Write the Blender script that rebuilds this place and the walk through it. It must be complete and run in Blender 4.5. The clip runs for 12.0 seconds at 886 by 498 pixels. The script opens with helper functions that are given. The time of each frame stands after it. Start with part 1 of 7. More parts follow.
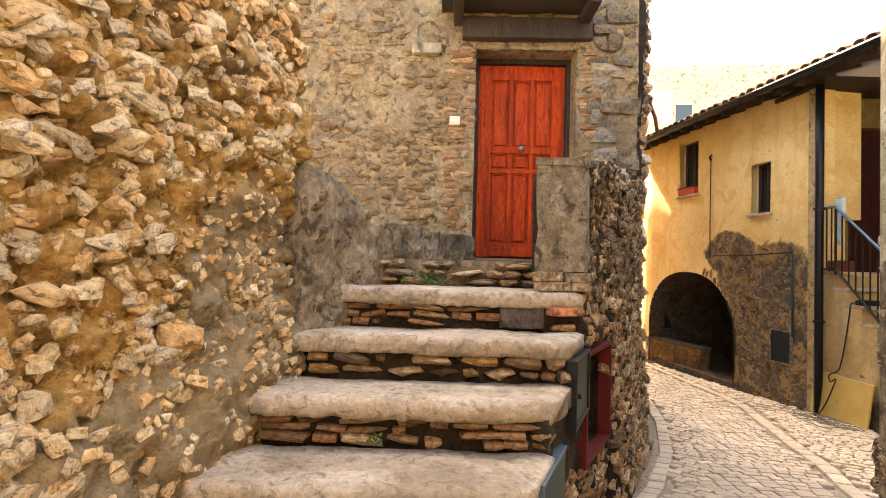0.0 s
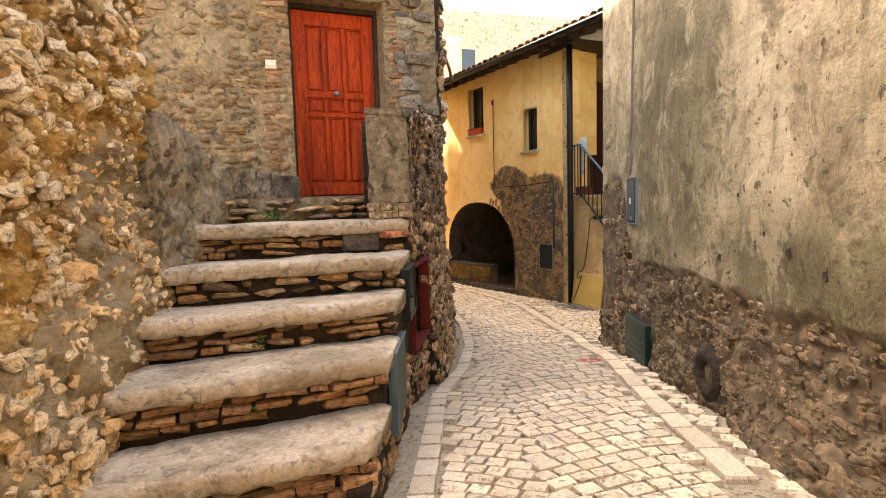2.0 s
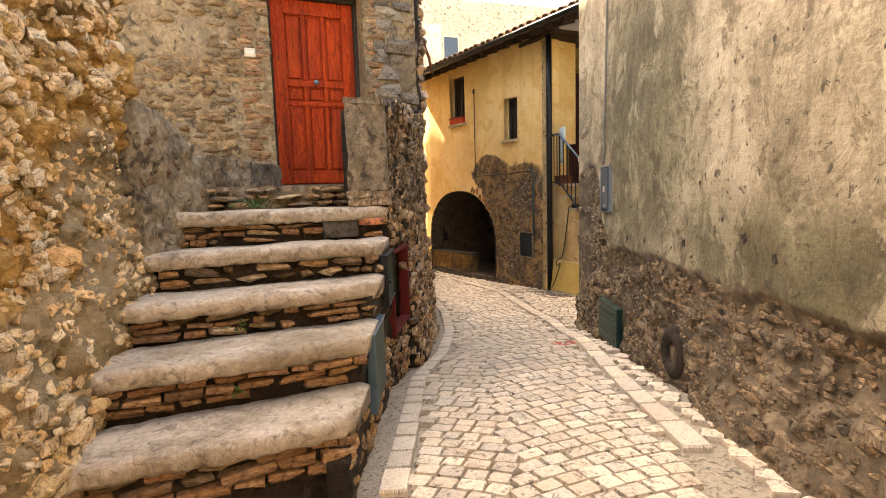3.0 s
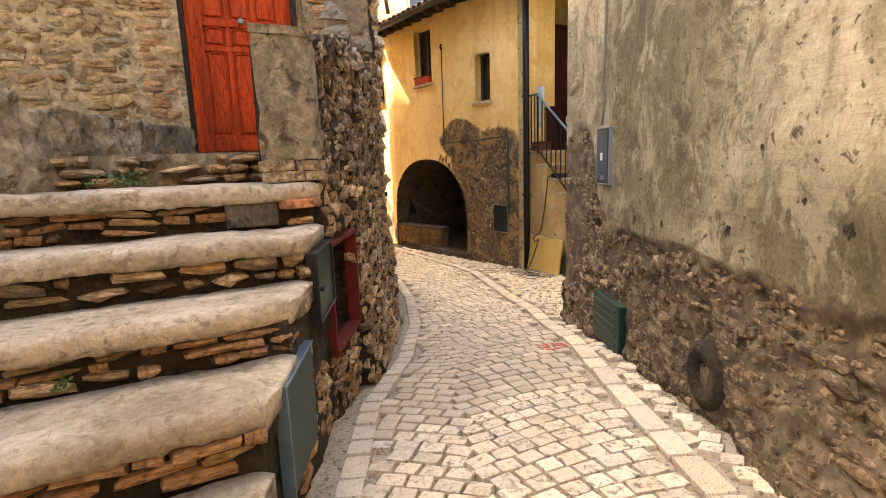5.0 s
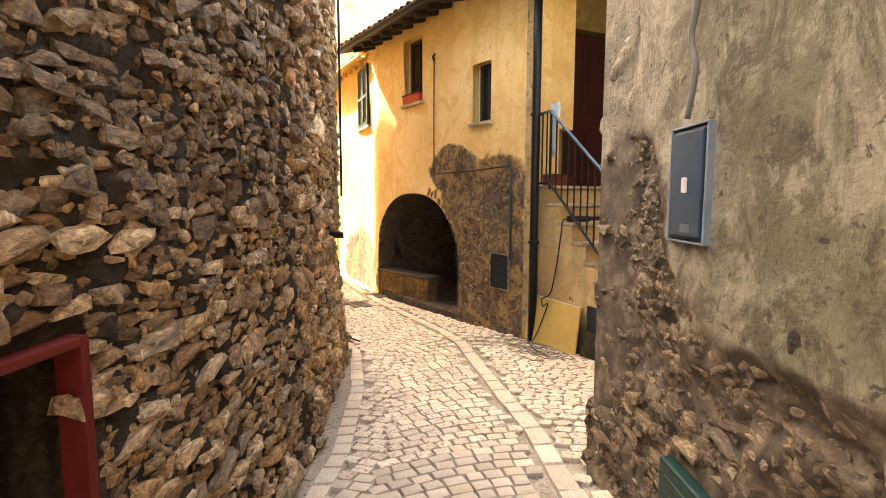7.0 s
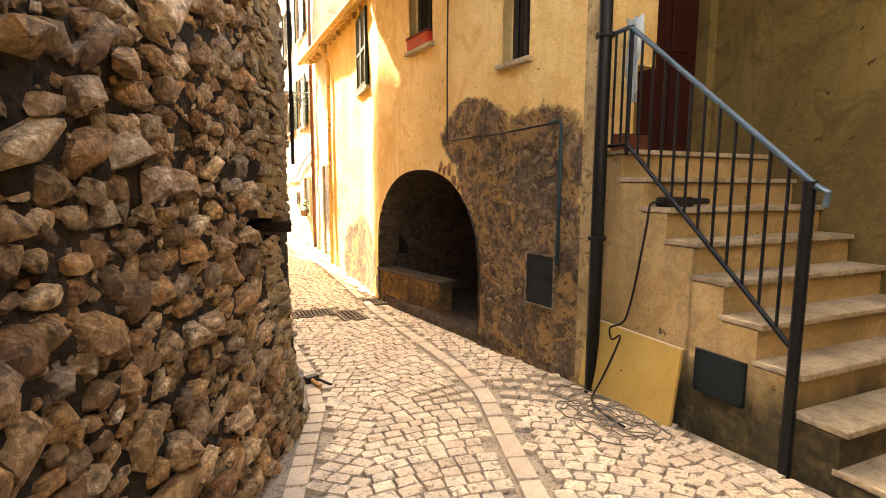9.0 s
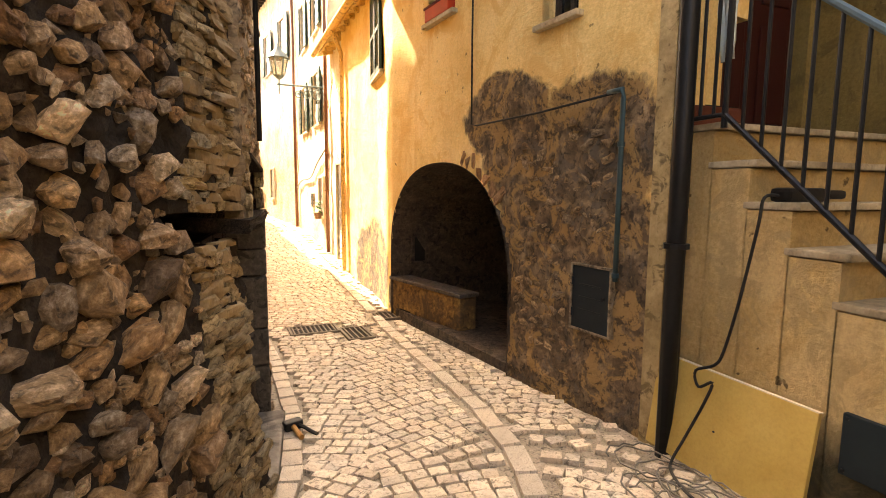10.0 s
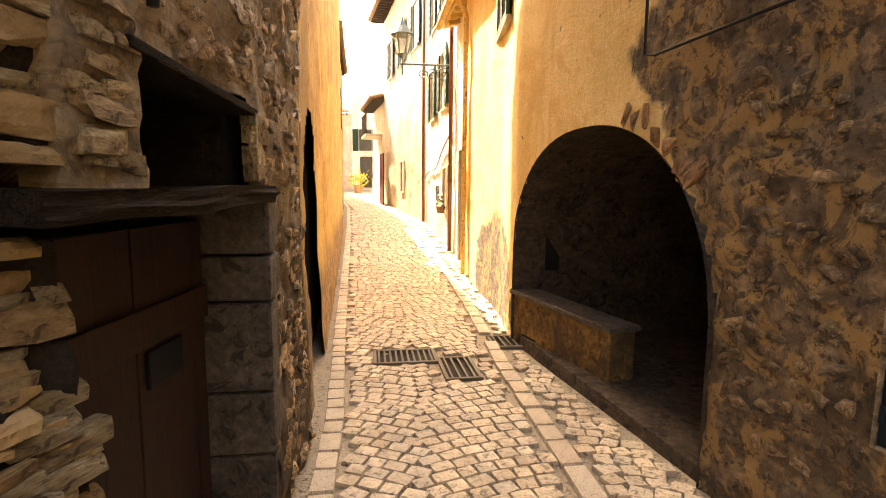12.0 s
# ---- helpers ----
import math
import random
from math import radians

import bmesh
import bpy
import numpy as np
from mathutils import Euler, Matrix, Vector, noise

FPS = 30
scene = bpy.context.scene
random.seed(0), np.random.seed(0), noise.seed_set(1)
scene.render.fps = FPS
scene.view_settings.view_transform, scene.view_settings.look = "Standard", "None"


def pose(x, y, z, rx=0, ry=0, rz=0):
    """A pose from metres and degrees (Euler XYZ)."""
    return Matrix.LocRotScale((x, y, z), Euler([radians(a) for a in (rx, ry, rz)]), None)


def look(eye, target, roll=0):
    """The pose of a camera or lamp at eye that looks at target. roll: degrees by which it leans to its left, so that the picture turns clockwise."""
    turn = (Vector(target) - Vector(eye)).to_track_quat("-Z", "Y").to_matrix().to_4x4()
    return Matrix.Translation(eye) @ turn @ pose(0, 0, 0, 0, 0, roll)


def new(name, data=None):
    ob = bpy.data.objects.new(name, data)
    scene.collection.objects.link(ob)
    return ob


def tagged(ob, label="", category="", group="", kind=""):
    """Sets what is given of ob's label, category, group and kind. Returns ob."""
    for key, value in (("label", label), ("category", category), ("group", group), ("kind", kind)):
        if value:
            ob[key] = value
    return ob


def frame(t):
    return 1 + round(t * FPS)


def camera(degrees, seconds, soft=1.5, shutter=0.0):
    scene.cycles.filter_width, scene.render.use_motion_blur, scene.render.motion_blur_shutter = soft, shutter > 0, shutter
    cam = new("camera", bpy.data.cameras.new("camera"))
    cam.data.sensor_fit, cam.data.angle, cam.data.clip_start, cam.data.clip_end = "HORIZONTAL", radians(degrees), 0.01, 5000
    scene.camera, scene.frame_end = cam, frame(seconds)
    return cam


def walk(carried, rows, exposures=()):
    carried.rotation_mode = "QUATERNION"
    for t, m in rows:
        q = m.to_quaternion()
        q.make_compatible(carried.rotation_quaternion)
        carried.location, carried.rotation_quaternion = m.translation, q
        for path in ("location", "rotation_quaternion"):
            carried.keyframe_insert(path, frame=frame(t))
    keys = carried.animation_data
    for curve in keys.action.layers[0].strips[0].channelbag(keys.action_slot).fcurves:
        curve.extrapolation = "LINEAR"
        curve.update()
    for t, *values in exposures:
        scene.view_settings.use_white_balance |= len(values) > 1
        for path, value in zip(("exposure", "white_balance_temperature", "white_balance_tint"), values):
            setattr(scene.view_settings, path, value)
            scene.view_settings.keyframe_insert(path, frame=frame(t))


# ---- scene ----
cam = camera(82.2, 12.0, 1.0)
EXPOSURES = [(0.0, 3.3, 7800, 12), (1.5, 3.15, 7800, 12), (3.5, 3.08, 7700, 11), (5.5, 3.35, 7800, 12), (6.0, 3.7, 7800, 12), (7.0, 3.5, 8000, 13), (9.5, 3.25, 8500, 15), (11.0, 2.95, 8600, 15), (12.0, 2.9, 8600, 15)]
METRES, EYE, TILT, LEAN, TURN = 8.6, 1.55, 0.0, 0.0, 0.0
ROWS = [
    (0.0, 0.0, 0.0, 0.0, -0.04, 1.55, -1.53),
    (0.5, -0.009, -0.0263, -0.0034, -7.05, -0.91, -0.86),
    (1.0, -0.0207, -0.042, -0.0051, -13.4, -3.18, 0.39),
    (1.5, -0.0331, -0.0561, -0.0051, -19.27, -4.22, 1.89),
    (2.0, -0.0358, -0.0647, -0.0056, -22.0, -5.15, 1.68),
    (2.5, -0.0354, -0.0736, -0.0067, -23.34, -5.9, 1.6),
    (3.0, -0.0362, -0.0778, -0.0068, -23.84, -6.41, 1.71),
    (3.5, -0.0364, -0.0716, -0.0077, -25.24, -7.39, 1.63),
    (5.5, 0.0511, 0.0606, -0.0061, -27.54, -10.22, 1.76),
    (6.0, 0.0882, 0.1034, -0.0063, -27.53, -6.29, 1.43),
    (6.5, 0.1229, 0.1563, -0.0097, -27.23, -5.3, -0.47),
    (7.0, 0.1604, 0.2064, -0.0144, -25.9, -5.76, -0.14),
    (9.0, 0.2764, 0.4253, -0.0299, -23.34, -7.03, -0.22),
    (9.5, 0.3019, 0.4755, -0.0354, -22.31, -6.58, -0.1),
    (10.0, 0.323, 0.5319, -0.0413, -20.74, -6.46, -0.45),
    (10.5, 0.3455, 0.5765, -0.0468, -18.62, -6.6, 0.37),
    (11.0, 0.3618, 0.625, -0.0496, -15.11, -6.52, -0.46),
    (11.5, 0.3769, 0.6731, -0.0526, -11.7, -6.5, -0.63),
    (12.0, 0.3883, 0.7173, -0.0559, -5.4, -6.91, -0.64),
]
walk(cam, [(t, pose(0, 0, EYE, TILT, LEAN, TURN) @ pose(METRES * x, METRES * y, METRES * z, 90 + pitch, roll, yaw)) for t, x, y, z, yaw, pitch, roll in ROWS], EXPOSURES)

# ---- world, sun, exposure ----
SUN_TO = Vector((-0.36, 0.90, 1.0)).normalized()
world = bpy.data.worlds.new("sky")
scene.world = world
world.use_nodes = True
wn = world.node_tree
sky = wn.nodes.new("ShaderNodeTexSky")
sky.sky_type, sky.sun_disc = "NISHITA", False
sky.sun_elevation = math.asin(SUN_TO.z)
sky.sun_rotation = math.atan2(SUN_TO.x, SUN_TO.y)
sky.dust_density, sky.air_density, sky.ozone_density = 6.0, 1.2, 0.6
wn.links.new(sky.outputs[0], wn.nodes["Background"].inputs[0])
wn.nodes["Background"].inputs[1].default_value = 0.15
sun = new("sun", bpy.data.lights.new("sun", "SUN"))
sun.data.energy, sun.data.angle, sun.data.color = 4.6, radians(0.8), (1.0, 0.9, 0.74)
sun.matrix_world = look(SUN_TO * 40, (0, 0, 0))


# ---- materials ----
def material(name, rough=0.85, metal=0.0):
    m = bpy.data.materials.new(name)
    m.use_nodes = True
    b = m.node_tree.nodes["Principled BSDF"]
    b.inputs["Roughness"].default_value = rough
    b.inputs["Metallic"].default_value = metal
    return m, m.node_tree, b


def node(nt, kind, **values):
    n = nt.nodes.new(kind)
    for k, v in values.items():
        n.inputs[k.replace("_", " ")].default_value = v
    return n


def coords(nt, scale=(1, 1, 1)):
    tc = nt.nodes.new("ShaderNodeTexCoord")
    mp = nt.nodes.new("ShaderNodeMapping")
    mp.inputs["Scale"].default_value = scale
    nt.links.new(tc.outputs["Object"], mp.inputs[0])
    return mp.outputs[0]


def noise_tex(nt, vec, scale, detail=6.0, rough=0.6, distort=0.0):
    n = node(nt, "ShaderNodeTexNoise", Scale=scale, Detail=detail, Roughness=rough, Distortion=distort)
    nt.links.new(vec, n.inputs["Vector"])
    return n.outputs["Fac"]


def ramp(nt, fac, stops):
    r = nt.nodes.new("ShaderNodeValToRGB")
    while len(r.color_ramp.elements) < len(stops):
        r.color_ramp.elements.new(0.5)
    for e, (p, c) in zip(r.color_ramp.elements, stops):
        e.position, e.color = p, (*c, 1) if len(c) == 3 else c
    nt.links.new(fac, r.inputs[0])
    return r.outputs[0]


def mix(nt, fac, a, b, kind="MIX"):
    m = nt.nodes.new("ShaderNodeMix")
    m.data_type, m.blend_type = "RGBA", kind
    for sock, v in ((m.inputs[0], fac), (m.inputs[6], a), (m.inputs[7], b)):
        if isinstance(v, (int, float)):
            sock.default_value = v
        elif isinstance(v, tuple):
            sock.default_value = (*v, 1)
        else:
            nt.links.new(v, sock)
    return m.outputs[2]


def bump(nt, b, height, strength=0.4, dist=0.02):
    n = node(nt, "ShaderNodeBump", Strength=strength, Distance=dist)
    nt.links.new(height, n.inputs["Height"])
    nt.links.new(n.outputs[0], b.inputs["Normal"])


DEFAULT_TONES = [(0.5, 0.45, 0.4), (1.0, 0.86, 0.66), (0.7, 0.68, 0.66), (1.4, 1.28, 1.08), (0.62, 0.46, 0.3), (1.0, 0.95, 0.88)]
RUBBLE_TONES = [(0.36, 0.29, 0.23), (1.25, 0.96, 0.6), (0.66, 0.62, 0.58), (2.0, 1.84, 1.56), (0.62, 0.4, 0.24), (1.6, 1.2, 0.74)]
PALE_TONES = [(1.2, 1.12, 1.0), (1.1, 0.82, 0.5), (1.25, 1.2, 1.1), (0.85, 0.76, 0.64), (1.2, 1.05, 0.8), (1.0, 0.68, 0.38)]


def mottled(name, dark, mid, light, scale=3.0, grain=40.0, rough=0.85, relief=0.5, dist=0.01, stain=None, stain_amount=0.5, metal=0.0, stretch=(1, 1, 1), random_by=None, spread=1.0, tones=None, patches=None, spec=0.4, grit=0.55, pits=0.75):
    """A surface that varies at two scales, with optional stains and a shade of its own for each piece."""
    m, nt, b = material(name, rough, metal)
    b.inputs["Specular IOR Level"].default_value = spec
    vec = coords(nt, stretch)
    big = noise_tex(nt, vec, scale, 5.0, 0.62, 0.3)
    small = noise_tex(nt, vec, grain, 6.0, 0.7)
    col = ramp(nt, big, [(0.3, dark), (0.5, mid), (0.72, light)])
    col = mix(nt, grit, col, ramp(nt, small, [(0.32, tuple(c * 0.35 for c in mid)), (0.5, mid), (0.68, tuple(min(0.9, c * 1.15) for c in light))]), "MIX")
    if grit > 0.3 and pits:
        hollow = ramp(nt, noise_tex(nt, vec, grain * 0.5, 5.0, 0.65, 0.8), [(0.38, (pits,) * 3), (0.45, (0, 0, 0))])
        col = mix(nt, hollow, col, tuple(c * 0.16 for c in mid))
    if stain:
        st = ramp(nt, noise_tex(nt, vec, scale * 0.45, 7.0, 0.7, 0.6), [(0.48, (0, 0, 0)), (0.64, (stain_amount,) * 3)])
        col = mix(nt, st, col, stain)
    if patches:
        low = ramp(nt, big, [(0.3, tuple(c * 0.6 for c in patches[1])), (0.5, patches[1]), (0.7, tuple(c * 1.4 for c in patches[1]))])
        low = mix(nt, 0.5, low, ramp(nt, small, [(0.32, tuple(c * 0.5 for c in patches[1])), (0.6, tuple(c * 1.4 for c in patches[1]))]))
        col = mix(nt, patches[0](nt, vec), col, low)
    if random_by:
        if random_by == "island":
            src = nt.nodes.new("ShaderNodeNewGeometry").outputs["Random Per Island"]
        else:
            src = nt.nodes.new("ShaderNodeObjectInfo").outputs["Random"]
        tone = ramp(nt, src, [(i / 5, c) for i, c in enumerate(tones or DEFAULT_TONES)])
        col = mix(nt, spread, col, tone, "MULTIPLY")
    nt.links.new(col, b.inputs["Base Color"])
    bump(nt, b, mix(nt, 0.7, big, small), relief, dist * 2.5)
    return m


def below(limit, spread, wobble):
    """A mask that is 1 under a wavering height above the object's origin."""
    def build(nt, vec):
        sep = nt.nodes.new("ShaderNodeSeparateXYZ")
        nt.links.new(vec, sep.inputs[0])
        n1 = noise_tex(nt, vec, 1.1, 6, 0.65, 0.5)
        a = nt.nodes.new("ShaderNodeMath")
        a.operation = "MULTIPLY_ADD"
        nt.links.new(n1, a.inputs[0])
        a.inputs[1].default_value, a.inputs[2].default_value = -wobble, wobble * 0.5 + limit
        s = nt.nodes.new("ShaderNodeMath")
        s.operation = "SUBTRACT"
        nt.links.new(a.outputs[0], s.inputs[0])
        nt.links.new(sep.outputs[2], s.inputs[1])
        mr = node(nt, "ShaderNodeMapRange", From_Min=-spread, From_Max=spread)
        nt.links.new(s.outputs[0], mr.inputs[0])
        return mr.outputs[0]
    return build


def blotches(spots, wobble=0.55, soft=0.05):
    """A mask made of round blotches (centre, radii) with ragged edges, in the object's own metres."""
    def build(nt, vec):
        total = None
        n1 = noise_tex(nt, vec, 2.6, 7, 0.7, 0.4)
        for c, r in spots:
            mp = nt.nodes.new("ShaderNodeMapping")
            mp.vector_type = "TEXTURE"
            mp.inputs["Location"].default_value, mp.inputs["Scale"].default_value = c, r
            nt.links.new(vec, mp.inputs[0])
            ln = nt.nodes.new("ShaderNodeVectorMath")
            ln.operation = "LENGTH"
            nt.links.new(mp.outputs[0], ln.inputs[0])
            add = nt.nodes.new("ShaderNodeMath")
            add.operation = "MULTIPLY_ADD"
            nt.links.new(n1, add.inputs[0])
            add.inputs[1].default_value = wobble * 2
            nt.links.new(ln.outputs["Value"], add.inputs[2])
            mr = node(nt, "ShaderNodeMapRange", From_Min=1.01 + soft + wobble, From_Max=1.01 - soft + wobble)
            nt.links.new(add.outputs[0], mr.inputs[0])
            if total is None:
                total = mr.outputs[0]
            else:
                mx = nt.nodes.new("ShaderNodeMath")
                mx.operation = "MAXIMUM"
                nt.links.new(total, mx.inputs[0])
                nt.links.new(mr.outputs[0], mx.inputs[1])
                total = mx.outputs[0]
        return total
    return build


def either(first, second):
    def build(nt, vec):
        mx = nt.nodes.new("ShaderNodeMath")
        mx.operation = "MAXIMUM"
        nt.links.new(first(nt, vec), mx.inputs[0])
        nt.links.new(second(nt, vec), mx.inputs[1])
        return mx.outputs[0]
    return build


def plain(name, colour, rough=0.5, metal=0.0, grain=30.0, relief=0.15):
    return mottled(name, tuple(c * 0.75 for c in colour), colour, tuple(min(1, c * 1.15) for c in colour), 4.0, grain, rough, relief, 0.002, metal=metal, spec=0.25, grit=0.15)


MORTAR = mottled("ochre_mortar", (0.10, 0.05, 0.016), (0.55, 0.32, 0.095), (0.74, 0.53, 0.24), 2.4, 22, 0.95, 1.0, 0.035, (0.12, 0.06, 0.02), 0.8, grit=0.6, pits=0.6, patches=(lambda nt, vec: blotches([((-0.72, 2.2, 1.35), (0.5, 0.42, 0.5)), ((-0.9, 1.6, 0.8), (0.5, 0.4, 0.4)), ((-1.2, 0.9, 0.8), (0.6, 0.6, 0.4))], 0.5)(nt, vec), (0.34, 0.26, 0.155)))
CEMENT = mottled("grey_cement", (0.075, 0.06, 0.04), (0.25, 0.20, 0.135), (0.48, 0.40, 0.29), 3.4, 22, 0.95, 0.9, 0.025, (0.05, 0.04, 0.03), 0.75)
LIMESTONE = mottled("pale_limestone", (0.46, 0.36, 0.24), (0.76, 0.66, 0.50), (0.90, 0.84, 0.74), 1.3, 4.5, 0.9, 0.9, 0.02, (0.45, 0.29, 0.12), 0.5, random_by="object", tones=PALE_TONES, grit=0.7)
LIMESTONE_STUFF = mottled("pale_limestone_small", (0.46, 0.36, 0.24), (0.76, 0.64, 0.46), (0.90, 0.82, 0.68), 12, 40, 0.9, 0.9, 0.02, (0.45, 0.29, 0.12), 0.5, random_by="island", tones=PALE_TONES, grit=0.7)
# Brown mortar darkened further so its colour carries the crevice shade
BROWN_MORTAR = mottled("shade_dark_mortar", (0.015, 0.0102, 0.006), (0.036, 0.024, 0.0144), (0.09, 0.063, 0.0396), 2.0, 30, 0.95, 1.0, 0.02, (0.02, 0.015, 0.01), 0.8)
RUBBLE = mottled("brown_rubble", (0.09, 0.0558, 0.0306), (0.378, 0.288, 0.189), (0.756, 0.684, 0.576), 1.3, 4.5, 0.52, 0.9, 0.025, (0.10, 0.075, 0.055), 0.6, random_by="object", tones=RUBBLE_TONES, grit=0.7)
RUBBLE_STUFF = mottled("brown_rubble_small", (0.085, 0.0527, 0.0289), (0.357, 0.272, 0.178), (0.714, 0.646, 0.544), 12, 40, 0.52, 0.9, 0.025, (0.10, 0.075, 0.055), 0.6, random_by="island", tones=RUBBLE_TONES, grit=0.7)
FLAT_STONE = mottled("bedded_flat_stone", (0.245, 0.194, 0.108), (0.475, 0.396, 0.252), (0.619, 0.562, 0.418), 1.3, 4.5, 0.8, 0.9, 0.02, (0.16, 0.12, 0.07), 0.6, random_by="object", grit=0.7)
DIRTY_RUBBLE = mottled("dirty_rubble", (0.0625, 0.0413, 0.0225), (0.25, 0.181, 0.112), (0.575, 0.475, 0.338), 1.3, 4.5, 0.6, 0.9, 0.025, (0.04, 0.03, 0.018), 0.75, random_by="object", grit=0.6)
DIRTY_RUBBLE_STUFF = mottled("dirty_rubble_small", (0.0625, 0.0413, 0.0225), (0.25, 0.181, 0.112), (0.575, 0.475, 0.338), 12, 40, 0.6, 0.9, 0.025, (0.04, 0.03, 0.018), 0.75, random_by="island", grit=0.6)
DARK_STONE = mottled("grey_stone", (0.12, 0.11, 0.10), (0.25, 0.225, 0.19), (0.43, 0.39, 0.33), 1.6, 6, 0.9, 0.8, 0.02, random_by="object")
MASONRY = mottled("weathered_masonry", (0.075, 0.0495, 0.0285), (0.27, 0.188, 0.101), (0.45, 0.345, 0.21), 3.4, 20, 0.92, 0.9, 0.02, (0.12, 0.10, 0.08), 0.5)
BRICK = mottled("old_brick", (0.11, 0.06, 0.035), (0.33, 0.20, 0.115), (0.54, 0.39, 0.25), 1.6, 6, 0.9, 0.7, 0.01, random_by="object")
TREAD = mottled("worn_tread_stone", (0.194, 0.15, 0.101), (0.466, 0.387, 0.295), (0.669, 0.598, 0.502), 4.2, 40, 0.92, 0.9, 0.01, (0.22, 0.17, 0.11), 0.6, grit=0.4, pits=0.5)
SETT = mottled("pale_sett", (0.44, 0.378, 0.299), (0.581, 0.51, 0.414), (0.686, 0.616, 0.519), 4, 50, 0.75, 0.6, 0.006, (0.42, 0.37, 0.3), 0.5, random_by="object", spread=0.45)
SETT_STUFF = mottled("pale_sett_small", (0.44, 0.378, 0.299), (0.581, 0.51, 0.414), (0.686, 0.616, 0.519), 4, 50, 0.75, 0.6, 0.006, (0.42, 0.37, 0.3), 0.5, random_by="island", spread=0.45)
KERB = mottled("white_strip_stone", (0.46, 0.396, 0.313), (0.607, 0.534, 0.432), (0.718, 0.644, 0.552), 4, 40, 0.75, 0.5, 0.01, random_by="object", spread=0.35)
BEDDING = mottled("sett_bedding", (0.2, 0.165, 0.125), (0.33, 0.28, 0.21), (0.45, 0.38, 0.3), 3, 60, 0.95, 0.7, 0.01)
DOOR_RED = mottled("varnished_red_wood", (0.16, 0.012, 0.003), (0.44, 0.042, 0.005), (0.62, 0.09, 0.01), 3, 26, 0.6, 0.25, 0.004, (0.09, 0.01, 0.004), 0.6, stretch=(6, 6, 0.7), spec=0.15)
DARK_WOOD = mottled("dark_wood", (0.014, 0.01, 0.007), (0.035, 0.023, 0.015), (0.075, 0.05, 0.034), 3, 30, 0.7, 0.7, 0.01, stretch=(5, 5, 0.8))
BEAM_WOOD = mottled("weathered_beam", (0.01, 0.008, 0.006), (0.028, 0.021, 0.016), (0.08, 0.06, 0.045), 3, 30, 0.9, 0.9, 0.02, stretch=(1, 6, 8), spec=0.1)
BLACK_IRON = plain("black_iron", (0.02, 0.022, 0.026), 0.45, 0.6)
BLUE_STEEL = plain("blue_grey_steel", (0.10, 0.16, 0.21), 0.4, 0.5)
TEAL_STEEL = plain("dark_teal_steel", (0.035, 0.07, 0.085), 0.45, 0.4)
PALE_STEEL = plain("pale_worn_steel", (0.20, 0.25, 0.28), 0.45, 0.3)
GREEN_PAINT = plain("dark_green_paint", (0.005, 0.030, 0.024), 0.42)
SLATE_DARK = plain("dark_slate_paint", (0.008, 0.017, 0.024), 0.5)
SLATE_PAINT = plain("slate_blue_paint", (0.018, 0.046, 0.076), 0.5)
RED_PAINT = plain("faded_red_paint", (0.10, 0.009, 0.007), 0.7)
TERRACOTTA = mottled("terracotta", (0.16, 0.09, 0.055), (0.30, 0.18, 0.11), (0.44, 0.31, 0.21), 6, 40, 0.9, 0.5, 0.01, (0.12, 0.11, 0.09), 0.7, random_by="object")
CREAM = plain("cream_stone", (0.62, 0.54, 0.40), 0.6)
STAIR_STONE = mottled("stair_tread_stone", (0.26, 0.21, 0.14), (0.42, 0.35, 0.24), (0.55, 0.47, 0.34), 3, 30, 0.7, 0.3, 0.004, (0.14, 0.11, 0.07), 0.7, grit=0.35, pits=0.3)
WHITE = plain("off_white_plastic", (0.72, 0.68, 0.58), 0.5)
COPPER = plain("brown_copper", (0.16, 0.07, 0.04), 0.5, 0.4)
# Near-black stand-in for shade inside openings; also the planter's soil
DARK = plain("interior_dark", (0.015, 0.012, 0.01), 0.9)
BOARD = mottled("yellow_board", (0.42, 0.28, 0.07), (0.50, 0.35, 0.10), (0.58, 0.43, 0.15), 2, 60, 0.7, 0.1, 0.003, grit=0.15)
CABLE = plain("grey_cable", (0.17, 0.155, 0.13), 0.6)
RUBBER = plain("black_rubber", (0.015, 0.015, 0.015), 0.6)
GRIT = mottled("castle_stone", (0.42, 0.33, 0.22), (0.55, 0.45, 0.32), (0.66, 0.56, 0.42), 0.8, 12, 0.9, 0.5, 0.03)
LEAF = mottled("weed_leaf", (0.03, 0.07, 0.015), (0.06, 0.13, 0.03), (0.1, 0.2, 0.05), 8, 40, 0.6)


def glass_material():
    m, nt, b = material("window_glass", 0.08)
    b.inputs["Base Color"].default_value = (0.02, 0.022, 0.022, 1)
    b.inputs["Coat Weight"].default_value = 0.6
    return m


GLASS = glass_material()


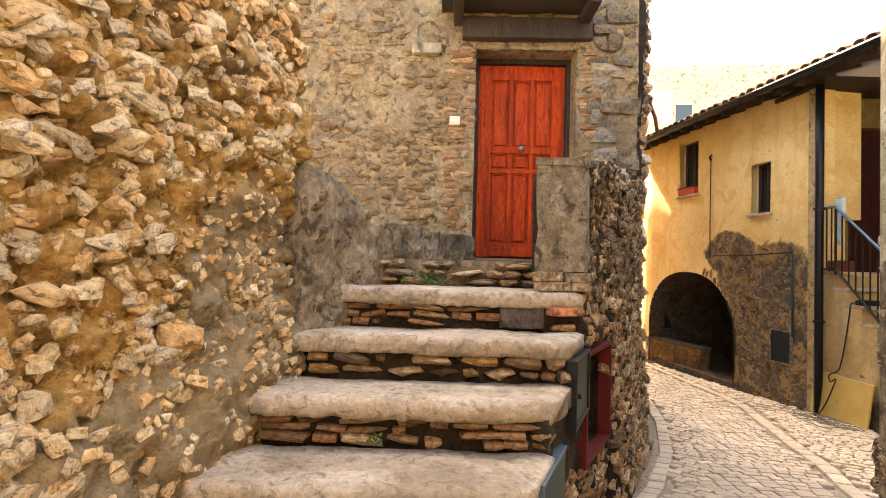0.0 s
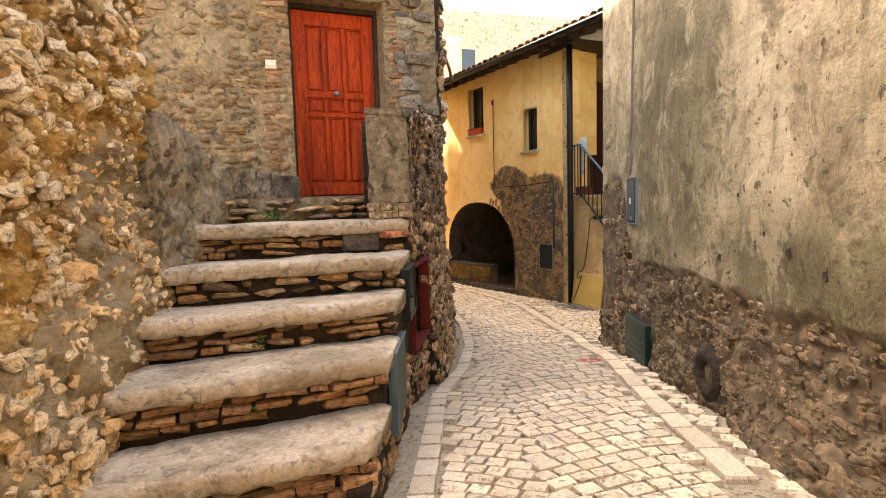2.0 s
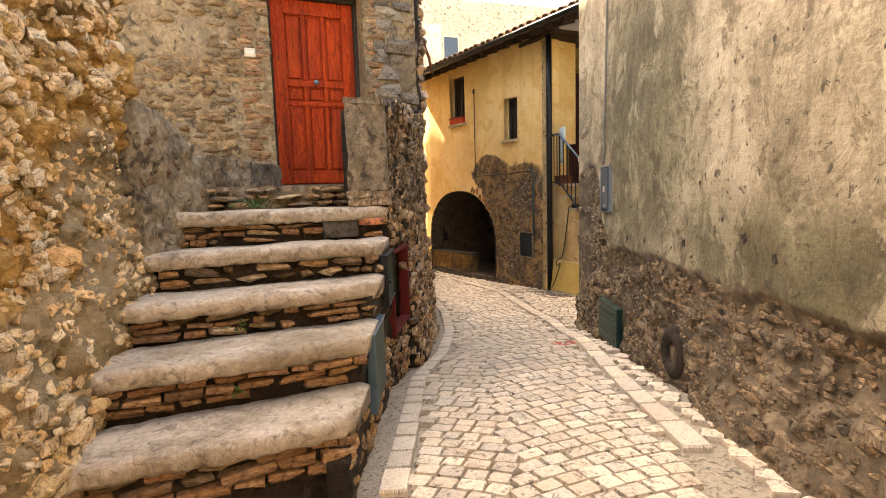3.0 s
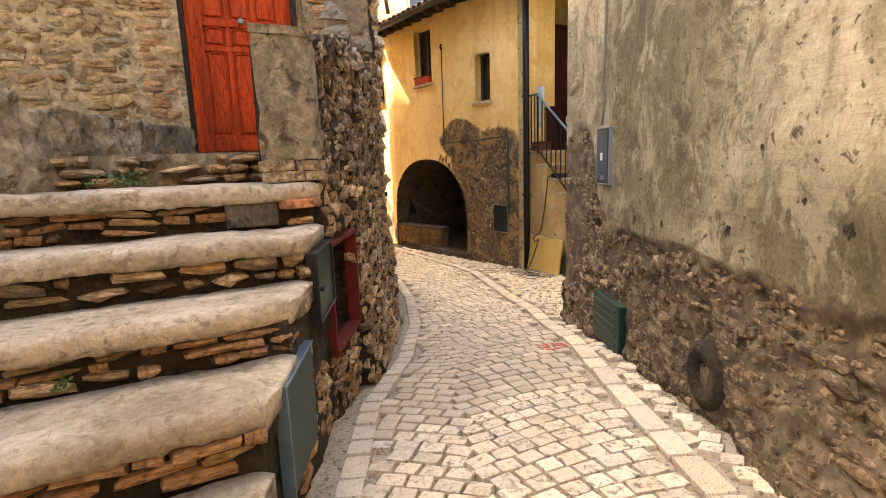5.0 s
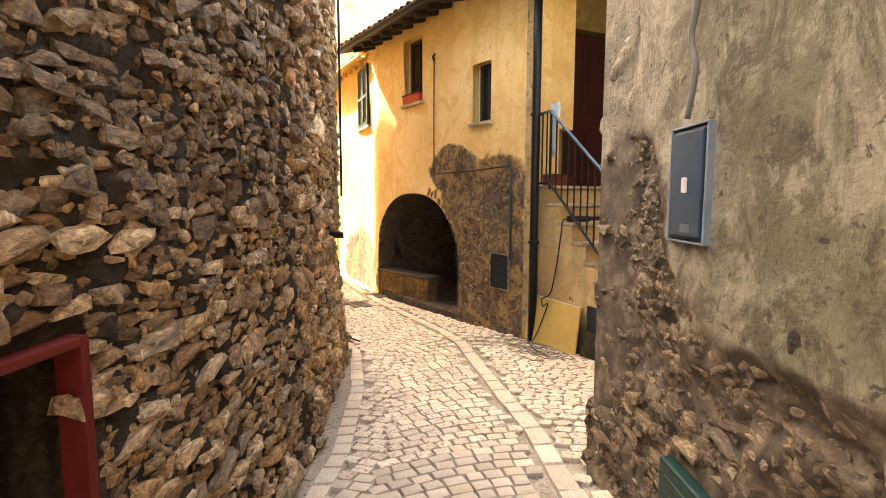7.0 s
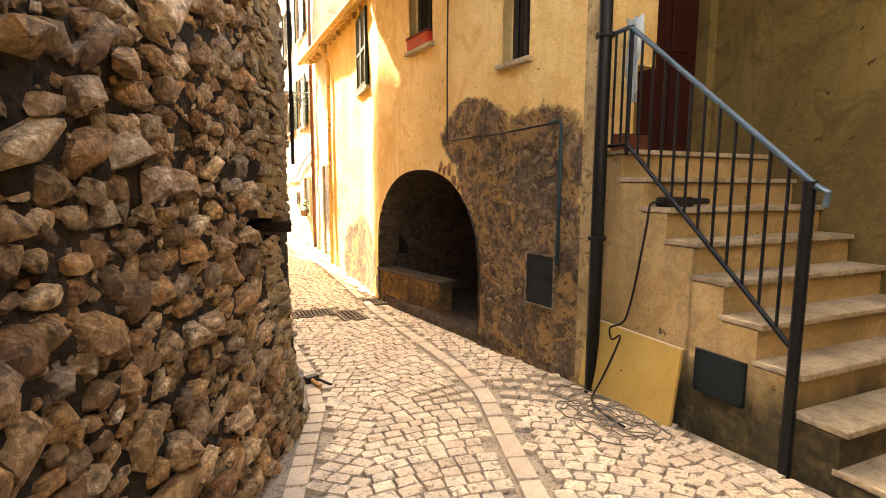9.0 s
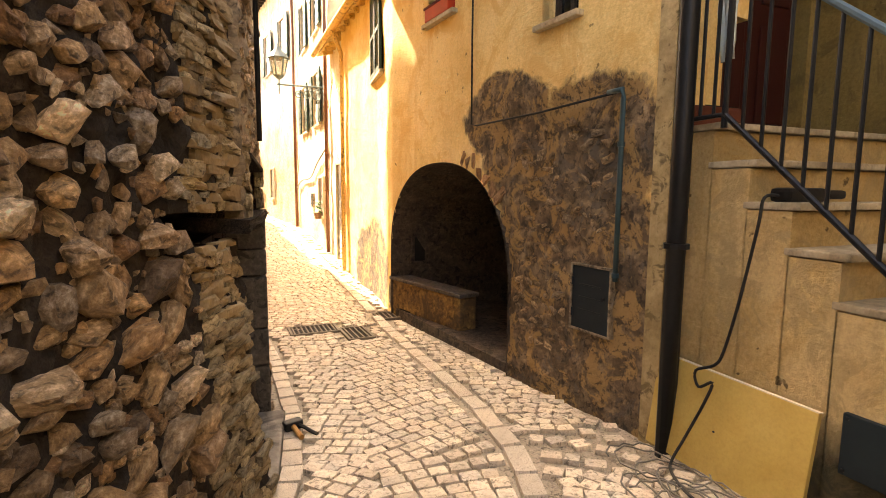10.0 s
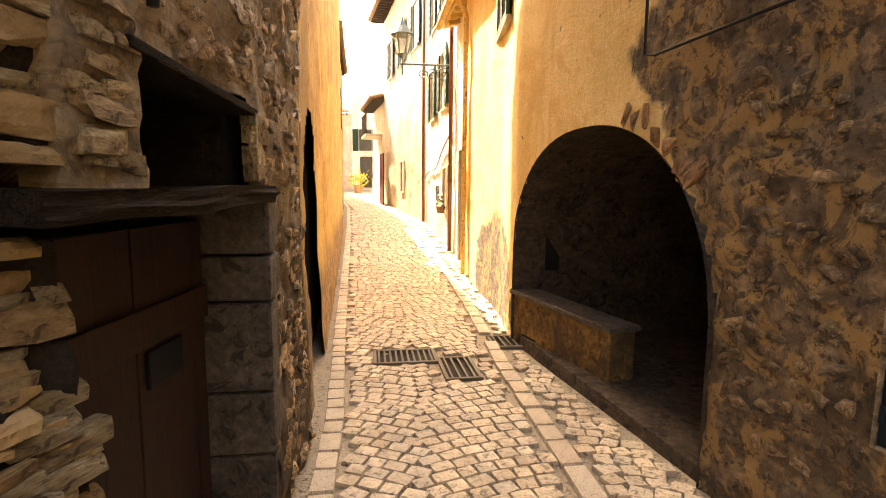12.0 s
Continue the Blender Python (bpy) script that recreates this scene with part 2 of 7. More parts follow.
def layered_plaster(name, tones, bare, bare_mask, stains, scale=1.2, worn=0.0, remnant=None, damp=None):
    """Plaster that has come away: bare_mask(nt, vec) gives where the masonry below shows."""
    m, nt, b = material(name, 0.92)
    vec = coords(nt)
    big = noise_tex(nt, vec, scale, 6, 0.65, 0.4)
    fine = noise_tex(nt, vec, 45, 6, 0.7)
    streak_map = coords(nt, (5, 5, 0.45))
    streak = noise_tex(nt, streak_map, 1.3, 6, 0.65, 0.2)
    col = ramp(nt, big, [(0.38, tones[0]), (0.5, tones[1]), (0.6, tones[2])])
    col = mix(nt, ramp(nt, streak, [(0.5, (0, 0, 0)), (0.68, (0.8, 0.8, 0.8))]), col, stains)
    col = mix(nt, 0.34, col, ramp(nt, fine, [(0.3, tuple(c * 0.4 for c in tones[1])), (0.6, tones[2])]))
    spots = ramp(nt, noise_tex(nt, vec, 11, 3, 0.5), [(0.70, (0, 0, 0)), (0.73, (0.9, 0.9, 0.9))])
    col = mix(nt, spots, col, tuple(c * 0.3 for c in tones[0]))
    scr = noise_tex(nt, coords(nt, (7, 7, 30)), 1.0, 5, 0.7, 0.25)
    col = mix(nt, ramp(nt, scr, [(0.6, (0, 0, 0)), (0.66, (0.25, 0.25, 0.25))]), col, tuple(min(0.85, c * 1.3) for c in tones[2]))
    blot = noise_tex(nt, vec, scale * 2.7, 8, 0.75, 0.8)
    col = mix(nt, ramp(nt, blot, [(0.52, (0, 0, 0)), (0.565, (0.6, 0.6, 0.6)), (0.62, (0.8, 0.8, 0.8))]), col, stains)
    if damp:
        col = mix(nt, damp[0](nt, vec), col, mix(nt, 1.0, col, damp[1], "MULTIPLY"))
    if worn:
        # skins of older plaster: sharp-edged pale and dark flakes, and fine combed scratches
        skin = noise_tex(nt, coords(nt, (1, 1, 0.8)), 2.3, 9, 0.72, 1.2)
        col = mix(nt, ramp(nt, skin, [(0.53, (0, 0, 0)), (0.60, (worn,) * 3)]), col, tuple(min(0.85, c * 1.25) for c in tones[2]))
        col = mix(nt, ramp(nt, skin, [(0.36, (worn,) * 3), (0.44, (0, 0, 0))]), col, tuple(c * 0.75 for c in tones[0]))
        comb = noise_tex(nt, coords(nt, (4, 4, 45)), 1.6, 5, 0.7, 0.3)
        col = mix(nt, ramp(nt, comb, [(0.40, (worn * 0.7,) * 3), (0.46, (0, 0, 0))]), col, tuple(c * 0.8 for c in tones[0]))
        hollow = ramp(nt, noise_tex(nt, vec, 16, 5, 0.62, 0.6), [(0.34, (0.9, 0.9, 0.9)), (0.39, (0, 0, 0))])
        col = mix(nt, hollow, col, tuple(c * 0.4 for c in tones[0]))
    if bare_mask:
        mask = bare_mask(nt, vec)
        vor = node(nt, "ShaderNodeTexVoronoi", Scale=15.0)
        nt.links.new(vec, vor.inputs["Vector"])
        rub = ramp(nt, noise_tex(nt, vec, 7, 6, 0.7, 0.5), [(0.3, bare[0]), (0.5, bare[1]), (0.7, bare[2])])
        edge = ramp(nt, vor.outputs["Distance"], [(0.3, (1.15, 1.1, 1.05)), (0.65, (0.4, 0.36, 0.32))])
        rub = mix(nt, 0.45, rub, edge, "MULTIPLY")
        if remnant:
            rest = noise_tex(nt, vec, 3.1, 8, 0.7, 0.9)
            rub = mix(nt, ramp(nt, rest, [(0.52, (0, 0, 0)), (0.55, (0.85, 0.85, 0.85))]), rub, remnant[0])
            rub = mix(nt, ramp(nt, rest, [(0.40, (0.8, 0.8, 0.8)), (0.43, (0, 0, 0))]), rub, remnant[1])
            rub = mix(nt, ramp(nt, noise_tex(nt, vec, 18, 6, 0.7, 0.5), [(0.40, (0.8, 0.8, 0.8)), (0.47, (0, 0, 0))]), rub, tuple(c * 0.5 for c in bare[0]))
        col = mix(nt, mask, col, rub)
    nt.links.new(col, b.inputs["Base Color"])
    bump(nt, b, mix(nt, 0.35, blot, fine), 0.8, 0.03)
    return m


# ---- mesh helpers ----
def mesh_ob(name, verts, faces, mat, parent=None, smooth=False, label=""):
    me = bpy.data.meshes.new(name)
    me.from_pydata(verts, [], faces)
    me.update()
    if mat:
        me.materials.append(mat)
    if smooth:
        me.polygons.foreach_set("use_smooth", [True] * len(me.polygons))
    ob = new(name, me)
    if parent:
        ob.parent = parent
    if label:
        ob["label"] = label
    return ob


def part(name, bm, mat, parent=None, label="", smooth=False):
    bmesh.ops.recalc_face_normals(bm, faces=bm.faces)
    me = bpy.data.meshes.new(name)
    bm.to_mesh(me)
    bm.free()
    me.materials.append(mat)
    if smooth:
        me.polygons.foreach_set("use_smooth", [True] * len(me.polygons))
    ob = new(name, me)
    if parent:
        ob.parent = parent
    if label:
        ob["label"] = label
    return ob


def empty(name, m=None, **tags):
    ob = new(name)
    ob.empty_display_size = 0.1
    if m is not None:
        ob.matrix_world = m
    return tagged(ob, **tags)


def block(x0, x1, y0, y1, z0, z1, bevel=0.0, bm=None):
    own = bm is None
    bm = bm or bmesh.new()
    r = bmesh.ops.create_cube(bm, size=1.0)
    for v in r["verts"]:
        v.co = Vector(((x0 + x1) / 2 + v.co.x * (x1 - x0), (y0 + y1) / 2 + v.co.y * (y1 - y0), (z0 + z1) / 2 + v.co.z * (z1 - z0)))
    if bevel and own:
        bmesh.ops.bevel(bm, geom=bm.edges[:], offset=bevel, segments=2, affect="EDGES", profile=0.6)
    return bm


def rod(a, b, r, sides=10, bm=None, r2=None):
    bm = bm or bmesh.new()
    a, b = Vector(a), Vector(b)
    m = Matrix.Translation((a + b) / 2) @ (b - a).to_track_quat("Z", "Y").to_matrix().to_4x4()
    bmesh.ops.create_cone(bm, cap_ends=True, segments=sides, radius1=r, radius2=r if r2 is None else r2, depth=(b - a).length, matrix=m)
    return bm


def tube(points, r, sides=6, bm=None):
    """A bent round bar through the points."""
    bm = bm or bmesh.new()
    pts = [Vector(p) for p in points]
    rings = []
    side = Vector((0.31, 0.2, 0.93))
    for i, p in enumerate(pts):
        d = (pts[min(i + 1, len(pts) - 1)] - pts[max(i - 1, 0)]).normalized()
        u = d.cross(side)
        u = u.normalized() if u.length > 1e-4 else d.orthogonal().normalized()
        w = d.cross(u)
        rings.append([bm.verts.new(p + r * (math.cos(a) * u + math.sin(a) * w)) for a in (2 * math.pi * k / sides for k in range(sides))])
    for r0, r1 in zip(rings, rings[1:]):
        for k in range(sides):
            bm.faces.new((r0[k], r0[(k + 1) % sides], r1[(k + 1) % sides], r1[k]))
    bm.faces.new(rings[0])
    bm.faces.new(rings[-1][::-1])
    return bm


def lerp_table(table, v):
    for (a, fa), (b, fb) in zip(table, table[1:]):
        if v <= b:
            return fa + (fb - fa) * max(0.0, (v - a) / (b - a))
    return table[-1][1]


def fbm(p, octaves=4):
    return noise.fractal(p, 1.0, 2.0, octaves)


class Line:
    """A plan line with s metres along it; out() points to the side that is seen (the right of the way, or the left with side=-1)."""
    def __init__(self, points, side=1):
        self.p = [Vector(q) for q in points]
        self.side = side
        self.at = [0.0]
        for a, b in zip(self.p, self.p[1:]):
            self.at.append(self.at[-1] + (b - a).length)
        self.length = self.at[-1]

    def place(self, s):
        i = 0
        while i < len(self.p) - 2 and s > self.at[i + 1]:
            i += 1
        d = (self.p[i + 1] - self.p[i]).normalized()
        return self.p[i] + d * (s - self.at[i]), d

    def out(self, s, h=0.12):
        d = self.place(s + h)[0] - self.place(s - h)[0]
        d.normalize()
        return Vector((d.y, -d.x)) * self.side

    def point(self, s, off, z):
        p, n = self.place(s)[0], self.out(s)
        return Vector((p.x + n.x * off, p.y + n.y * off, z))

    def matrix(self, s, off, z):
        """Axes: x along the line, y out of the wall, z up."""
        n = self.out(s)
        d = (self.place(s + 0.05)[0] - self.place(s - 0.05)[0]).normalized()
        p = self.point(s, off, z)
        return Matrix(((d.x, n.x, 0, p.x), (d.y, n.y, 0, p.y), (0, 0, 1, p.z), (0, 0, 0, 1)))


def sheet(name, line, s0, s1, zlo, zhi, step, disp, mat, hole=None, extra_s=(), extra_z=(), skirt=0.14, label="", category="wall", origin=None, snap=None):
    """The seen face of a wall: a fine grid pushed out by disp(s, z), its rim folded back into the wall."""
    ss = sorted(set([round(s0 + (s1 - s0) * i / max(1, round((s1 - s0) / step)), 4) for i in range(max(1, round((s1 - s0) / step)) + 1)]) | set(extra_s))
    ss = [a for i, a in enumerate(ss) if a in extra_s or not any(0 < abs(a - e) < step * 0.45 for e in extra_s)]
    tops = [zhi(s) if callable(zhi) else zhi for s in ss]
    lows = [zlo(s) if callable(zlo) else zlo for s in ss]
    n = max(2, round((max(tops) - min(lows)) / step))
    fr = [j / n for j in range(n + 1)]
    if extra_z:
        lo, hi = min(lows), max(tops)
        zs = sorted(set(round(lo + (hi - lo) * f, 4) for f in fr) | set(extra_z))
        zs = [a for a in zs if a in extra_z or not any(0 < abs(a - e) < step * 0.45 for e in extra_z)]
        fr = [(z - lo) / (hi - lo) for z in zs]
    ss2, fr2 = [ss[0], *ss, ss[-1]], [fr[0], *fr, fr[-1]]
    verts, faces = [], []
    org = Vector(origin) if origin else Vector((0, 0, 0))
    nz = len(fr2)
    mid = {}
    for i, s in enumerate(ss2):
        lo, hi = (zlo(s) if callable(zlo) else zlo), (zhi(s) if callable(zhi) else zhi)
        for j, f in enumerate(fr2):
            z = lo + (hi - lo) * f
            sv, zv = snap(s, z) if snap else (s, z)
            rim = i in (0, len(ss2) - 1) or j in (0, nz - 1)
            off = -skirt if rim else disp(sv, zv)
            verts.append(line.point(sv, off, zv) - org)
            mid[(i, j)] = (sv, zv)
    for i in range(len(ss2) - 1):
        for j in range(nz - 1):
            if hole:
                q = [mid[(i, j)], mid[(i + 1, j)], mid[(i + 1, j + 1)], mid[(i, j + 1)]]
                if hole(sum(a[0] for a in q) / 4, sum(a[1] for a in q) / 4):
                    continue
            a = i * nz + j
            f4 = (a, a + nz, a + nz + 1, a + 1)
            faces.append(f4 if line.side > 0 else f4[::-1])
    ob = mesh_ob(name, verts, faces, mat, None, True)
    ob.location = org
    return tagged(ob, label, category, kind="structure")


def body(name, line, pieces, mat, parent=None):
    """The thickness behind a wall's face: straight pieces (s0, s1, z0, z1, out0, out1)."""
    verts, faces = [], []
    for s0, s1, z0, z1, o0, o1 in pieces:
        cuts = [s0] + [a for a in line.at if s0 + 0.01 < a < s1 - 0.01] + [s1]
        for a, b in zip(cuts, cuts[1:]):
            k = len(verts)
            for s in (a, b):
                for o in (o0, o1):
                    for z in (z0, z1):
                        verts.append(line.point(s, o, z))
            faces += [tuple(k + q for q in f) for f in ((0, 1, 3, 2), (4, 6, 7, 5), (0, 4, 5, 1), (2, 3, 7, 6), (0, 2, 6, 4), (1, 5, 7, 3))]
    ob = mesh_ob(name, verts, faces, mat, parent)
    bm = bmesh.new()
    bm.from_mesh(ob.data)
    bmesh.ops.recalc_face_normals(bm, faces=bm.faces)
    bm.to_mesh(ob.data)
    bm.free()
    return tagged(ob, "solid masonry behind the wall face", "wall", kind="structure")


# ---- plan ----
GROUND = [(-60, 3.0), (-6, 0.85), (-2, 0.55), (0, 0.37), (1, 0.28), (3, 0.08), (3.8, -0.06), (5, -0.18), (6.5, -0.27), (7.9, -0.35), (10.5, -0.42), (13, -0.40), (16.5, -0.26), (22, 0.0), (30, 0.35), (60, 1.5), (400, 3.0)]


def ground_z(x, y):
    z = lerp_table(GROUND, y)
    return z - 0.03 * min(1.0, max(0.0, (x - 4.2) / 0.8)) * (1.0 if 4 < y < 14 else 0.0)


LEFT = Line([(-1.90, -1.9), (-1.28, 0.4), (-0.99, 1.45), (-0.705, 2.46)])
PARAPET = Line([(-0.705, 2.46), (-0.42, 3.08), (0.26, 4.66)])
STREET = Line([(-0.02, 0.98), (0.116, 1.29), (0.79, 2.82), (1.35, 3.79), (1.86, 4.8), (2.30, 6.0), (2.745, 7.15)])
NEXT = Line([(2.745, 7.15), (2.83, 8.0), (2.78, 9.2), (2.62, 11.2), (2.36, 14.5), (1.9, 20.3)])
RIGHT = Line([(0.62, -2.1), (2.2, 1.34), (3.36, 3.88)], -1)
FACADE = Line([(5.09, 6.75), (4.495, 10.94), (4.60, 12.2), (4.50, 14.6)], -1)
FAR_RIGHT = Line([(4.60, 14.6), (4.56, 16.7), (4.3, 22.0), (3.3, 27.5), (2.2, 34.0), (0.8, 42.0)], -1)
FAR_LEFT = Line([(1.75, 20.4), (1.3, 27.0), (0.2, 34.0), (-1.5, 42.0)])
STREET_W = Line([(0.3, -6), (0.55, 0.3), (1.55, 2.6), (2.6, 4.9), (3.5, 7.2), (3.62, 9.5), (3.5, 13), (3.3, 17), (2.7, 24), (1.7, 32), (-0.5, 45)])

# ---- ground ----
def build_ground():
    xs = [-200, -60, -20, -8] + [-3 + 0.25 * i for i in range(45)] + [12, 25, 60, 200]
    ys = [-200, -60, -20, -8] + [-4 + 0.25 * i for i in range(145)] + [36, 42, 50, 60, 90, 150, 400]
    verts = [(x, y, ground_z(x, y) - 0.03 + 0.008 * fbm(Vector((x, y, 0)) * 1.7)) for x in xs for y in ys]
    n = len(ys)
    faces = [(i * n + j, (i + 1) * n + j, (i + 1) * n + j + 1, i * n + j + 1) for i in range(len(xs) - 1) for j in range(n - 1)]
    tagged(mesh_ob("ground", verts, faces, BEDDING, None, True), "worn earth and mortar bed of the lane", "ground", kind="structure")


build_ground()


# ---- the stone wall beside the steps ----
def left_disp(s, z):
    p = Vector((s * 1.0, z * 1.0, 3.1))
    w = Vector((s + 0.06 * noise.noise(p * 5), z + 0.06 * noise.noise(p * 5 + Vector((9, 0, 0))), 3.1))
    d = 0.07 * fbm(p * 1.6, 3) + 0.05 * fbm(p * 7.0, 5) + 0.012 * fbm(p * 24, 3)
    v = noise.voronoi(w * 8.0)[0]
    u = noise.voronoi(w * 17.0)[0]
    smear = max(0.0, min(1.0, (1.5 - z) * 1.6 + 1.2 * (fbm(p * 1.8, 2) - 0.1)))
    d += (1 - 0.75 * smear) * (0.16 * min(0.35, v[1] - v[0]) + 0.07 * min(0.3, u[1] - u[0]) - 0.06)
    if z < 1.55:
        d += 0.10 * min(1.0, (1.55 - z) / 0.9)
    return d


sheet("wall_left", LEFT, 0, LEFT.length, 0.1, 3.8, 0.02, left_disp, MORTAR, label="rough rubble wall in ochre lime mortar with pale stones")
body("wall_left_core", LEFT, [(0, LEFT.length - 0.02, 0.0, 3.75, -0.7, -0.10)], MORTAR)


# ---- the steps ----
TREADS = [(1.30, 1.67, 0.59), (1.65, 2.04, 0.805), (2.02, 2.38, 1.0), (2.36, 2.72, 1.2), (2.70, 3.08, 1.41), (3.05, 4.8, 1.585)]


def right_x(y):
    return 0.116 + (y - 1.29) * 0.44


def left_x(y):
    return -0.93 + (y - 1.3) * 0.29


def slab(y0, y1, z, thick, xl, xr0, xr1, seed, bulge=0.05):
    """A worn tread: a wavy front edge with a rounded nose."""
    n, rows = 110, [(0.006, -thick), (-0.006, -thick * 0.75), (-0.012, -thick * 0.45), (-0.006, -0.014), (0.010, -0.001), (0.06, 0.003)]
    verts, faces = [], []
    depth = y1 - y0
    prof = rows + [(depth * f, 0.0) for f in (0.35, 0.55, 0.75, 1.0)] + [(depth, -thick)]
    for i in range(n + 1):
        f = i / n
        for a, dz in prof:
            y = y0 + a
            xr = xr0 + (xr1 - xr0) * max(0, a) / depth
            x = xl + (xr - xl) * f
            edge = max(0.0, 1 - max(0.0, a) / 0.12)
            wob = 0.022 * noise.noise(Vector((x * 2.2, seed, 0))) + 0.016 * noise.noise(Vector((x * 9, seed, 4))) + 0.016 * noise.noise(Vector((x * 26, seed, dz * 60))) + 0.05 * (1 - f)
            rnd = 0.05 * max(0.0, (f - 0.86) / 0.14) ** 2.2
            zz = z + dz + 0.010 * noise.noise(Vector((x * 3, y * 3, seed))) + 0.006 * noise.noise(Vector((x * 14, y * 14, seed)))
            zz -= 0.02 * max(0.0, (f - 0.95) / 0.05) ** 2 + edge * 0.012 * max(0.0, noise.noise(Vector((x * 17, seed, 9))))
            verts.append((x, y + edge * (wob + rnd), zz))
    m = len(prof)
    for i in range(n):
        for j in range(m - 1):
            a = i * m + j
            faces.append((a, a + m, a + m + 1, a + 1))
    faces.append(tuple(range(m)))
    faces.append(tuple(n * m + k for k in range(m))[::-1])
    for i in range(n):
        faces.append((i * m, i * m + m - 1, (i + 1) * m + m - 1, (i + 1) * m))
    return verts, faces


steps = empty("stone_steps", label="worn stone steps on courses of thin brick", category="steps")


def build_steps():
    for k, (y0, y1, z) in enumerate(TREADS[:5]):
        v, f = slab(y0, y1, z, 0.085, left_x(y0) - 0.1, right_x(y0) + 0.02, right_x(y1) + 0.02, k * 3.7)
        mesh_ob("tread", v, f, TREAD, steps, True)
    # the mass under the treads, set back from the nosing
    for y0, y1, z in TREADS[:5]:
        bm = bmesh.new()
        vs = []
        for zz in (0.1, z - 0.07):
            vs.append([bm.verts.new(c) for c in ((left_x(y0) - 0.2, y0 + 0.12, zz), (right_x(y0 + 0.07) - 0.05, y0 + 0.07, zz), (right_x(y1 + 0.1) - 0.05, y1 + 0.1, zz), (left_x(y1) - 0.2, y1 + 0.1, zz))])
        bm.faces.new(vs[0][::-1])
        bm.faces.new(vs[1])
        for i in range(4):
            bm.faces.new((vs[0][i], vs[0][(i + 1) % 4], vs[1][(i + 1) % 4], vs[1][i]))
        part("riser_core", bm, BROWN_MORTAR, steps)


build_steps()
terrace = tagged(mesh_ob("terrace_floor", [(-1.2, 3.2, 1.57), (0.9, 3.2, 1.57), (1.7, 4.8, 1.58), (-1.2, 4.8, 1.58), (-1.2, 3.2, 1.3), (0.9, 3.2, 1.3), (1.7, 4.8, 1.3), (-1.2, 4.8, 1.3)], [(0, 1, 2, 3), (7, 6, 5, 4), (0, 4, 5, 1), (1, 5, 6, 2), (2, 6, 7, 3), (3, 7, 4, 0)], CEMENT), "grey cement landing before the red door", "floor", kind="structure")


def parapet_top(s):
    return lerp_table([(0, 2.02), (0.25, 1.98), (0.5, 1.86), (0.62, 1.78), (2.5, 1.80)], s) + 0.03 * noise.noise(Vector((s * 4, 1, 1)))


def parapet_disp(s, z):
    p = Vector((s, z, 9.0))
    v = noise.voronoi(p * 8)[0]
    return 0.03 * fbm(p * 3, 4) + 0.018 * fbm(p * 12, 4) + 0.03 * min(0.4, v[1] - v[0]) + 0.02


sheet("wall_parapet", PARAPET, 0, PARAPET.length, 1.0, parapet_top, 0.025, parapet_disp, CEMENT, label="low mossy cement parapet beside the landing", skirt=0.2)
body("wall_parapet_core", PARAPET, [(0, 0.45, 0.9, 1.9, -0.25, -0.03), (0.45, PARAPET.length, 0.9, 1.76, -0.25, -0.03)], CEMENT)

# ---- the house with the red door ----
DOORWALL = Line([(-3.2, 4.86), (1.80, 4.76)])
DX = 3.2
DOOR_S0, DOOR_S1, DOOR_Z0, DOOR_Z1 = 0.27 + DX, 1.22 + DX, 1.6, 3.6


def masonry_disp(s, z):
    p = Vector((s, z, 21.0))
    brick = noise.voronoi(Vector((s * 4.5, z * 10, 2.0)))[0]
    return 0.03 * fbm(p * 2.5, 4) + 0.03 * min(0.6, brick[1] - brick[0]) + 0.008 * fbm(p * 18, 3)


sheet("wall_red_door", DOORWALL, 0.8, DOORWALL.length, 1.2, 5.6, 0.03, masonry_disp, MASONRY, hole=lambda s, z: DOOR_S0 < s < DOOR_S1 and DOOR_Z0 - 0.5 < z < DOOR_Z1, extra_s=(DOOR_S0, DOOR_S1), extra_z=(DOOR_Z1,), label="weathered mixed brick and stone house wall")
# The piece from 5.61 to 7.4 is unseen, added to block the sun
body("wall_red_door_core", DOORWALL, [(0, DOOR_S0, 1.0, 5.6, -0.5, -0.04), (DOOR_S1, DOORWALL.length - 0.1, 1.0, 5.6, -0.5, -0.04), (DOOR_S0, DOOR_S1, DOOR_Z1, 5.6, -0.5, -0.04), (-3.0, DOORWALL.length - 0.1, 5.61, 7.4, -0.5, -0.04), (DOOR_S0, DOOR_S1, 1.0, DOOR_Z0, -0.5, -0.04), (DOOR_S0, DOOR_S1, DOOR_Z0, DOOR_Z1, -0.55, -0.45)], MASONRY)

# ---- the rubble wall along the lane ----
S_PILLAR = 2.0      # where the parapet of the landing begins
S_HOUSE = STREET.at[4] - 0.02


def street_top(s):
    if s < 0.34:
        return 0.42
    if s < 1.95:
        y = STREET.place(s)[0].y
        z = 0.45
        for y0, y1, t in TREADS[:5]:
            if y >= y0 + 0.03:
                z = t - 0.075
        return z
    if s < S_HOUSE:
        return lerp_table([(1.95, 2.08), (2.3, 2.20), (2.95, 2.27), (3.75, 2.33), (4.4, 2.42)], s) + 0.02 * noise.noise(Vector((s * 5, 0, 3)))
    # Unseen top, set this high to keep sun off the plaster wall opposite
    return 6.0


N_S = (STREET.at[1] + 1.67, STREET.at[1] + 2.26)
NZ = (0.46, 1.06)


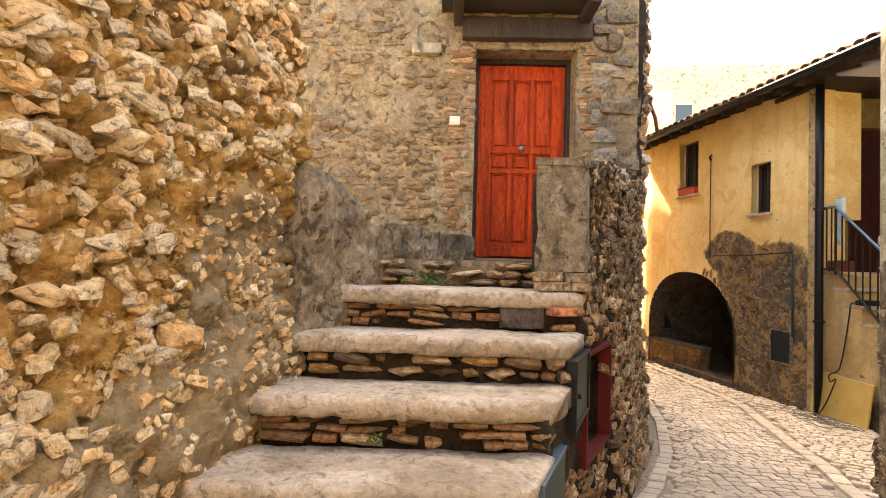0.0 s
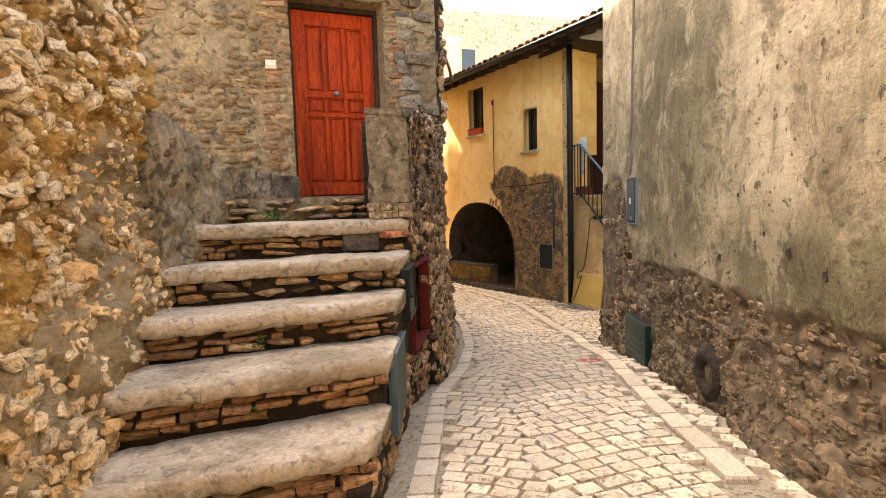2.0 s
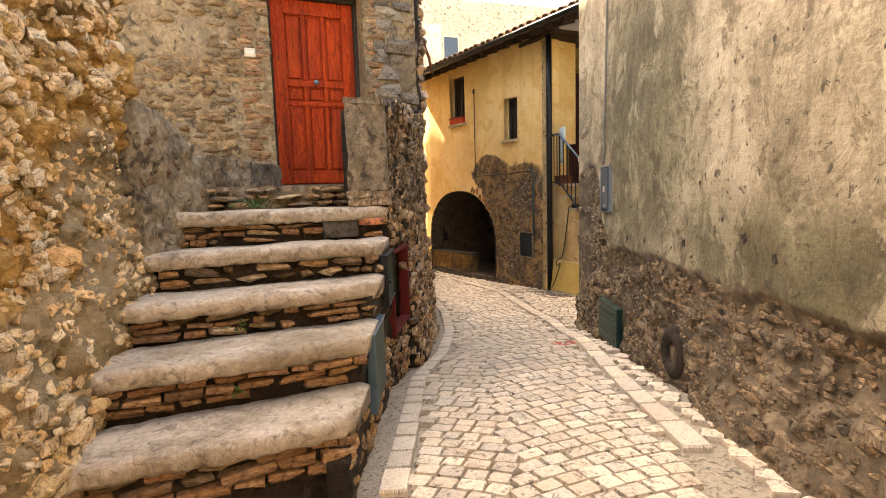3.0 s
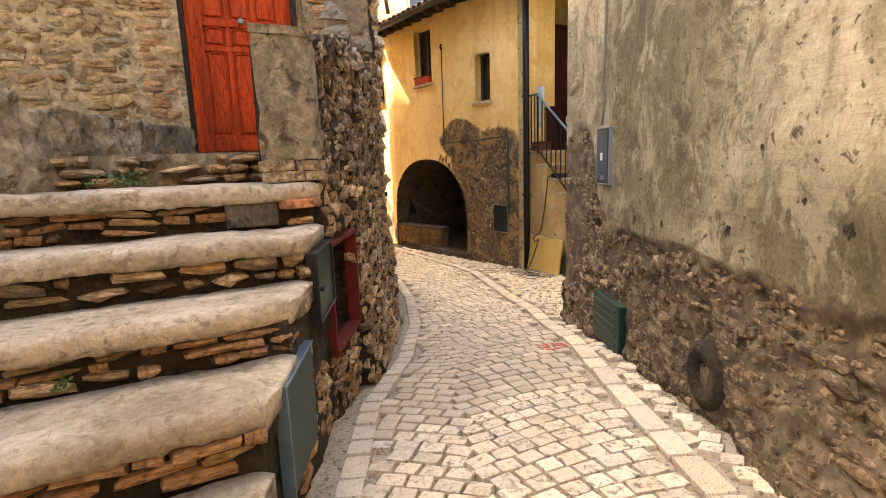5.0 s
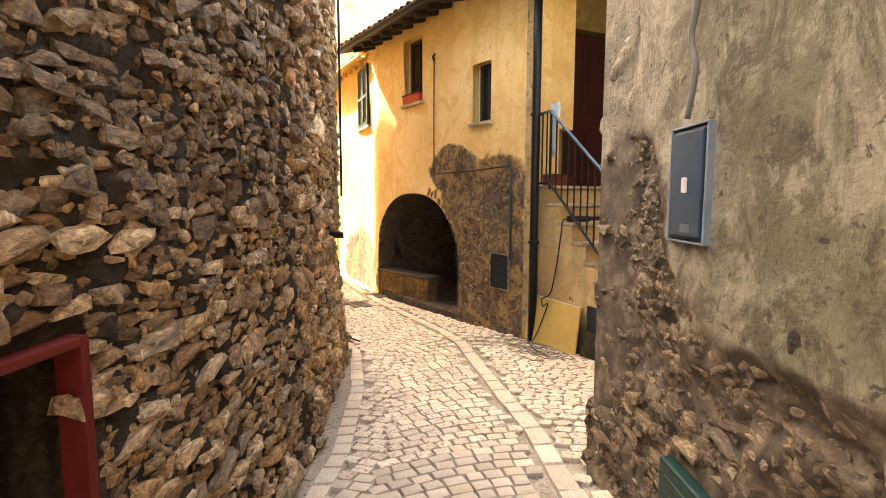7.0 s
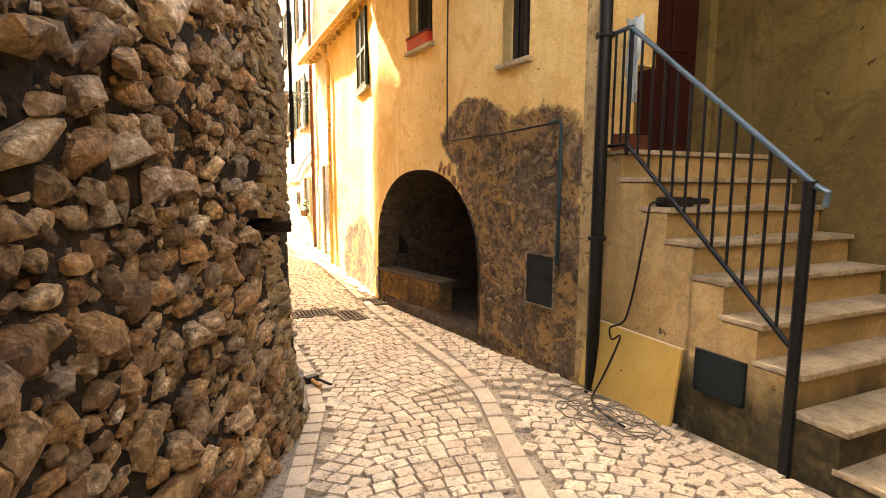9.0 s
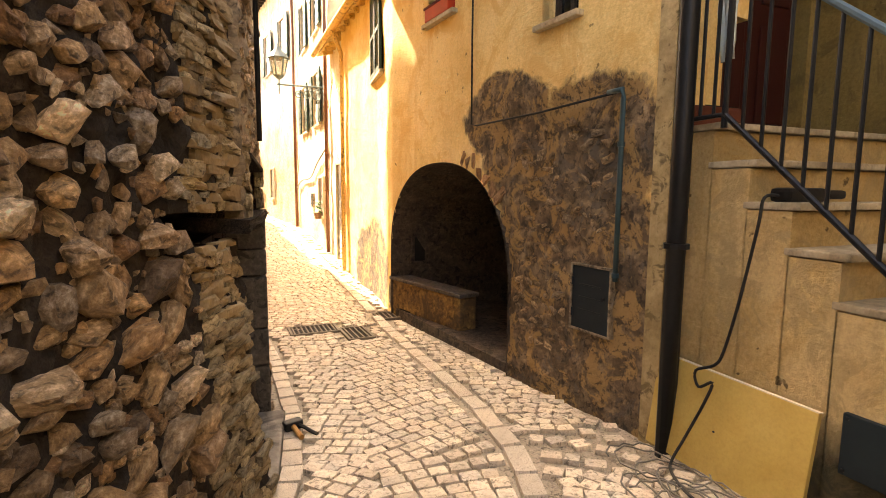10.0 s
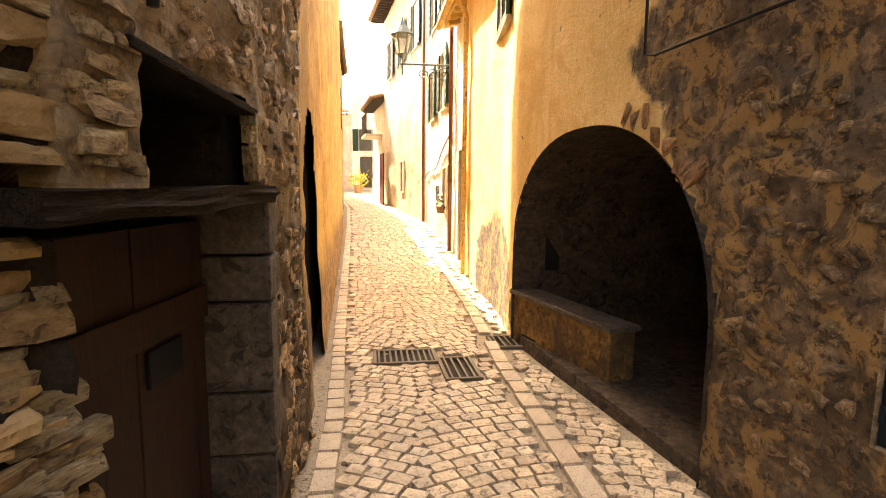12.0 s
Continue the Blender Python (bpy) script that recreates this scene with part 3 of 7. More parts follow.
def street_disp(s, z):
    p = Vector((s, z, 40.0))
    v = noise.voronoi(p * 7.5)[0]
    d = 0.05 * fbm(p * 1.5, 3) + 0.022 * fbm(p * 9, 4) + 0.05 * min(0.5, v[1] - v[0]) - 0.01
    if 2.6 < s < 7.3:
        d += 0.10 * max(0.0, 1 - (z + 0.3) / 1.3)
    if s > 4.5:
        d -= 0.03
    return d


def pier_hole(s, z):
    return N_S[0] < s < N_S[1] and NZ[0] < z < NZ[1]


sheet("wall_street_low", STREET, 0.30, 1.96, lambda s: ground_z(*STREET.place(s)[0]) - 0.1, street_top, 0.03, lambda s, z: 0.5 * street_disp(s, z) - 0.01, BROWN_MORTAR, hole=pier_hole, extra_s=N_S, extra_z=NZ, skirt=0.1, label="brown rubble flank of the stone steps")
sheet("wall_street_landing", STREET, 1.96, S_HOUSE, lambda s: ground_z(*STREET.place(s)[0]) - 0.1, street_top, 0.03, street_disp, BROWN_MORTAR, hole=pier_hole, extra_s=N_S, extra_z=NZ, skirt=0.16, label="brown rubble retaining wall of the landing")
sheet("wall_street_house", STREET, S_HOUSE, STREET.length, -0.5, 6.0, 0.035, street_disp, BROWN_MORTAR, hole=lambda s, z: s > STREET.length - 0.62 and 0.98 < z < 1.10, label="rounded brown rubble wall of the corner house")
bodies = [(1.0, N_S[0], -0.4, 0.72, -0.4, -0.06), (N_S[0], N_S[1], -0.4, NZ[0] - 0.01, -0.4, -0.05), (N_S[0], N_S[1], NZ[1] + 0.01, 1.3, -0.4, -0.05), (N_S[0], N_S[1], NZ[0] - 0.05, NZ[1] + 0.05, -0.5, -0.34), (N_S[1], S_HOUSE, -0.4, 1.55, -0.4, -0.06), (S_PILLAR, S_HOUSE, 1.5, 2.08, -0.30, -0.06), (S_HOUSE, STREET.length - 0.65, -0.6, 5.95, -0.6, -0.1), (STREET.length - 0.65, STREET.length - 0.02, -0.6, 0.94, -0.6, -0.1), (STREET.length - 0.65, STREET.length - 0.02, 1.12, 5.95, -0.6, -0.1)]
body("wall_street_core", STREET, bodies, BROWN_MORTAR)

# ---- the wall past the rubble house: dark doorway, plaster, arched opening ----
DOOR2 = (0.05, 1.02)
UPPER2 = (0.23, 0.86, 1.36)     # the gap over the beam
ARCH2 = (2.42, 3.55)


def next_disp(s, z):
    p = Vector((s, z, 60.0))
    rough = 1.0 if s < 2.2 else 0.35
    return rough * (0.04 * fbm(p * 2, 3) + 0.02 * fbm(p * 11, 3)) + (0.05 * max(0.0, 1 - (z + 0.4) / 1.0))


def arch2_hole(s, z):
    c, r = (ARCH2[0] + ARCH2[1]) / 2, (ARCH2[1] - ARCH2[0]) / 2
    return abs(s - c) < r and z < 0.95 + 0.68 * math.sqrt(max(0, 1 - ((s - c) / r) ** 2))


YELLOW_LEFT = layered_plaster("left_ochre_plaster", ((0.36, 0.22, 0.08), (0.60, 0.38, 0.12), (0.70, 0.50, 0.2)), ((0.16, 0.1, 0.06), (0.32, 0.21, 0.11), (0.5, 0.36, 0.2)), below(0.35, 0.15, 0.9), (0.33, 0.2, 0.09))
BROWN_RENDER = layered_plaster("brown_render", ((0.10, 0.07, 0.042), (0.25, 0.175, 0.10), (0.44, 0.34, 0.21)), ((0.03, 0.02, 0.012), (0.10, 0.07, 0.04), (0.26, 0.18, 0.10)), below(0.9, 0.3, 1.6), (0.09, 0.065, 0.04), 1.8, worn=0.5)
sheet("wall_next_house", NEXT, 0, 2.2, -0.55, 5.0, 0.03, next_disp, BROWN_RENDER, hole=lambda s, z: (DOOR2[0] - 0.1 < s < DOOR2[1] and z < 1.06) or (UPPER2[0] < s < UPPER2[1] and z < UPPER2[2]), extra_s=(DOOR2[1], *UPPER2[:2]), extra_z=(1.06, UPPER2[2]), skirt=0.2, label="dark rubble and plaster house wall with old doorway")
# Height beyond the view is added to keep sun off lane and stair
sheet("wall_ochre_house", NEXT, 2.2, 10.2, -0.55, 9.4, 0.07, next_disp, YELLOW_LEFT, hole=arch2_hole, extra_s=ARCH2, label="tall ochre plastered house wall with arched doorway, raised to block sun")
# Kept lower so sun reaches the far part of the yellow front
sheet("wall_ochre_lower", NEXT, 10.2, NEXT.length, -0.55, 6.0, 0.09, next_disp, YELLOW_LEFT, label="lower ochre plastered house wall along the lane")
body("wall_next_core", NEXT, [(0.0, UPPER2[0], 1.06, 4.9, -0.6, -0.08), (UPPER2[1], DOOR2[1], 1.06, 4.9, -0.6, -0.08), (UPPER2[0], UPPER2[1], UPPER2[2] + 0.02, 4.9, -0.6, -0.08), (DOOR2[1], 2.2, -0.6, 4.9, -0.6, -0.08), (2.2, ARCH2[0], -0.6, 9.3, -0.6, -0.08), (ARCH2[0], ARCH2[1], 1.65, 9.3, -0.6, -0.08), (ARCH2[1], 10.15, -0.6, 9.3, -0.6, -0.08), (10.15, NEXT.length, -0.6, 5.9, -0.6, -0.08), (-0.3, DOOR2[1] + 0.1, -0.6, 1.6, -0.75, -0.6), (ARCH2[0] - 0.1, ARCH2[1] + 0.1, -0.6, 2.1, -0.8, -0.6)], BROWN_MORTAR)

# ---- the plastered wall on the other side ----
R0 = RIGHT.at[1]


def peel_line(s):
    return lerp_table([(-5, 0.93), (0.0, 0.97), (0.9, 0.97), (1.6, 0.97), (1.9, 1.07), (2.06, 1.25), (2.12, 1.5), (2.2, 1.67), (2.9, 1.72)], s - R0) + 0.07 * fbm(Vector((s * 3, 0, 5)), 4)


def right_disp(s, z):
    p = Vector((s, z, 80.0))
    h = peel_line(s)
    d = 0.012 * fbm(p * 1.2, 3) + 0.004 * fbm(p * 14, 3)
    k = max(0.0, min(1.0, (h - z) / 0.05))
    if k > 0:
        v = noise.voronoi(Vector((s * 5, z * 8, 3.0)))[0]
        d = d * (1 - k) + k * (-0.03 + 0.025 * fbm(p * 3.0, 4) + 0.022 * fbm(p * 11, 4) + 0.03 * min(0.5, v[1] - v[0]) + 0.07 * max(0.0, 1 - z / 0.7) + 0.13 * max(0.0, min(1.0, (0.15 - s + R0) / 0.4)) * max(0.0, 1 - (z - ground_z(*RIGHT.place(s)[0])) / 0.55) ** 1.5)
    if s - R0 > 2.3 and z < 2.2:
        d += 0.05 * fbm(p * 6, 3) * min(1.0, (s - R0 - 2.3) * 3)
    return d


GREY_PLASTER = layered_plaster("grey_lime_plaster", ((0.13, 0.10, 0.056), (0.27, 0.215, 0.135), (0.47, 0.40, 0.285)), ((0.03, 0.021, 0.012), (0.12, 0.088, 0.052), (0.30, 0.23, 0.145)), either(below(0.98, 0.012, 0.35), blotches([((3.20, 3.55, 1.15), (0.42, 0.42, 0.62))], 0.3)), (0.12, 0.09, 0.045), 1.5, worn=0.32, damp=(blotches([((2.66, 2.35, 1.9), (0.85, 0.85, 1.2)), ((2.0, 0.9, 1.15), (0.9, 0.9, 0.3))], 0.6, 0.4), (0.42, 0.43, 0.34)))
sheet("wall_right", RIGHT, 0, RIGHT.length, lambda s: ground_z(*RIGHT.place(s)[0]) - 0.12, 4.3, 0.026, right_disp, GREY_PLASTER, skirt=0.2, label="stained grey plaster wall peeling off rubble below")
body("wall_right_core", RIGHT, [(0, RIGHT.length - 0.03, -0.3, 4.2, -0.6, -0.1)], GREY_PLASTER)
BEHIND = Line([(-2.3, -3.6), (1.2, -3.4)])
body("wall_behind", BEHIND, [(-0.6, BEHIND.length + 0.6, 0.2, 4.0, -0.4, 0.0)], MASONRY)
RIGHT_BACK = Line([(3.30, 3.84), (7.2, 2.9)], -1)
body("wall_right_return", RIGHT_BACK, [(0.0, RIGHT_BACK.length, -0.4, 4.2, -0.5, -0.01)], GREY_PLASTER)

# ---- the yellow house ----
AR_S0, AR_S1, AR_TOP = 1.69, 4.30, 1.50
W1, W2, W3 = (2.68, 3.25, 2.97, 4.0), (0.96, 1.34, 2.45, 3.24), (4.92, 5.78, 2.86, 4.04)


def arch_z(s):
    c, r = (AR_S0 + AR_S1) / 2, (AR_S1 - AR_S0) / 2
    q = min(1.0, abs(s - c) / r)
    return 0.35 + (AR_TOP - 0.35) * (1 - q ** 2.3) ** (1 / 2.1)


def in_arch(s, z):
    return AR_S0 < s < AR_S1 and z < arch_z(s)


def in_window(s, z):
    return any(a < s < b and c < z < d for a, b, c, d in (W1, W2, W3))


def arch_snap(s, z):
    if AR_S0 <= s <= AR_S1 and z > 0.2 and abs(z - arch_z(s)) < 0.035:
        return s, arch_z(s)
    return s, z


def facade_disp(s, z):
    p = Vector((s, z, 100.0))
    d = 0.02 * fbm(p * 0.9, 3) + 0.003 * fbm(p * 15, 3)
    bare = max(0.0, min((s - 0.3) / 0.3, (1.95 - s) / 0.25, (1.95 - z) / 0.3, 1.0)) * 0.5
    if bare > 0:
        v = noise.voronoi(Vector((s * 6, z * 8, 3.0)))[0]
        d += min(1.0, bare * 5) * (0.022 * fbm(p * 6, 5) + 0.022 * min(0.5, v[1] - v[0]) - 0.02)
    return d


def fac(s, z):
    q = FACADE.point(s, 0, z)
    return (q.x - 5.09, q.y - 6.75, q.z)


YELLOW = layered_plaster("yellow_ochre_plaster", ((0.74, 0.50, 0.18), (0.86, 0.63, 0.26), (0.90, 0.70, 0.35)), ((0.045, 0.033, 0.022), (0.16, 0.115, 0.07), (0.38, 0.275, 0.165)), blotches([(fac(1.05, 0.5), (0.88, 0.88, 1.4)), (fac(1.85, 1.85), (0.62, 0.62, 0.36)), (fac(1.6, 1.5), (0.5, 0.5, 0.5)), (fac(0.75, 1.45), (0.55, 0.55, 0.55)), (fac(5.7, 0.0), (1.15, 1.15, 0.74)), (fac(3.2, -0.2), (1.4, 1.4, 0.4)), (fac(0.5, -0.2), (0.8, 0.8, 0.6))], 0.4), (0.70, 0.45, 0.16), 1.0, remnant=((0.34, 0.215, 0.085), (0.10, 0.085, 0.068)))
sheet("wall_yellow_house", FACADE, 0.16, 7.9, -0.5, 4.35, 0.045, facade_disp, YELLOW, hole=lambda s, z: in_arch(s, z) or in_window(s, z), extra_s=(AR_S0, AR_S1, *W1[:2], *W2[:2], *W3[:2]), extra_z=(*W1[2:], *W2[2:], *W3[2:]), snap=arch_snap, origin=(5.09, 6.75, 0), skirt=0.3, label="yellow ochre plaster front with dark damp patches and low arch")
fb = [(0.2, AR_S0 - 0.1, -0.5, W2[2], -0.5, -0.10), (0.2, W2[0], W2[2], 4.15, -0.5, -0.10), (W2[0], W2[1], W2[3], 4.15, -0.5, -0.10), (W2[1], W1[0], W2[2], 4.15, -0.5, -0.10), (W1[0], W1[1], W1[3], 4.15, -0.5, -0.10), (AR_S0, W2[1] + 0.0, 1.9, W2[2], -0.5, -0.10), (AR_S0, AR_S1, 1.55, W2[2], -0.5, -0.10), (W1[0], W1[1], W2[2], W1[2], -0.5, -0.10), (W1[1], 4.4, W2[2], 4.15, -0.5, -0.10), (4.4, W3[0], W2[2], 4.15, -0.5, -0.10), (W3[0], W3[1], W3[3], 4.15, -0.5, -0.10), (W3[0], W3[1], W2[2], W3[2], -0.5, -0.10), (W3[1], 7.88, W2[2], 4.15, -0.5, -0.10), (AR_S1 + 0.16, 7.88, -0.5, W2[2], -0.5, -0.10)]
fb += [(0.2, 7.8, 2.3, 4.15, -0.75, -0.5)]
body("wall_yellow_core", FACADE, fb, YELLOW)


# Near-black stone colour that carries the dimness inside the vault
SHADE_STONE = mottled("shade_dark_stone", (0.02, 0.015, 0.011), (0.07, 0.05, 0.035), (0.16, 0.12, 0.08), 4, 20, 0.95, 1.0, 0.03)


def build_vault():
    """The arched recess: a vault that runs into the house and its back wall."""
    n, depth = 30, 1.9
    verts, faces = [], []
    prof = [(AR_S0, -0.5)] + [(AR_S0 + (AR_S1 - AR_S0) * (0.5 - 0.5 * math.cos(math.pi * i / n)), 0) for i in range(n + 1)] + [(AR_S1, -0.5)]
    prof = [(s, z if z < 0 else arch_z(min(max(s, AR_S0 + 0.001), AR_S1 - 0.001))) for s, z in prof]
    cols = [0.0, -0.15, -0.4, -0.8, -1.3, -depth]
    for o in cols:
        for s, z in prof:
            w = 0.03 * noise.noise(Vector((s * 5, z * 5, o * 4))) if o < 0 else 0.0
            verts.append(FACADE.point(s + w, o + 0.01, z + w))
    m = len(prof)
    for i in range(len(cols) - 1):
        for j in range(m - 1):
            a = i * m + j
            faces.append((a, a + 1, a + m + 1, a + m))
    faces.append(tuple((len(cols) - 1) * m + j for j in range(m)))
    tagged(mesh_ob("wall_vault", verts, faces, SHADE_STONE), "rough stone vault inside the arch, colour darkened for shade", "vault", kind="structure")


build_vault()
body("floor_vault", FACADE, [(AR_S0 + 0.03, AR_S1 - 0.05, -0.6, -0.335, -1.88, -0.04)], SHADE_STONE)


# ---- yellow house: openings, roof, pipes ----
def fm(s, off, z):
    return FACADE.matrix(s, off, z)


def window_unit(name, s0, s1, z0, z1, label, flower=False, shutter=False):
    w, h = s1 - s0, z1 - z0
    top = empty(name, fm((s0 + s1) / 2, 0, z0), label=label, category="window", kind="structure")
    for a, b, c, d in ((-w / 2, -w / 2 + 0.05, 0, h), (w / 2 - 0.05, w / 2, 0, h), (-w / 2 + 0.05, w / 2 - 0.05, h - 0.05, h), (-w / 2 + 0.05, w / 2 - 0.05, 0, 0.05), (-0.02, 0.02, 0.05, h - 0.05)):
        part("window_frame", block(a, b, -0.17, -0.12, c, d, 0.006), DARK_WOOD, top)
    for a, b in ((-w / 2 + 0.05, -0.02), (0.02, w / 2 - 0.05)):
        part("pane", block(a, b, -0.155, -0.145, 0.05, h - 0.05), GLASS, top)
    part("window_sill", block(-w / 2 - 0.05, w / 2 + 0.05, -0.16, 0.06, -0.045, 0.0, 0.01), STAIR_STONE, top, "weathered stone sill")
    if shutter:
        for sx in (-1, 1):
            leaf = part("shutter", block(min(0.01 * sx, sx * w / 2), max(0.01 * sx, sx * w / 2), 0.02, 0.025, 0.0, h), GREEN_PAINT, top, "closed dark green louvred shutter")
            a, b = sorted((0.01 * sx, sx * w / 2))
            for c, d, e, f in ((a, a + 0.05, 0, h), (b - 0.05, b, 0, h), (a + 0.05, b - 0.05, 0, 0.07), (a + 0.05, b - 0.05, h - 0.07, h), (a + 0.05, b - 0.05, h / 2 - 0.03, h / 2 + 0.03)):
                part("stile", block(c, d, 0.025, 0.06, e, f, 0.004), GREEN_PAINT, leaf)
            n = 22
            for i in range(n):
                z = 0.08 + (h - 0.16) * i / (n - 1)
                if abs(z - h / 2) < 0.05:
                    continue
                bm = block(a + 0.05, b - 0.05, -0.004, 0.004, -0.018, 0.018)
                bmesh.ops.transform(bm, matrix=pose(0, 0.042, z, -38, 0, 0), verts=bm.verts)
                part("slat", bm, GREEN_PAINT, leaf)
    if flower:
        box = empty("window_box", fm((s0 + s1) / 2, -0.03, z0 + 0.002), label="long red plastic flower box on the window sill", category="flower box")
        bm = block(-w / 2 + 0.03, w / 2 - 0.03, -0.07, 0.09, 0, 0.14, 0.012)
        part("box", bm, plain("red_plastic", (0.42, 0.04, 0.015), 0.5), box)
        part("rim", block(-w / 2 + 0.02, w / 2 - 0.02, -0.08, 0.10, 0.125, 0.15, 0.006), RED_PAINT, box)
    return top


window_unit("window_1", *W1, "small dark window with stone sill", flower=True)
window_unit("window_2", *W2, "narrow dark window with thin stone sill")
window_unit("window_3", *W3, "window closed by dark green louvred shutters", shutter=True)


def arc_tile(length, r):
    verts, faces = [], []
    n = 8
    for y, k in ((0, 1.0), (length, 0.86)):
        for rr in (r * k, r * k - 0.014):
            for i in range(n + 1):
                a = math.pi * i / n
                verts.append((rr * math.cos(a), y, rr * math.sin(a) * 0.8))
    m = n + 1
    for i in range(n):
        faces += [(i, i + 1, 2 * m + i + 1, 2 * m + i), (m + i + 1, m + i, 3 * m + i, 3 * m + i + 1), (i + 1, i, m + i, m + i + 1), (2 * m + i, 2 * m + i + 1, 3 * m + i + 1, 3 * m + i)]
    me = bpy.data.meshes.new("roof_tile")
    me.from_pydata(verts, [], faces)
    me.materials.append(TERRACOTTA)
    me.polygons.foreach_set("use_smooth", [True] * len(me.polygons))
    return me


ROOF_SLOPE = 17.0


def build_roof(s_at, x0, x1, z=4.2, over=0.46, under=DARK_WOOD, lip=BLACK_IRON):
    roof = empty("roof", fm(s_at, 0, z), label="low roof of old curved terracotta tiles", category="roof", kind="structure")
    inv = roof.matrix_world.inverted()
    deck = block(x0 - 0.1, x1, -4.5, over, -0.06, 0.0)
    tilt = Matrix.Translation((0, over, -0.02)) @ Matrix.Rotation(radians(-ROOF_SLOPE), 4, "X") @ Matrix.Translation((0, -over, 0))
    bmesh.ops.transform(deck, matrix=tilt, verts=deck.verts)
    part("deck", deck, under, roof, "boarding under the tiles")
    me = arc_tile(0.45, 0.085)
    rng = random.Random(5)
    for i in range(int((x1 - x0) / 0.185)):
        for j in range(3):
            o = bpy.data.objects.new("tile", me)
            scene.collection.objects.link(o)
            o.parent = roof
            o.matrix_local = tilt @ Matrix.Translation((x0 + 0.185 * i + rng.uniform(-0.01, 0.01), over + 0.04 - 0.36 * j + rng.uniform(-0.02, 0.02), 0.012 + 0.018 * (j % 2) + rng.uniform(0, 0.012))) @ Matrix.Rotation(math.pi + rng.uniform(-0.04, 0.04), 4, "Z")
    for i in range(int((x1 - x0) / 0.36)):
        a = x0 + 0.1 + i * 0.36
        bm = block(a, a + 0.07, -0.2, over - 0.04, -0.15, -0.062, 0.005)
        bmesh.ops.transform(bm, matrix=tilt, verts=bm.verts)
        part("rafter", bm, under, roof)
    # gutter along the eave
    verts, faces = [], []
    n = 8
    for k, x in enumerate((x0 - 0.05, x1 - 0.05)):
        for rr in (0.065, 0.058):
            for i in range(n + 1):
                a = math.pi + math.pi * i / n
                verts.append((x, over + 0.07 + rr * math.cos(a), -0.05 + rr * math.sin(a)))
    m = n + 1
    for i in range(n):
        faces += [(i, i + 1, 2 * m + i + 1, 2 * m + i), (m + i + 1, m + i, 3 * m + i, 3 * m + i + 1)]
    faces += [(0, 2 * m, 3 * m, m), (n, m + n, 3 * m + n, 2 * m + n)]
    mesh_ob("gutter", verts, faces, lip, roof, True, "half-round gutter")


build_roof(0.0, -2.2, 4.9)
OCHRE_PAINT = mottled("ochre_painted_eave", (0.5, 0.32, 0.1), (0.68, 0.46, 0.16), (0.76, 0.56, 0.24), 4, 30, 0.7, 0.3, 0.005, (0.4, 0.24, 0.08), 0.5, grit=0.35)
build_roof(6.2, -1.25, 3.7, 4.24, 0.15, OCHRE_PAINT, OCHRE_PAINT)


def pipe_thing(name, pts, r, mat, label, category="pipe", clips=()):
    top = empty(name, Matrix.Translation(pts[-1]), label=label, category=category)
    inv = top.matrix_world.inverted()
    part("tube", tube([inv @ Vector(p) for p in pts], r, 10), mat, top, smooth=True)
    for p in clips:
        q = inv @ Vector(p)
        part("clip", rod(q - Vector((0, 0, 0.015)), q + Vector((0, 0, 0.015)), r * 1.35, 10), mat, top)
    return top


P = FACADE.point
gz = ground_z(5.05, 6.8)
pipe_thing("downpipe", [P(0.03, 0.07, 4.09), P(0.03, 0.07, 3.0), P(0.03, 0.07, 1.5), P(0.03, 0.07, gz - 0.05)], 0.052, BLACK_IRON, "black metal rainwater downpipe at the house corner", clips=(P(0.03, 0.07, 0.9), P(0.03, 0.07, 2.4)))
tagged(body("trim_corner", FACADE, [(0.13, 0.25, -0.4, 4.1, -0.05, 0.028)], mottled("corner_cement", (0.3, 0.22, 0.1), (0.46, 0.35, 0.18), (0.58, 0.46, 0.27), 3, 24, 0.9, 0.4, 0.006, (0.2, 0.14, 0.06), 0.6, grit=0.4)), "pale cement corner strip of the yellow house", "trim", kind="structure")
pipe_thing("wall_cable", [P(2.29, 0.03, 3.55), P(2.29, 0.035, 2.6), P(2.29, 0.03, 1.82), P(2.2, 0.03, 1.80), P(1.3, 0.04, 1.80), P(0.55, 0.03, 1.83)], 0.009, RUBBER, "thin dark cable clipped across the yellow wall", "cable")
pipe_thing("conduit", [P(0.62, 0.03, 1.84), P(0.50, 0.035, 1.84), P(0.49, 0.035, 1.78), P(0.49, 0.035, 1.2), P(0.49, 0.035, 0.62)], 0.018, TEAL_STEEL, "blue-grey metal conduit down the wall", "pipe", (P(0.49, 0.035, 1.5), P(0.49, 0.035, 0.66)))
pipe_thing("wall_hook", [P(2.29, 0.02, 3.6), P(2.29, 0.05, 3.56), P(2.29, 0.03, 3.5)], 0.02, BLACK_IRON, "small iron cable hook on the wall", "hook")
pipe_thing("eave_pipe", [P(7.7, 0.2, 4.12), P(7.68, 0.17, 4.0), P(7.66, 0.06, 3.7), P(7.66, 0.06, 2.6), P(7.66, 0.06, ground_z(4.3, 14.4))], 0.04, mottled("ochre_painted_pipe", (0.5, 0.3, 0.1), (0.62, 0.4, 0.14), (0.7, 0.5, 0.2), 4, 30, 0.6), "ochre painted rainwater pipe below the eave")


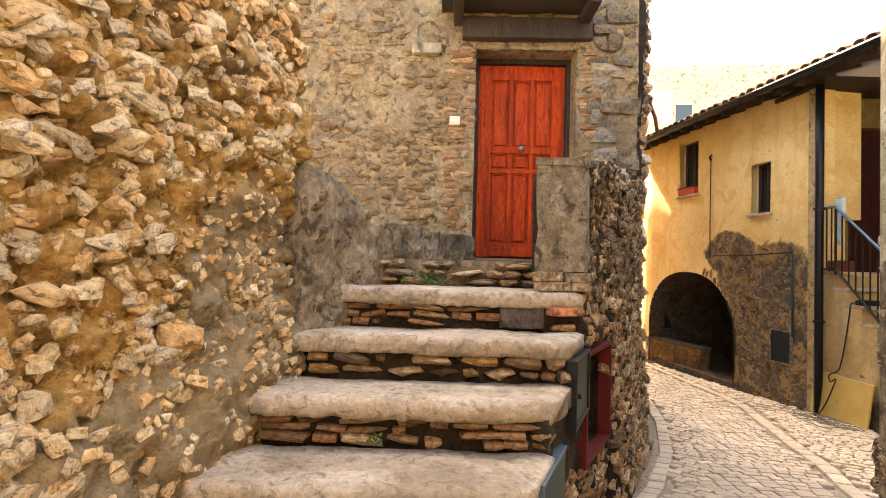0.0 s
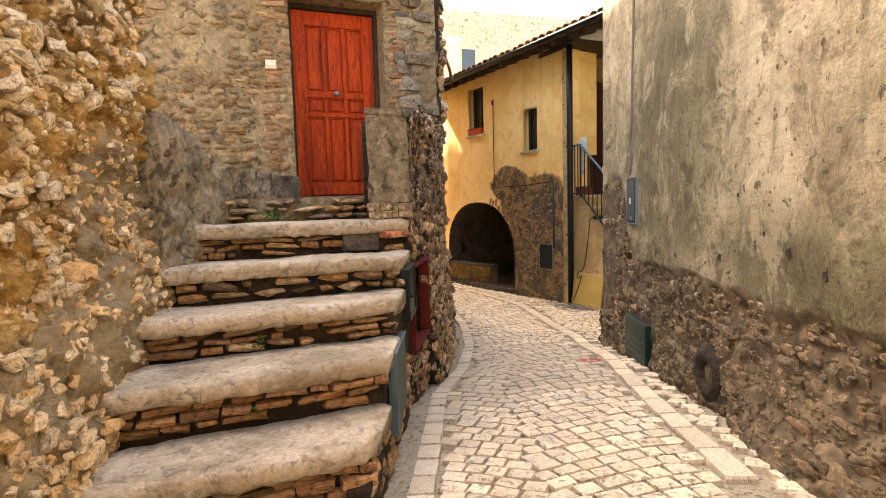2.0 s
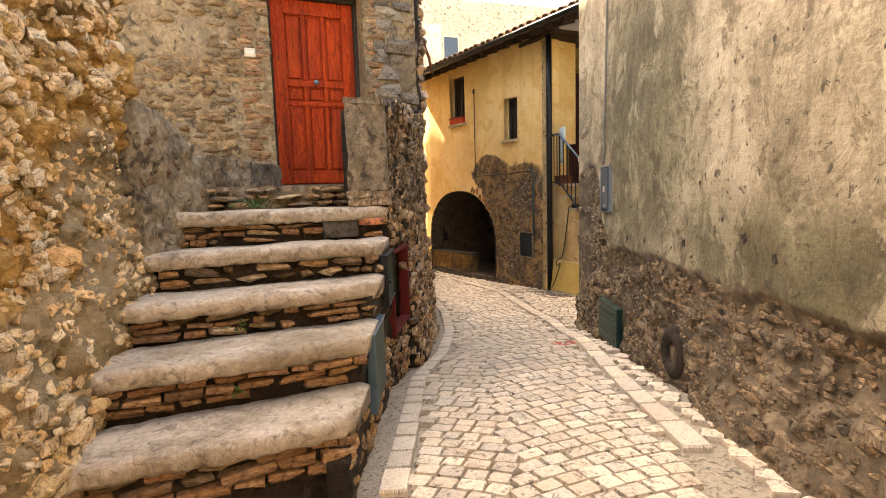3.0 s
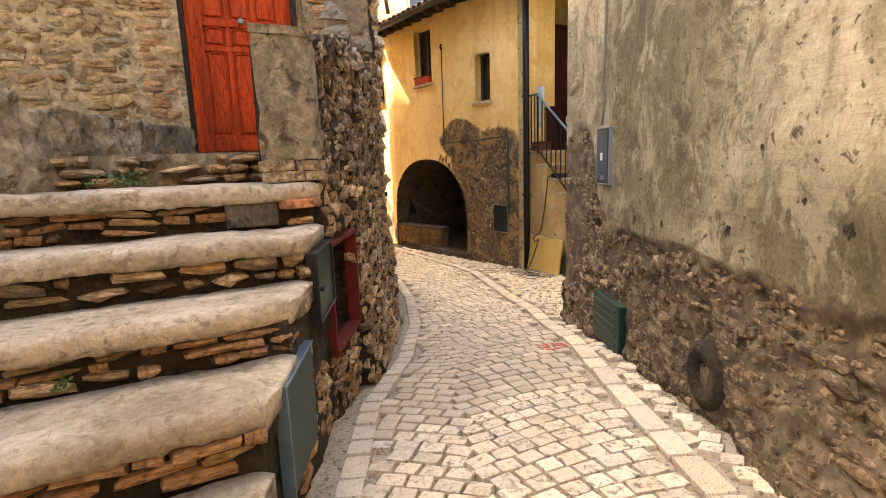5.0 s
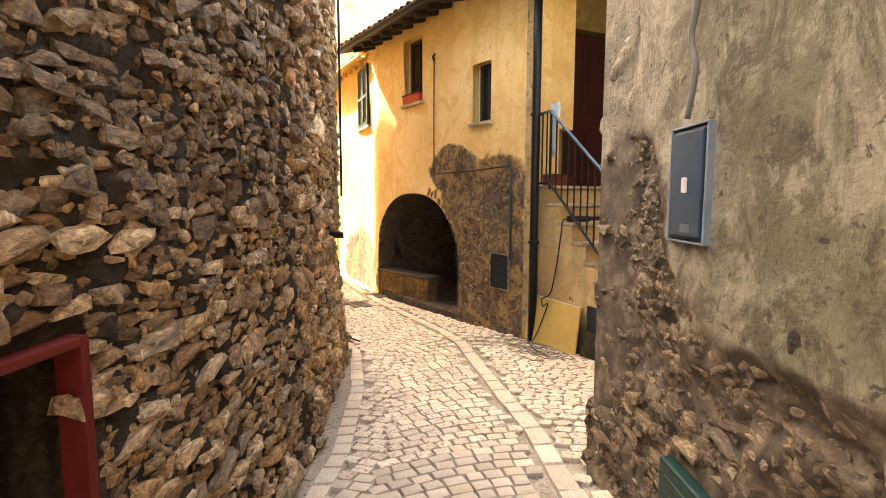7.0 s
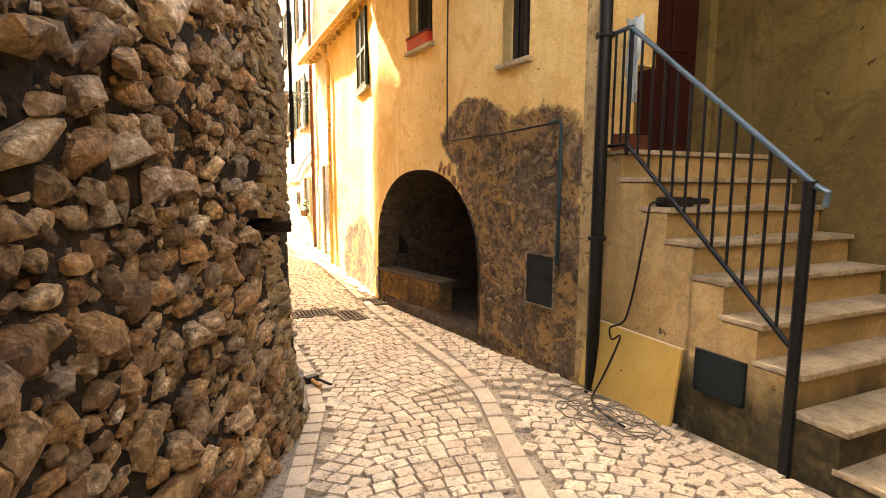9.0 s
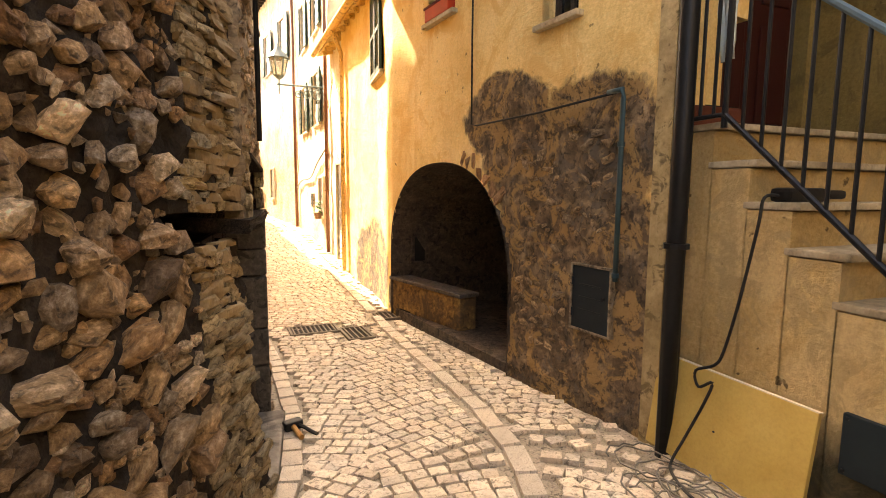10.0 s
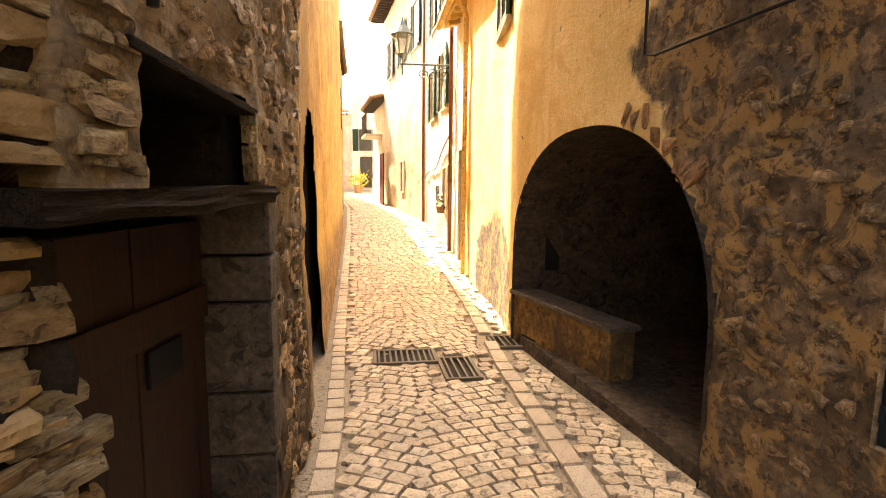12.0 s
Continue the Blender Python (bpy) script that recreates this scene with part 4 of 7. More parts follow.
def meter_cover(m, w, h, label, frame_mat=CEMENT, name="meter_cabinet", mat=SLATE_DARK, bars=False):
    top = empty(name, m, label=label, category="cabinet")
    t = 0.016
    for a, b, c, d in ((-w / 2 - t, -w / 2, -t, h + t), (w / 2, w / 2 + t, -t, h + t), (-w / 2, w / 2, h, h + t), (-w / 2, w / 2, -t, 0)):
        part("frame", block(a, b, -0.04, 0.03, c, d, 0.006), frame_mat, top, "pale cement edging")
    door = part("door", block(-w / 2, w / 2, -0.03, 0.022, 0, h, 0.006), mat, top)
    for k in (0.25, 0.75):
        part("hinge", rod((w / 2 - 0.012, 0.028, h * k - 0.03), (w / 2 - 0.012, 0.028, h * k + 0.03), 0.008, 8), mat, door)
    part("lock", rod((-w / 2 + 0.05, 0.02, h * 0.55), (-w / 2 + 0.05, 0.032, h * 0.55), 0.014, 10), BLACK_IRON, door)
    for k in range(3):
        part("rib", block(-w * 0.3, w * 0.3, 0.02, 0.027, h * (0.3 + 0.2 * k), h * (0.3 + 0.2 * k) + 0.012, 0.003), mat, door)
    return top


meter_cover(fm(0.72, 0.0, 0.23), 0.35, 0.45, "dark slate meter cabinet set in the yellow wall")


# ---- the arch: bench, niche, bare arch stones ----
def build_bench():
    ang = math.degrees(math.atan2(-0.966, 0.257))
    top = empty("masonry_bench", pose(4.495, 10.98, -0.42, 0, 0, ang), label="low plastered masonry bench with a stone seat", category="bench")
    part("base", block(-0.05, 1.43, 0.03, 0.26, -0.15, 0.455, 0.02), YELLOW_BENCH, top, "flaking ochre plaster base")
    part("seat", block(-0.08, 1.46, 0.0, 0.28, 0.455, 0.50, 0.012), DARK_SEAT, top, "grey stone slab")
    # A dark block on the base imitates a shaded gap
    part("gap", block(0.15, 0.40, 0.022, 0.04, 0.03, 0.10, 0.006), DARK, top, "near-black block for the shade of a gap at the foot")
    niche = empty("wall_niche", pose(4.995, 11.035, 0.27, 0, 0, 188), label="small square opening in the vault wall, filled near-black for shade", category="opening", kind="structure")
    # No real depth here: the block's colour gives the opening its shade
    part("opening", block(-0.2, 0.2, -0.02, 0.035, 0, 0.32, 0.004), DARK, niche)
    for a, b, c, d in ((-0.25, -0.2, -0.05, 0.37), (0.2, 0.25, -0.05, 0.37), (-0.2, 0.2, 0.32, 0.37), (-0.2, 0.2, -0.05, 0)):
        part("edge_stone", block(a, b, -0.02, 0.05, c, d, 0.01), SHADE_STONE, niche)


# Dark grey of bench seat and step slab; on the jamb it imitates shade
DARK_SEAT = mottled("dark_seat_stone", (0.03, 0.026, 0.022), (0.08, 0.07, 0.058), (0.16, 0.14, 0.12), 5, 30, 0.85)
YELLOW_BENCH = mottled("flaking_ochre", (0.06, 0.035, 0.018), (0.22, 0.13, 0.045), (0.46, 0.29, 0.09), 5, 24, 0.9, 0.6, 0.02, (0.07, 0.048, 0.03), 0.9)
build_bench()


# ---- the outside stair of the yellow house ----
STAIR = [(6.385 - 0.2285 * k, 1.365 - 0.2085 * k) for k in range(8)]
# Olive tones lowered so the colour holds the shade by stair and entrance
OLIVE_SHADE = layered_plaster("olive_plaster_with_shade", ((0.14, 0.10, 0.03), (0.22, 0.16, 0.05), (0.28, 0.21, 0.08)), ((0.1, 0.08, 0.04), (0.16, 0.13, 0.07), (0.22, 0.18, 0.1)), below(0.2, 0.3, 0.6), (0.13, 0.095, 0.035), 0.9)
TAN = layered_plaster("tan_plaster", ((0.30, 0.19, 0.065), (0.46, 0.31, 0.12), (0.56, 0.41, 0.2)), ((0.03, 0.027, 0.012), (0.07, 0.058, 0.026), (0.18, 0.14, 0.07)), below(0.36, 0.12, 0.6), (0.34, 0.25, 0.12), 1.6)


def build_stair():
    top = empty("outside_stair", Matrix.Translation((5.15, 5.0, -0.2)), label="plastered outside stair with pale stone treads", category="stair")
    inv = top.matrix_world.inverted()
    for k, (y, z) in enumerate([(6.61, 1.572)] + STAIR):
        y1 = 7.25 if k == 0 else [6.61, *[q[0] for q in STAIR]][k - 1] + 0.06
        bm = block(5.105, 6.74, y, y1, z - 0.036, z, 0.008)
        bmesh.ops.transform(bm, matrix=inv, verts=bm.verts)
        part("tread", bm, STAIR_STONE, top)
        bm = block(5.109, 6.74, y + 0.035, y1 - 0.02, -0.5, z - 0.042)
        bmesh.ops.transform(bm, matrix=inv, verts=bm.verts)
        part("flank", bm, TAN, top, "tan plaster, damp at the foot")


build_stair()
tagged(part("wall_stair_back", block(6.76, 7.1, 2.6, 7.3, -0.4, 4.6), OLIVE_SHADE), "olive plaster wall beside the stair, colour darkened for shade", "wall", kind="structure")


def build_entry():
    # Tan jamb; the rest takes the shade-darkened olive
    for x0, x1, z0, z1, mat in ((5.16, 5.5, 1.3, 4.3, TAN), (5.5, 5.82, 1.3, 4.3, OLIVE_SHADE), (6.66, 6.78, 1.3, 4.3, OLIVE_SHADE), (5.82, 6.66, 3.65, 4.3, OLIVE_SHADE)):
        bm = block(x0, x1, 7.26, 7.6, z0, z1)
        tagged(part("wall_entry", bm, mat), "plaster wall round the house entrance, olive parts darkened for shade", "wall", kind="structure")
    d = empty("door_2", Matrix.Translation((6.24, 7.42, 1.57)), label="dark red-brown panelled house door, paint darkened for shade", category="door", kind="structure")
    # Dark red taken almost to black to include the entrance's shade
    wood = plain("red_door_with_shade", (0.035, 0.007, 0.006), 0.5)
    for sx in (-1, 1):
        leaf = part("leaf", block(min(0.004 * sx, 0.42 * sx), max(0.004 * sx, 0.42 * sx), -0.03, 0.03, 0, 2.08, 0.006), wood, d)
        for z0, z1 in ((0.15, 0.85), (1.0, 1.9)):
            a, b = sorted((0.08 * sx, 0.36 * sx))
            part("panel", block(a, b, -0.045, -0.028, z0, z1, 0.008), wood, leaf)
    bm = block(4.95, 7.1, 6.6, 7.6, 4.08, 4.14)
    tagged(part("ceiling_entry", bm, DARK_WOOD), "dark boarded ceiling over the entrance", "ceiling", kind="structure")
    cap = empty("capital", Matrix.Translation((5.56, 7.25, 3.2)), label="moulded plaster capital at the door jamb", category="moulding", kind="structure")
    for k, (h, w) in enumerate(((0.05, 0.07), (0.05, 0.10), (0.07, 0.13))):
        part("moulding", block(-w, 0.03, -w * 0.7, 0.01, 0.05 * k, 0.05 * k + h, 0.01), CREAM, cap)


build_entry()


def build_railing():
    x = 5.075
    top = empty("stair_railing", Matrix.Translation((x, 5.28, -0.25)), label="black iron stair railing with steel-blue handrail", category="railing")
    inv = top.matrix_world.inverted()

    def add(name, bm, mat, label="", parent=None):
        bmesh.ops.transform(bm, matrix=inv, verts=bm.verts)
        return part(name, bm, mat, parent or top, label)
    add("newel_post", rod((x, 5.28, -0.34), (x, 5.28, 1.30), 0.03, 10), BLACK_IRON)
    add("newel_cap", rod((x, 5.28, 1.30), (x, 5.28, 1.325), 0.036, 10), BLACK_IRON)
    a, b = Vector((x, 5.25, 1.30)), Vector((x, 6.56, 2.405))
    add("handrail", tube([a + Vector((0, -0.05, -0.10)), a + Vector((0, -0.06, -0.03)), a, b, b + Vector((0, 0.03, 0.01)), b + Vector((0, 0.40, 0.0))], 0.017, 8), BLUE_STEEL, "steel-blue painted handrail")
    lo, hi = Vector((x, 5.30, 0.46)), Vector((x, 6.56, 1.60))
    add("lower_rail", tube([lo, hi, hi + Vector((0, 0.38, 0.0))], 0.015, 8), BLACK_IRON)
    for i in range(11):
        y = 5.28 + (6.56 - 5.28) * (i + 1) / 12
        z0 = lo.z + (y - lo.y) / (hi.y - lo.y) * (hi.z - lo.z)
        z1 = a.z + (y - a.y) / (b.y - a.y) * (b.z - a.z)
        add("baluster", rod((x, y, z0), (x, y, z1), 0.0095, 8), BLACK_IRON)
    for i in range(4):
        y = 6.63 + 0.085 * i
        add("baluster", rod((x, y, 1.60), (x, y, 2.40), 0.0095, 8), BLACK_IRON)
    add("top_post", rod((x, 6.56, 1.53), (x, 6.56, 2.42), 0.016, 8), BLACK_IRON)


build_railing()


def build_stair_things():
    # planter on the landing
    p = empty("planter", Matrix.Translation((5.45, 7.02, 1.562)), label="dark terracotta trough on the stair landing", category="planter")
    part("trough", block(-0.2, 0.2, -0.09, 0.09, 0, 0.16, 0.02), plain("dark_terracotta", (0.12, 0.035, 0.02), 0.8), p)
    part("soil", block(-0.18, 0.18, -0.07, 0.07, 0.155, 0.166), DARK, p)
    # a pale cloth on the rail
    verts, faces = [], []
    for i in range(9):
        for j in range(8):
            w = 0.17 * (1 - 0.55 * (j / 7))
            verts.append((5.25 + 0.02 * math.sin(i * 1.7 + j), 6.74 + (i / 8 - 0.5) * w, 2.55 - 0.62 * j / 7 + 0.015 * math.sin(i * 2)))
    for i in range(8):
        for j in range(7):
            k = i * 8 + j
            faces.append((k, k + 1, k + 9, k + 8))
    cloth = mesh_ob("cloth", [Vector(v) - Vector((5.25, 6.74, 1.95)) for v in verts], faces, plain("pale_blue_cloth", (0.55, 0.66, 0.68), 0.8), None, True)
    cloth.location = (5.27, 6.74, 1.95)
    mod = cloth.modifiers.new("thick", "SOLIDIFY")
    mod.thickness = 0.012
    tagged(cloth, "pale blue cloth hung over the landing railing", "cloth")
    # a black tool on the step with its cable
    y, z = STAIR[1]
    t = empty("power_tool", Matrix.Translation((5.2, y + 0.13, z)), label="black power tool lying on a stair tread", category="tool")
    part("casing", block(-0.06, 0.22, -0.05, 0.05, 0.0, 0.07, 0.022), RUBBER, t)
    part("grip", block(0.18, 0.40, -0.025, 0.03, 0.015, 0.06, 0.018), RUBBER, t)
    c = [(5.15, y + 0.13, z + 0.03), (5.085, y + 0.16, z + 0.02), (5.07, y + 0.17, z - 0.12), (5.07, y + 0.24, z - 0.5), (5.06, y + 0.30, z - 0.78), (5.035, y + 0.33, z - 0.86), (5.02, y + 0.43, z - 0.92), (5.015, y + 0.40, z - 1.0), (5.02, y + 0.32, z - 0.95), (5.0, y + 0.35, z - 1.08), (4.97, y + 0.43, z - 1.3), (4.90, y + 0.44, ground_z(4.88, y) + 0.012)]
    c += [(4.80, y + 0.34, ground_z(4.8, y) + 0.012), (4.72, y + 0.15, ground_z(4.7, y) + 0.012), (4.70, y - 0.1, ground_z(4.7, y - 0.1) + 0.012)]
    pipe_thing("black_cable", smooth_path(c), 0.008, RUBBER, "black cable hanging down to the lane", "cable")
    # yellow board leaning on the stair flank
    b = empty("board", Matrix.Translation((5.0, 6.43, ground_z(5.0, 6.43) - 0.005)) @ Matrix.Rotation(radians(90), 4, "Z") @ Matrix.Rotation(radians(8), 4, "X"), label="yellow chipboard sheet leaning on the stair flank", category="board")
    part("panel", block(-0.46, 0.46, -0.012, 0.012, 0, 0.55, 0.003), BOARD, b)
    part("edge_strip", block(-0.462, 0.462, -0.014, 0.014, 0.55, 0.556, 0.001), CREAM, b)
    part("screw", rod((0.02, 0.010, 0.25), (0.02, 0.016, 0.25), 0.006, 8), BLACK_IRON, b)
    # vent plate
    v = empty("vent_plate", Matrix.Translation((5.105, 5.72, 0.015)) @ Matrix.Rotation(radians(90), 4, "Z"), label="black metal plate over a vent in the stair flank", category="vent")
    part("plate", block(-0.17, 0.17, -0.01, 0.02, 0.0, 0.27, 0.006), SLATE_DARK, v)
    for sx in (-0.15, 0.15):
        for zz in (0.02, 0.25):
            part("bolt", rod((sx, 0.018, zz), (sx, 0.028, zz), 0.008, 8), BLACK_IRON, v)
    # loose grey cables on the ground
    rng = random.Random(11)
    for k in range(4):
        cx, cy = 4.72 + 0.05 * k, 6.25 + 0.06 * k
        pts = []
        for i in range(60):
            a = i * 0.23 + k
            r = 0.16 + 0.06 * math.sin(i * 0.37 + k * 2) + 0.03 * k
            x, yv = cx + r * 0.8 * math.cos(a) - 0.004 * i * (k % 2), cy + r * 1.2 * math.sin(a) + 0.006 * i * (k % 3 - 1)
            pts.append((x, yv, ground_z(x, yv) + 0.012 + 0.008 * (i % 3)))
        pipe_thing("loose_cable", pts, 0.0045, CABLE, "loose grey cable coiled on the setts", "cable")


def smooth_path(pts, n=5):
    out = []
    q = [Vector(p) for p in pts]
    for i in range(len(q) - 1):
        p0, p1, p2, p3 = q[max(0, i - 1)], q[i], q[i + 1], q[min(len(q) - 1, i + 2)]
        for k in range(n):
            t = k / n
            out.append(0.5 * (2 * p1 + (p2 - p0) * t + (2 * p0 - 5 * p1 + 4 * p2 - p3) * t * t + (3 * p1 - p0 - 3 * p2 + p3) * t ** 3))
    out.append(q[-1])
    return out


build_stair_things()


# ---- the plastered wall: box, cable, covers ----
def build_right_things():
    b = empty("electric_box", RIGHT.matrix(R0 + 1.85, -0.025, 1.275), label="slate blue electric box with pale rim on plaster wall", category="electric box")
    part("casing", block(-0.12, 0.12, -0.05, 0.04, 0, 0.40, 0.012), SLATE_PAINT, b)
    for x0, x1, z0, z1 in ((-0.132, -0.12, -0.008, 0.408), (0.12, 0.132, -0.008, 0.408), (-0.12, 0.12, 0.40, 0.408), (-0.12, 0.12, -0.008, 0.0)):
        part("rim", block(x0, x1, -0.05, 0.048, z0, z1, 0.003), PALE_STEEL, b, "pale worn metal rim")
    door = part("door", block(-0.108, 0.108, 0.037, 0.052, 0.015, 0.385, 0.005), SLATE_PAINT, b)
    part("latch", block(-0.018, 0.006, 0.05, 0.064, 0.17, 0.225, 0.006), WHITE, door, "small white latch")
    part("label", block(-0.05, 0.02, 0.0515, 0.0535, 0.03, 0.06, 0.001), BLUE_STEEL, door, "worn pale maker's plate")
    pts = [RIGHT.point(R0 + 1.74, 0.03, 5.0), RIGHT.point(R0 + 1.76, 0.03, 3.6), RIGHT.point(R0 + 1.80, 0.03, 2.6), RIGHT.point(R0 + 1.81, 0.035, 2.1), RIGHT.point(R0 + 1.84, 0.035, 1.98), RIGHT.point(R0 + 1.80, 0.035, 1.86), RIGHT.point(R0 + 1.83, 0.04, 1.70)]
    pipe_thing("wall_conduit", smooth_path(pts), 0.011, CABLE, "grey cable conduit running down to the box", "pipe")
    g = empty("vent_grille", RIGHT.matrix(R0 + 1.61, 0.03, 0.10), label="dark green metal vent cover at the wall foot", category="vent")
    part("plate", block(-0.26, 0.26, -0.02, 0.035, 0, 0.36, 0.012), GREEN_PAINT, g)
    for k in range(5):
        part("louvre", block(-0.2, 0.2, 0.03, 0.042, 0.06 + 0.06 * k, 0.075 + 0.06 * k, 0.003), GREEN_PAINT, g)
    h = empty("round_vent", RIGHT.matrix(R0 + 0.38, -0.005, 0.40), label="round dark cement ring vent in the wall", category="vent", )
    bm = bmesh.new()
    rings = []
    for r, o in ((0.17, -0.06), (0.165, 0.03), (0.12, 0.05), (0.075, 0.035), (0.06, 0.0), (0.055, -0.06)):
        rings.append([bm.verts.new((r * math.cos(a), o, r * 1.05 * math.sin(a))) for a in (2 * math.pi * k / 20 for k in range(20))])
    for r0, r1 in zip(rings, rings[1:]):
        for k in range(20):
            bm.faces.new((r0[k], r0[(k + 1) % 20], r1[(k + 1) % 20], r1[k]))
    part("ring", bm, BROWN_MORTAR, h, smooth=True)
    # Near-black plug paints the shade in the vent's hole
    part("hub", rod((0, -0.06, 0), (0, 0.015, 0), 0.05, 14), DARK, h)
    rng = random.Random(3)
    # Thin dark lumps on the plaster imitate the shade inside putlog holes
    for s, z, w in ((0.30, 1.13, 0.030), (0.92, 1.08, 0.026), (1.30, 1.06, 0.03), (-0.35, 1.22, 0.03), (-0.15, 1.30, 0.016), (-0.6, 1.15, 0.03), (0.1, 1.5, 0.014)):
        d = right_disp(R0 + s, z)
        bm = bmesh.new()
        bmesh.ops.create_icosphere(bm, subdivisions=2, radius=1.0)
        for v in bm.verts:
            v.co = Vector((v.co.x * w * 0.8, v.co.y * 0.008, v.co.z * w * 1.1)) * (1 + 0.9 * noise.noise(v.co * 1.6 + Vector((s, z, 0))))
        o = part("wall_hole", bm, BROWN_MORTAR)
        o.matrix_world = RIGHT.matrix(R0 + s, d - 0.004, z)
        tagged(o, "dark lump for the shade of a small putlog hole", "hole", group="holes in the plaster wall", kind="structure")


build_right_things()


# ---- the red door ----
def build_red_door():
    o = DOORWALL.matrix((DOOR_S0 + DOOR_S1) / 2, -0.30, 1.60)
    d = empty("door_1", o, label="bright red varnished panelled wooden door, closed", category="door", kind="structure")
    w, h = 0.435, 1.95
    for sx in (-1, 1):
        part("door_frame", block(*sorted((sx * w, sx * 0.475)), -0.06, 0.07, 0, 2.0, 0.006), DARK_WOOD, d, "dark stained frame")
    part("door_frame", block(-w, w, -0.06, 0.07, h, 2.0, 0.006), DARK_WOOD, d, "dark stained frame")
    leaf = part("leaf", block(-w + 0.004, w - 0.004, -0.03, 0.0, 0.02, h - 0.004), DOOR_RED, d)
    cols = [(-0.30, -0.125), (-0.085, 0.085), (0.125, 0.30)]
    rows = [(0.16, 0.86), (0.90, 1.06), (1.12, 1.80)]
    zz = [0.02] + [v for r in rows for v in r] + [h - 0.004]
    for k in range(0, len(zz), 2):
        part("cross_rail", block(-0.30, 0.30, 0.0, 0.03, zz[k], zz[k + 1], 0.006), DOOR_RED, leaf)
    for a, b in ((-w + 0.004, -0.30), (0.30, w - 0.004)):
        part("stile", block(a, b, 0.0, 0.031, 0.02, h - 0.004, 0.006), DOOR_RED, leaf)
    for a, b in ((-0.125, -0.085), (0.085, 0.125)):
        for z0, z1 in rows:
            part("mullion", block(a, b, 0.0, 0.029, z0, z1, 0.006), DOOR_RED, leaf)
    for a, b in cols:
        for z0, z1 in rows:
            bm = block(a + 0.022, b - 0.022, 0.0, 0.024, z0 + 0.024, z1 - 0.024)
            bmesh.ops.bevel(bm, geom=bm.edges[:], offset=0.014, segments=2, affect="EDGES", profile=0.7)
            part("panel", bm, DOOR_RED, leaf)
            arcs = [(a + 0.01 + (b - a - 0.02) * i / 8, 0.026, z1 - 0.03 + 0.022 * math.sin(math.pi * i / 8)) for i in range(9)]
            part("panel_moulding", tube(arcs, 0.008, 6), DOOR_RED, leaf)
    knob = part("knob", rod((-0.0, 0.028, 1.10), (-0.0, 0.075, 1.10), 0.012, 12), BLACK_IRON, leaf, "dark knob with pale face")
    bm = bmesh.new()
    bmesh.ops.create_uvsphere(bm, u_segments=14, v_segments=8, radius=0.028, matrix=Matrix.Translation((0, 0.085, 1.10)))
    part("knob_ball", bm, PALE_STEEL, leaf, "polished metal knob", smooth=True)
    part("kick_rail", block(-0.30, 0.30, 0.02, 0.045, 0.03, 0.12, 0.006), DOOR_RED, leaf)
    # threshold, canopy, bell plate, old beam end
    st = tagged(part("door_step", block(0.18, 1.30, 4.35, 4.80, 1.56, 1.60, 0.015), DARK_STONE), "grey stone threshold before the red door", "doorstep", kind="structure")
    c = empty("door_canopy", DOORWALL.matrix(0.75 + DX, 0, 3.84), label="old dark wooden canopy over the red door", category="canopy")
    part("lintel", block(-0.62, 0.6, -0.05, 0.10, -0.17, 0.03, 0.02), DARK_WOOD, c)
    part("boarding", block(-0.82, 0.62, -0.05, 0.55, 0.10, 0.15, 0.01), DARK_WOOD, c)
    for x in (-0.66, 0.52):
        part("bracket", block(x - 0.045, x + 0.045, -0.05, 0.5, -0.03, 0.075, 0.012), DARK_WOOD, c)
    for k in range(5):
        part("fascia", block(-0.82 + 0.288 * k, -0.537 + 0.288 * k, 0.53, 0.565, 0.09, 0.18, 0.008), DARK_WOOD, c)
    p = empty("bell_plate", DOORWALL.matrix(0.08 + DX, 0.03, 2.85), label="small cream bell plate beside the door", category="bell")
    part("plate", block(-0.05, 0.05, -0.02, 0.025, 0, 0.085, 0.008), CREAM, p)
    part("name_strip", block(-0.035, 0.035, 0.022, 0.03, 0.03, 0.055, 0.003), WHITE, p)
    e = empty("beam_end", DOORWALL.matrix(-0.20 + DX, 0.03, 3.52), label="weathered grey timber set in the wall", category="beam")
    part("timber", block(-0.14, 0.14, -0.06, 0.05, 0, 0.10, 0.015), DARK_STONE, e)


build_red_door()


# ---- pillar of the landing ----
def build_pillar():
    y = 2.86
    p = empty("pillar", Matrix.Translation((0.67, 3.0, 1.40)), label="rendered stone pillar at the head of the steps", category="pillar")
    def lump(name, x0, x1, y0, y1, z0, z1, mat, label="", k=0.012):
        bm = block(x0, x1, y0, y1, z0, z1)
        bmesh.ops.subdivide_edges(bm, edges=bm.edges[:], cuts=9, use_grid_fill=True)
        for v in bm.verts:
            v.co.x += 0.5 * (v.co.y + 0.25)
            v.co += Vector((noise.noise(v.co * 7), noise.noise(v.co * 7 + Vector((5, 0, 0))), noise.noise(v.co * 7 + Vector((0, 9, 0))))) * k + Vector((noise.noise(v.co * 25), noise.noise(v.co * 25 + Vector((3, 0, 0))), 0)) * k * 0.5
        return part(name, bm, mat, p, label)
    lump("shaft", -0.17, 0.095, -0.25, -0.14, 0.115, 0.70, CEMENT, "patchy grey render", 0.014)
    lump("cap", -0.18, 0.10, -0.26, -0.13, 0.695, 0.735, CEMENT, "", 0.012)
    for a, b, z0, z1 in ((-0.18, -0.01, 0.065, 0.115), (0.0, 0.115, 0.06, 0.11), (-0.17, 0.03, 0.012, 0.06), (0.04, 0.115, 0.012, 0.056)):
        lump("base_brick", a, b, -0.265, -0.14, z0, z1, RUBBLE_STUFF, "", 0.009)


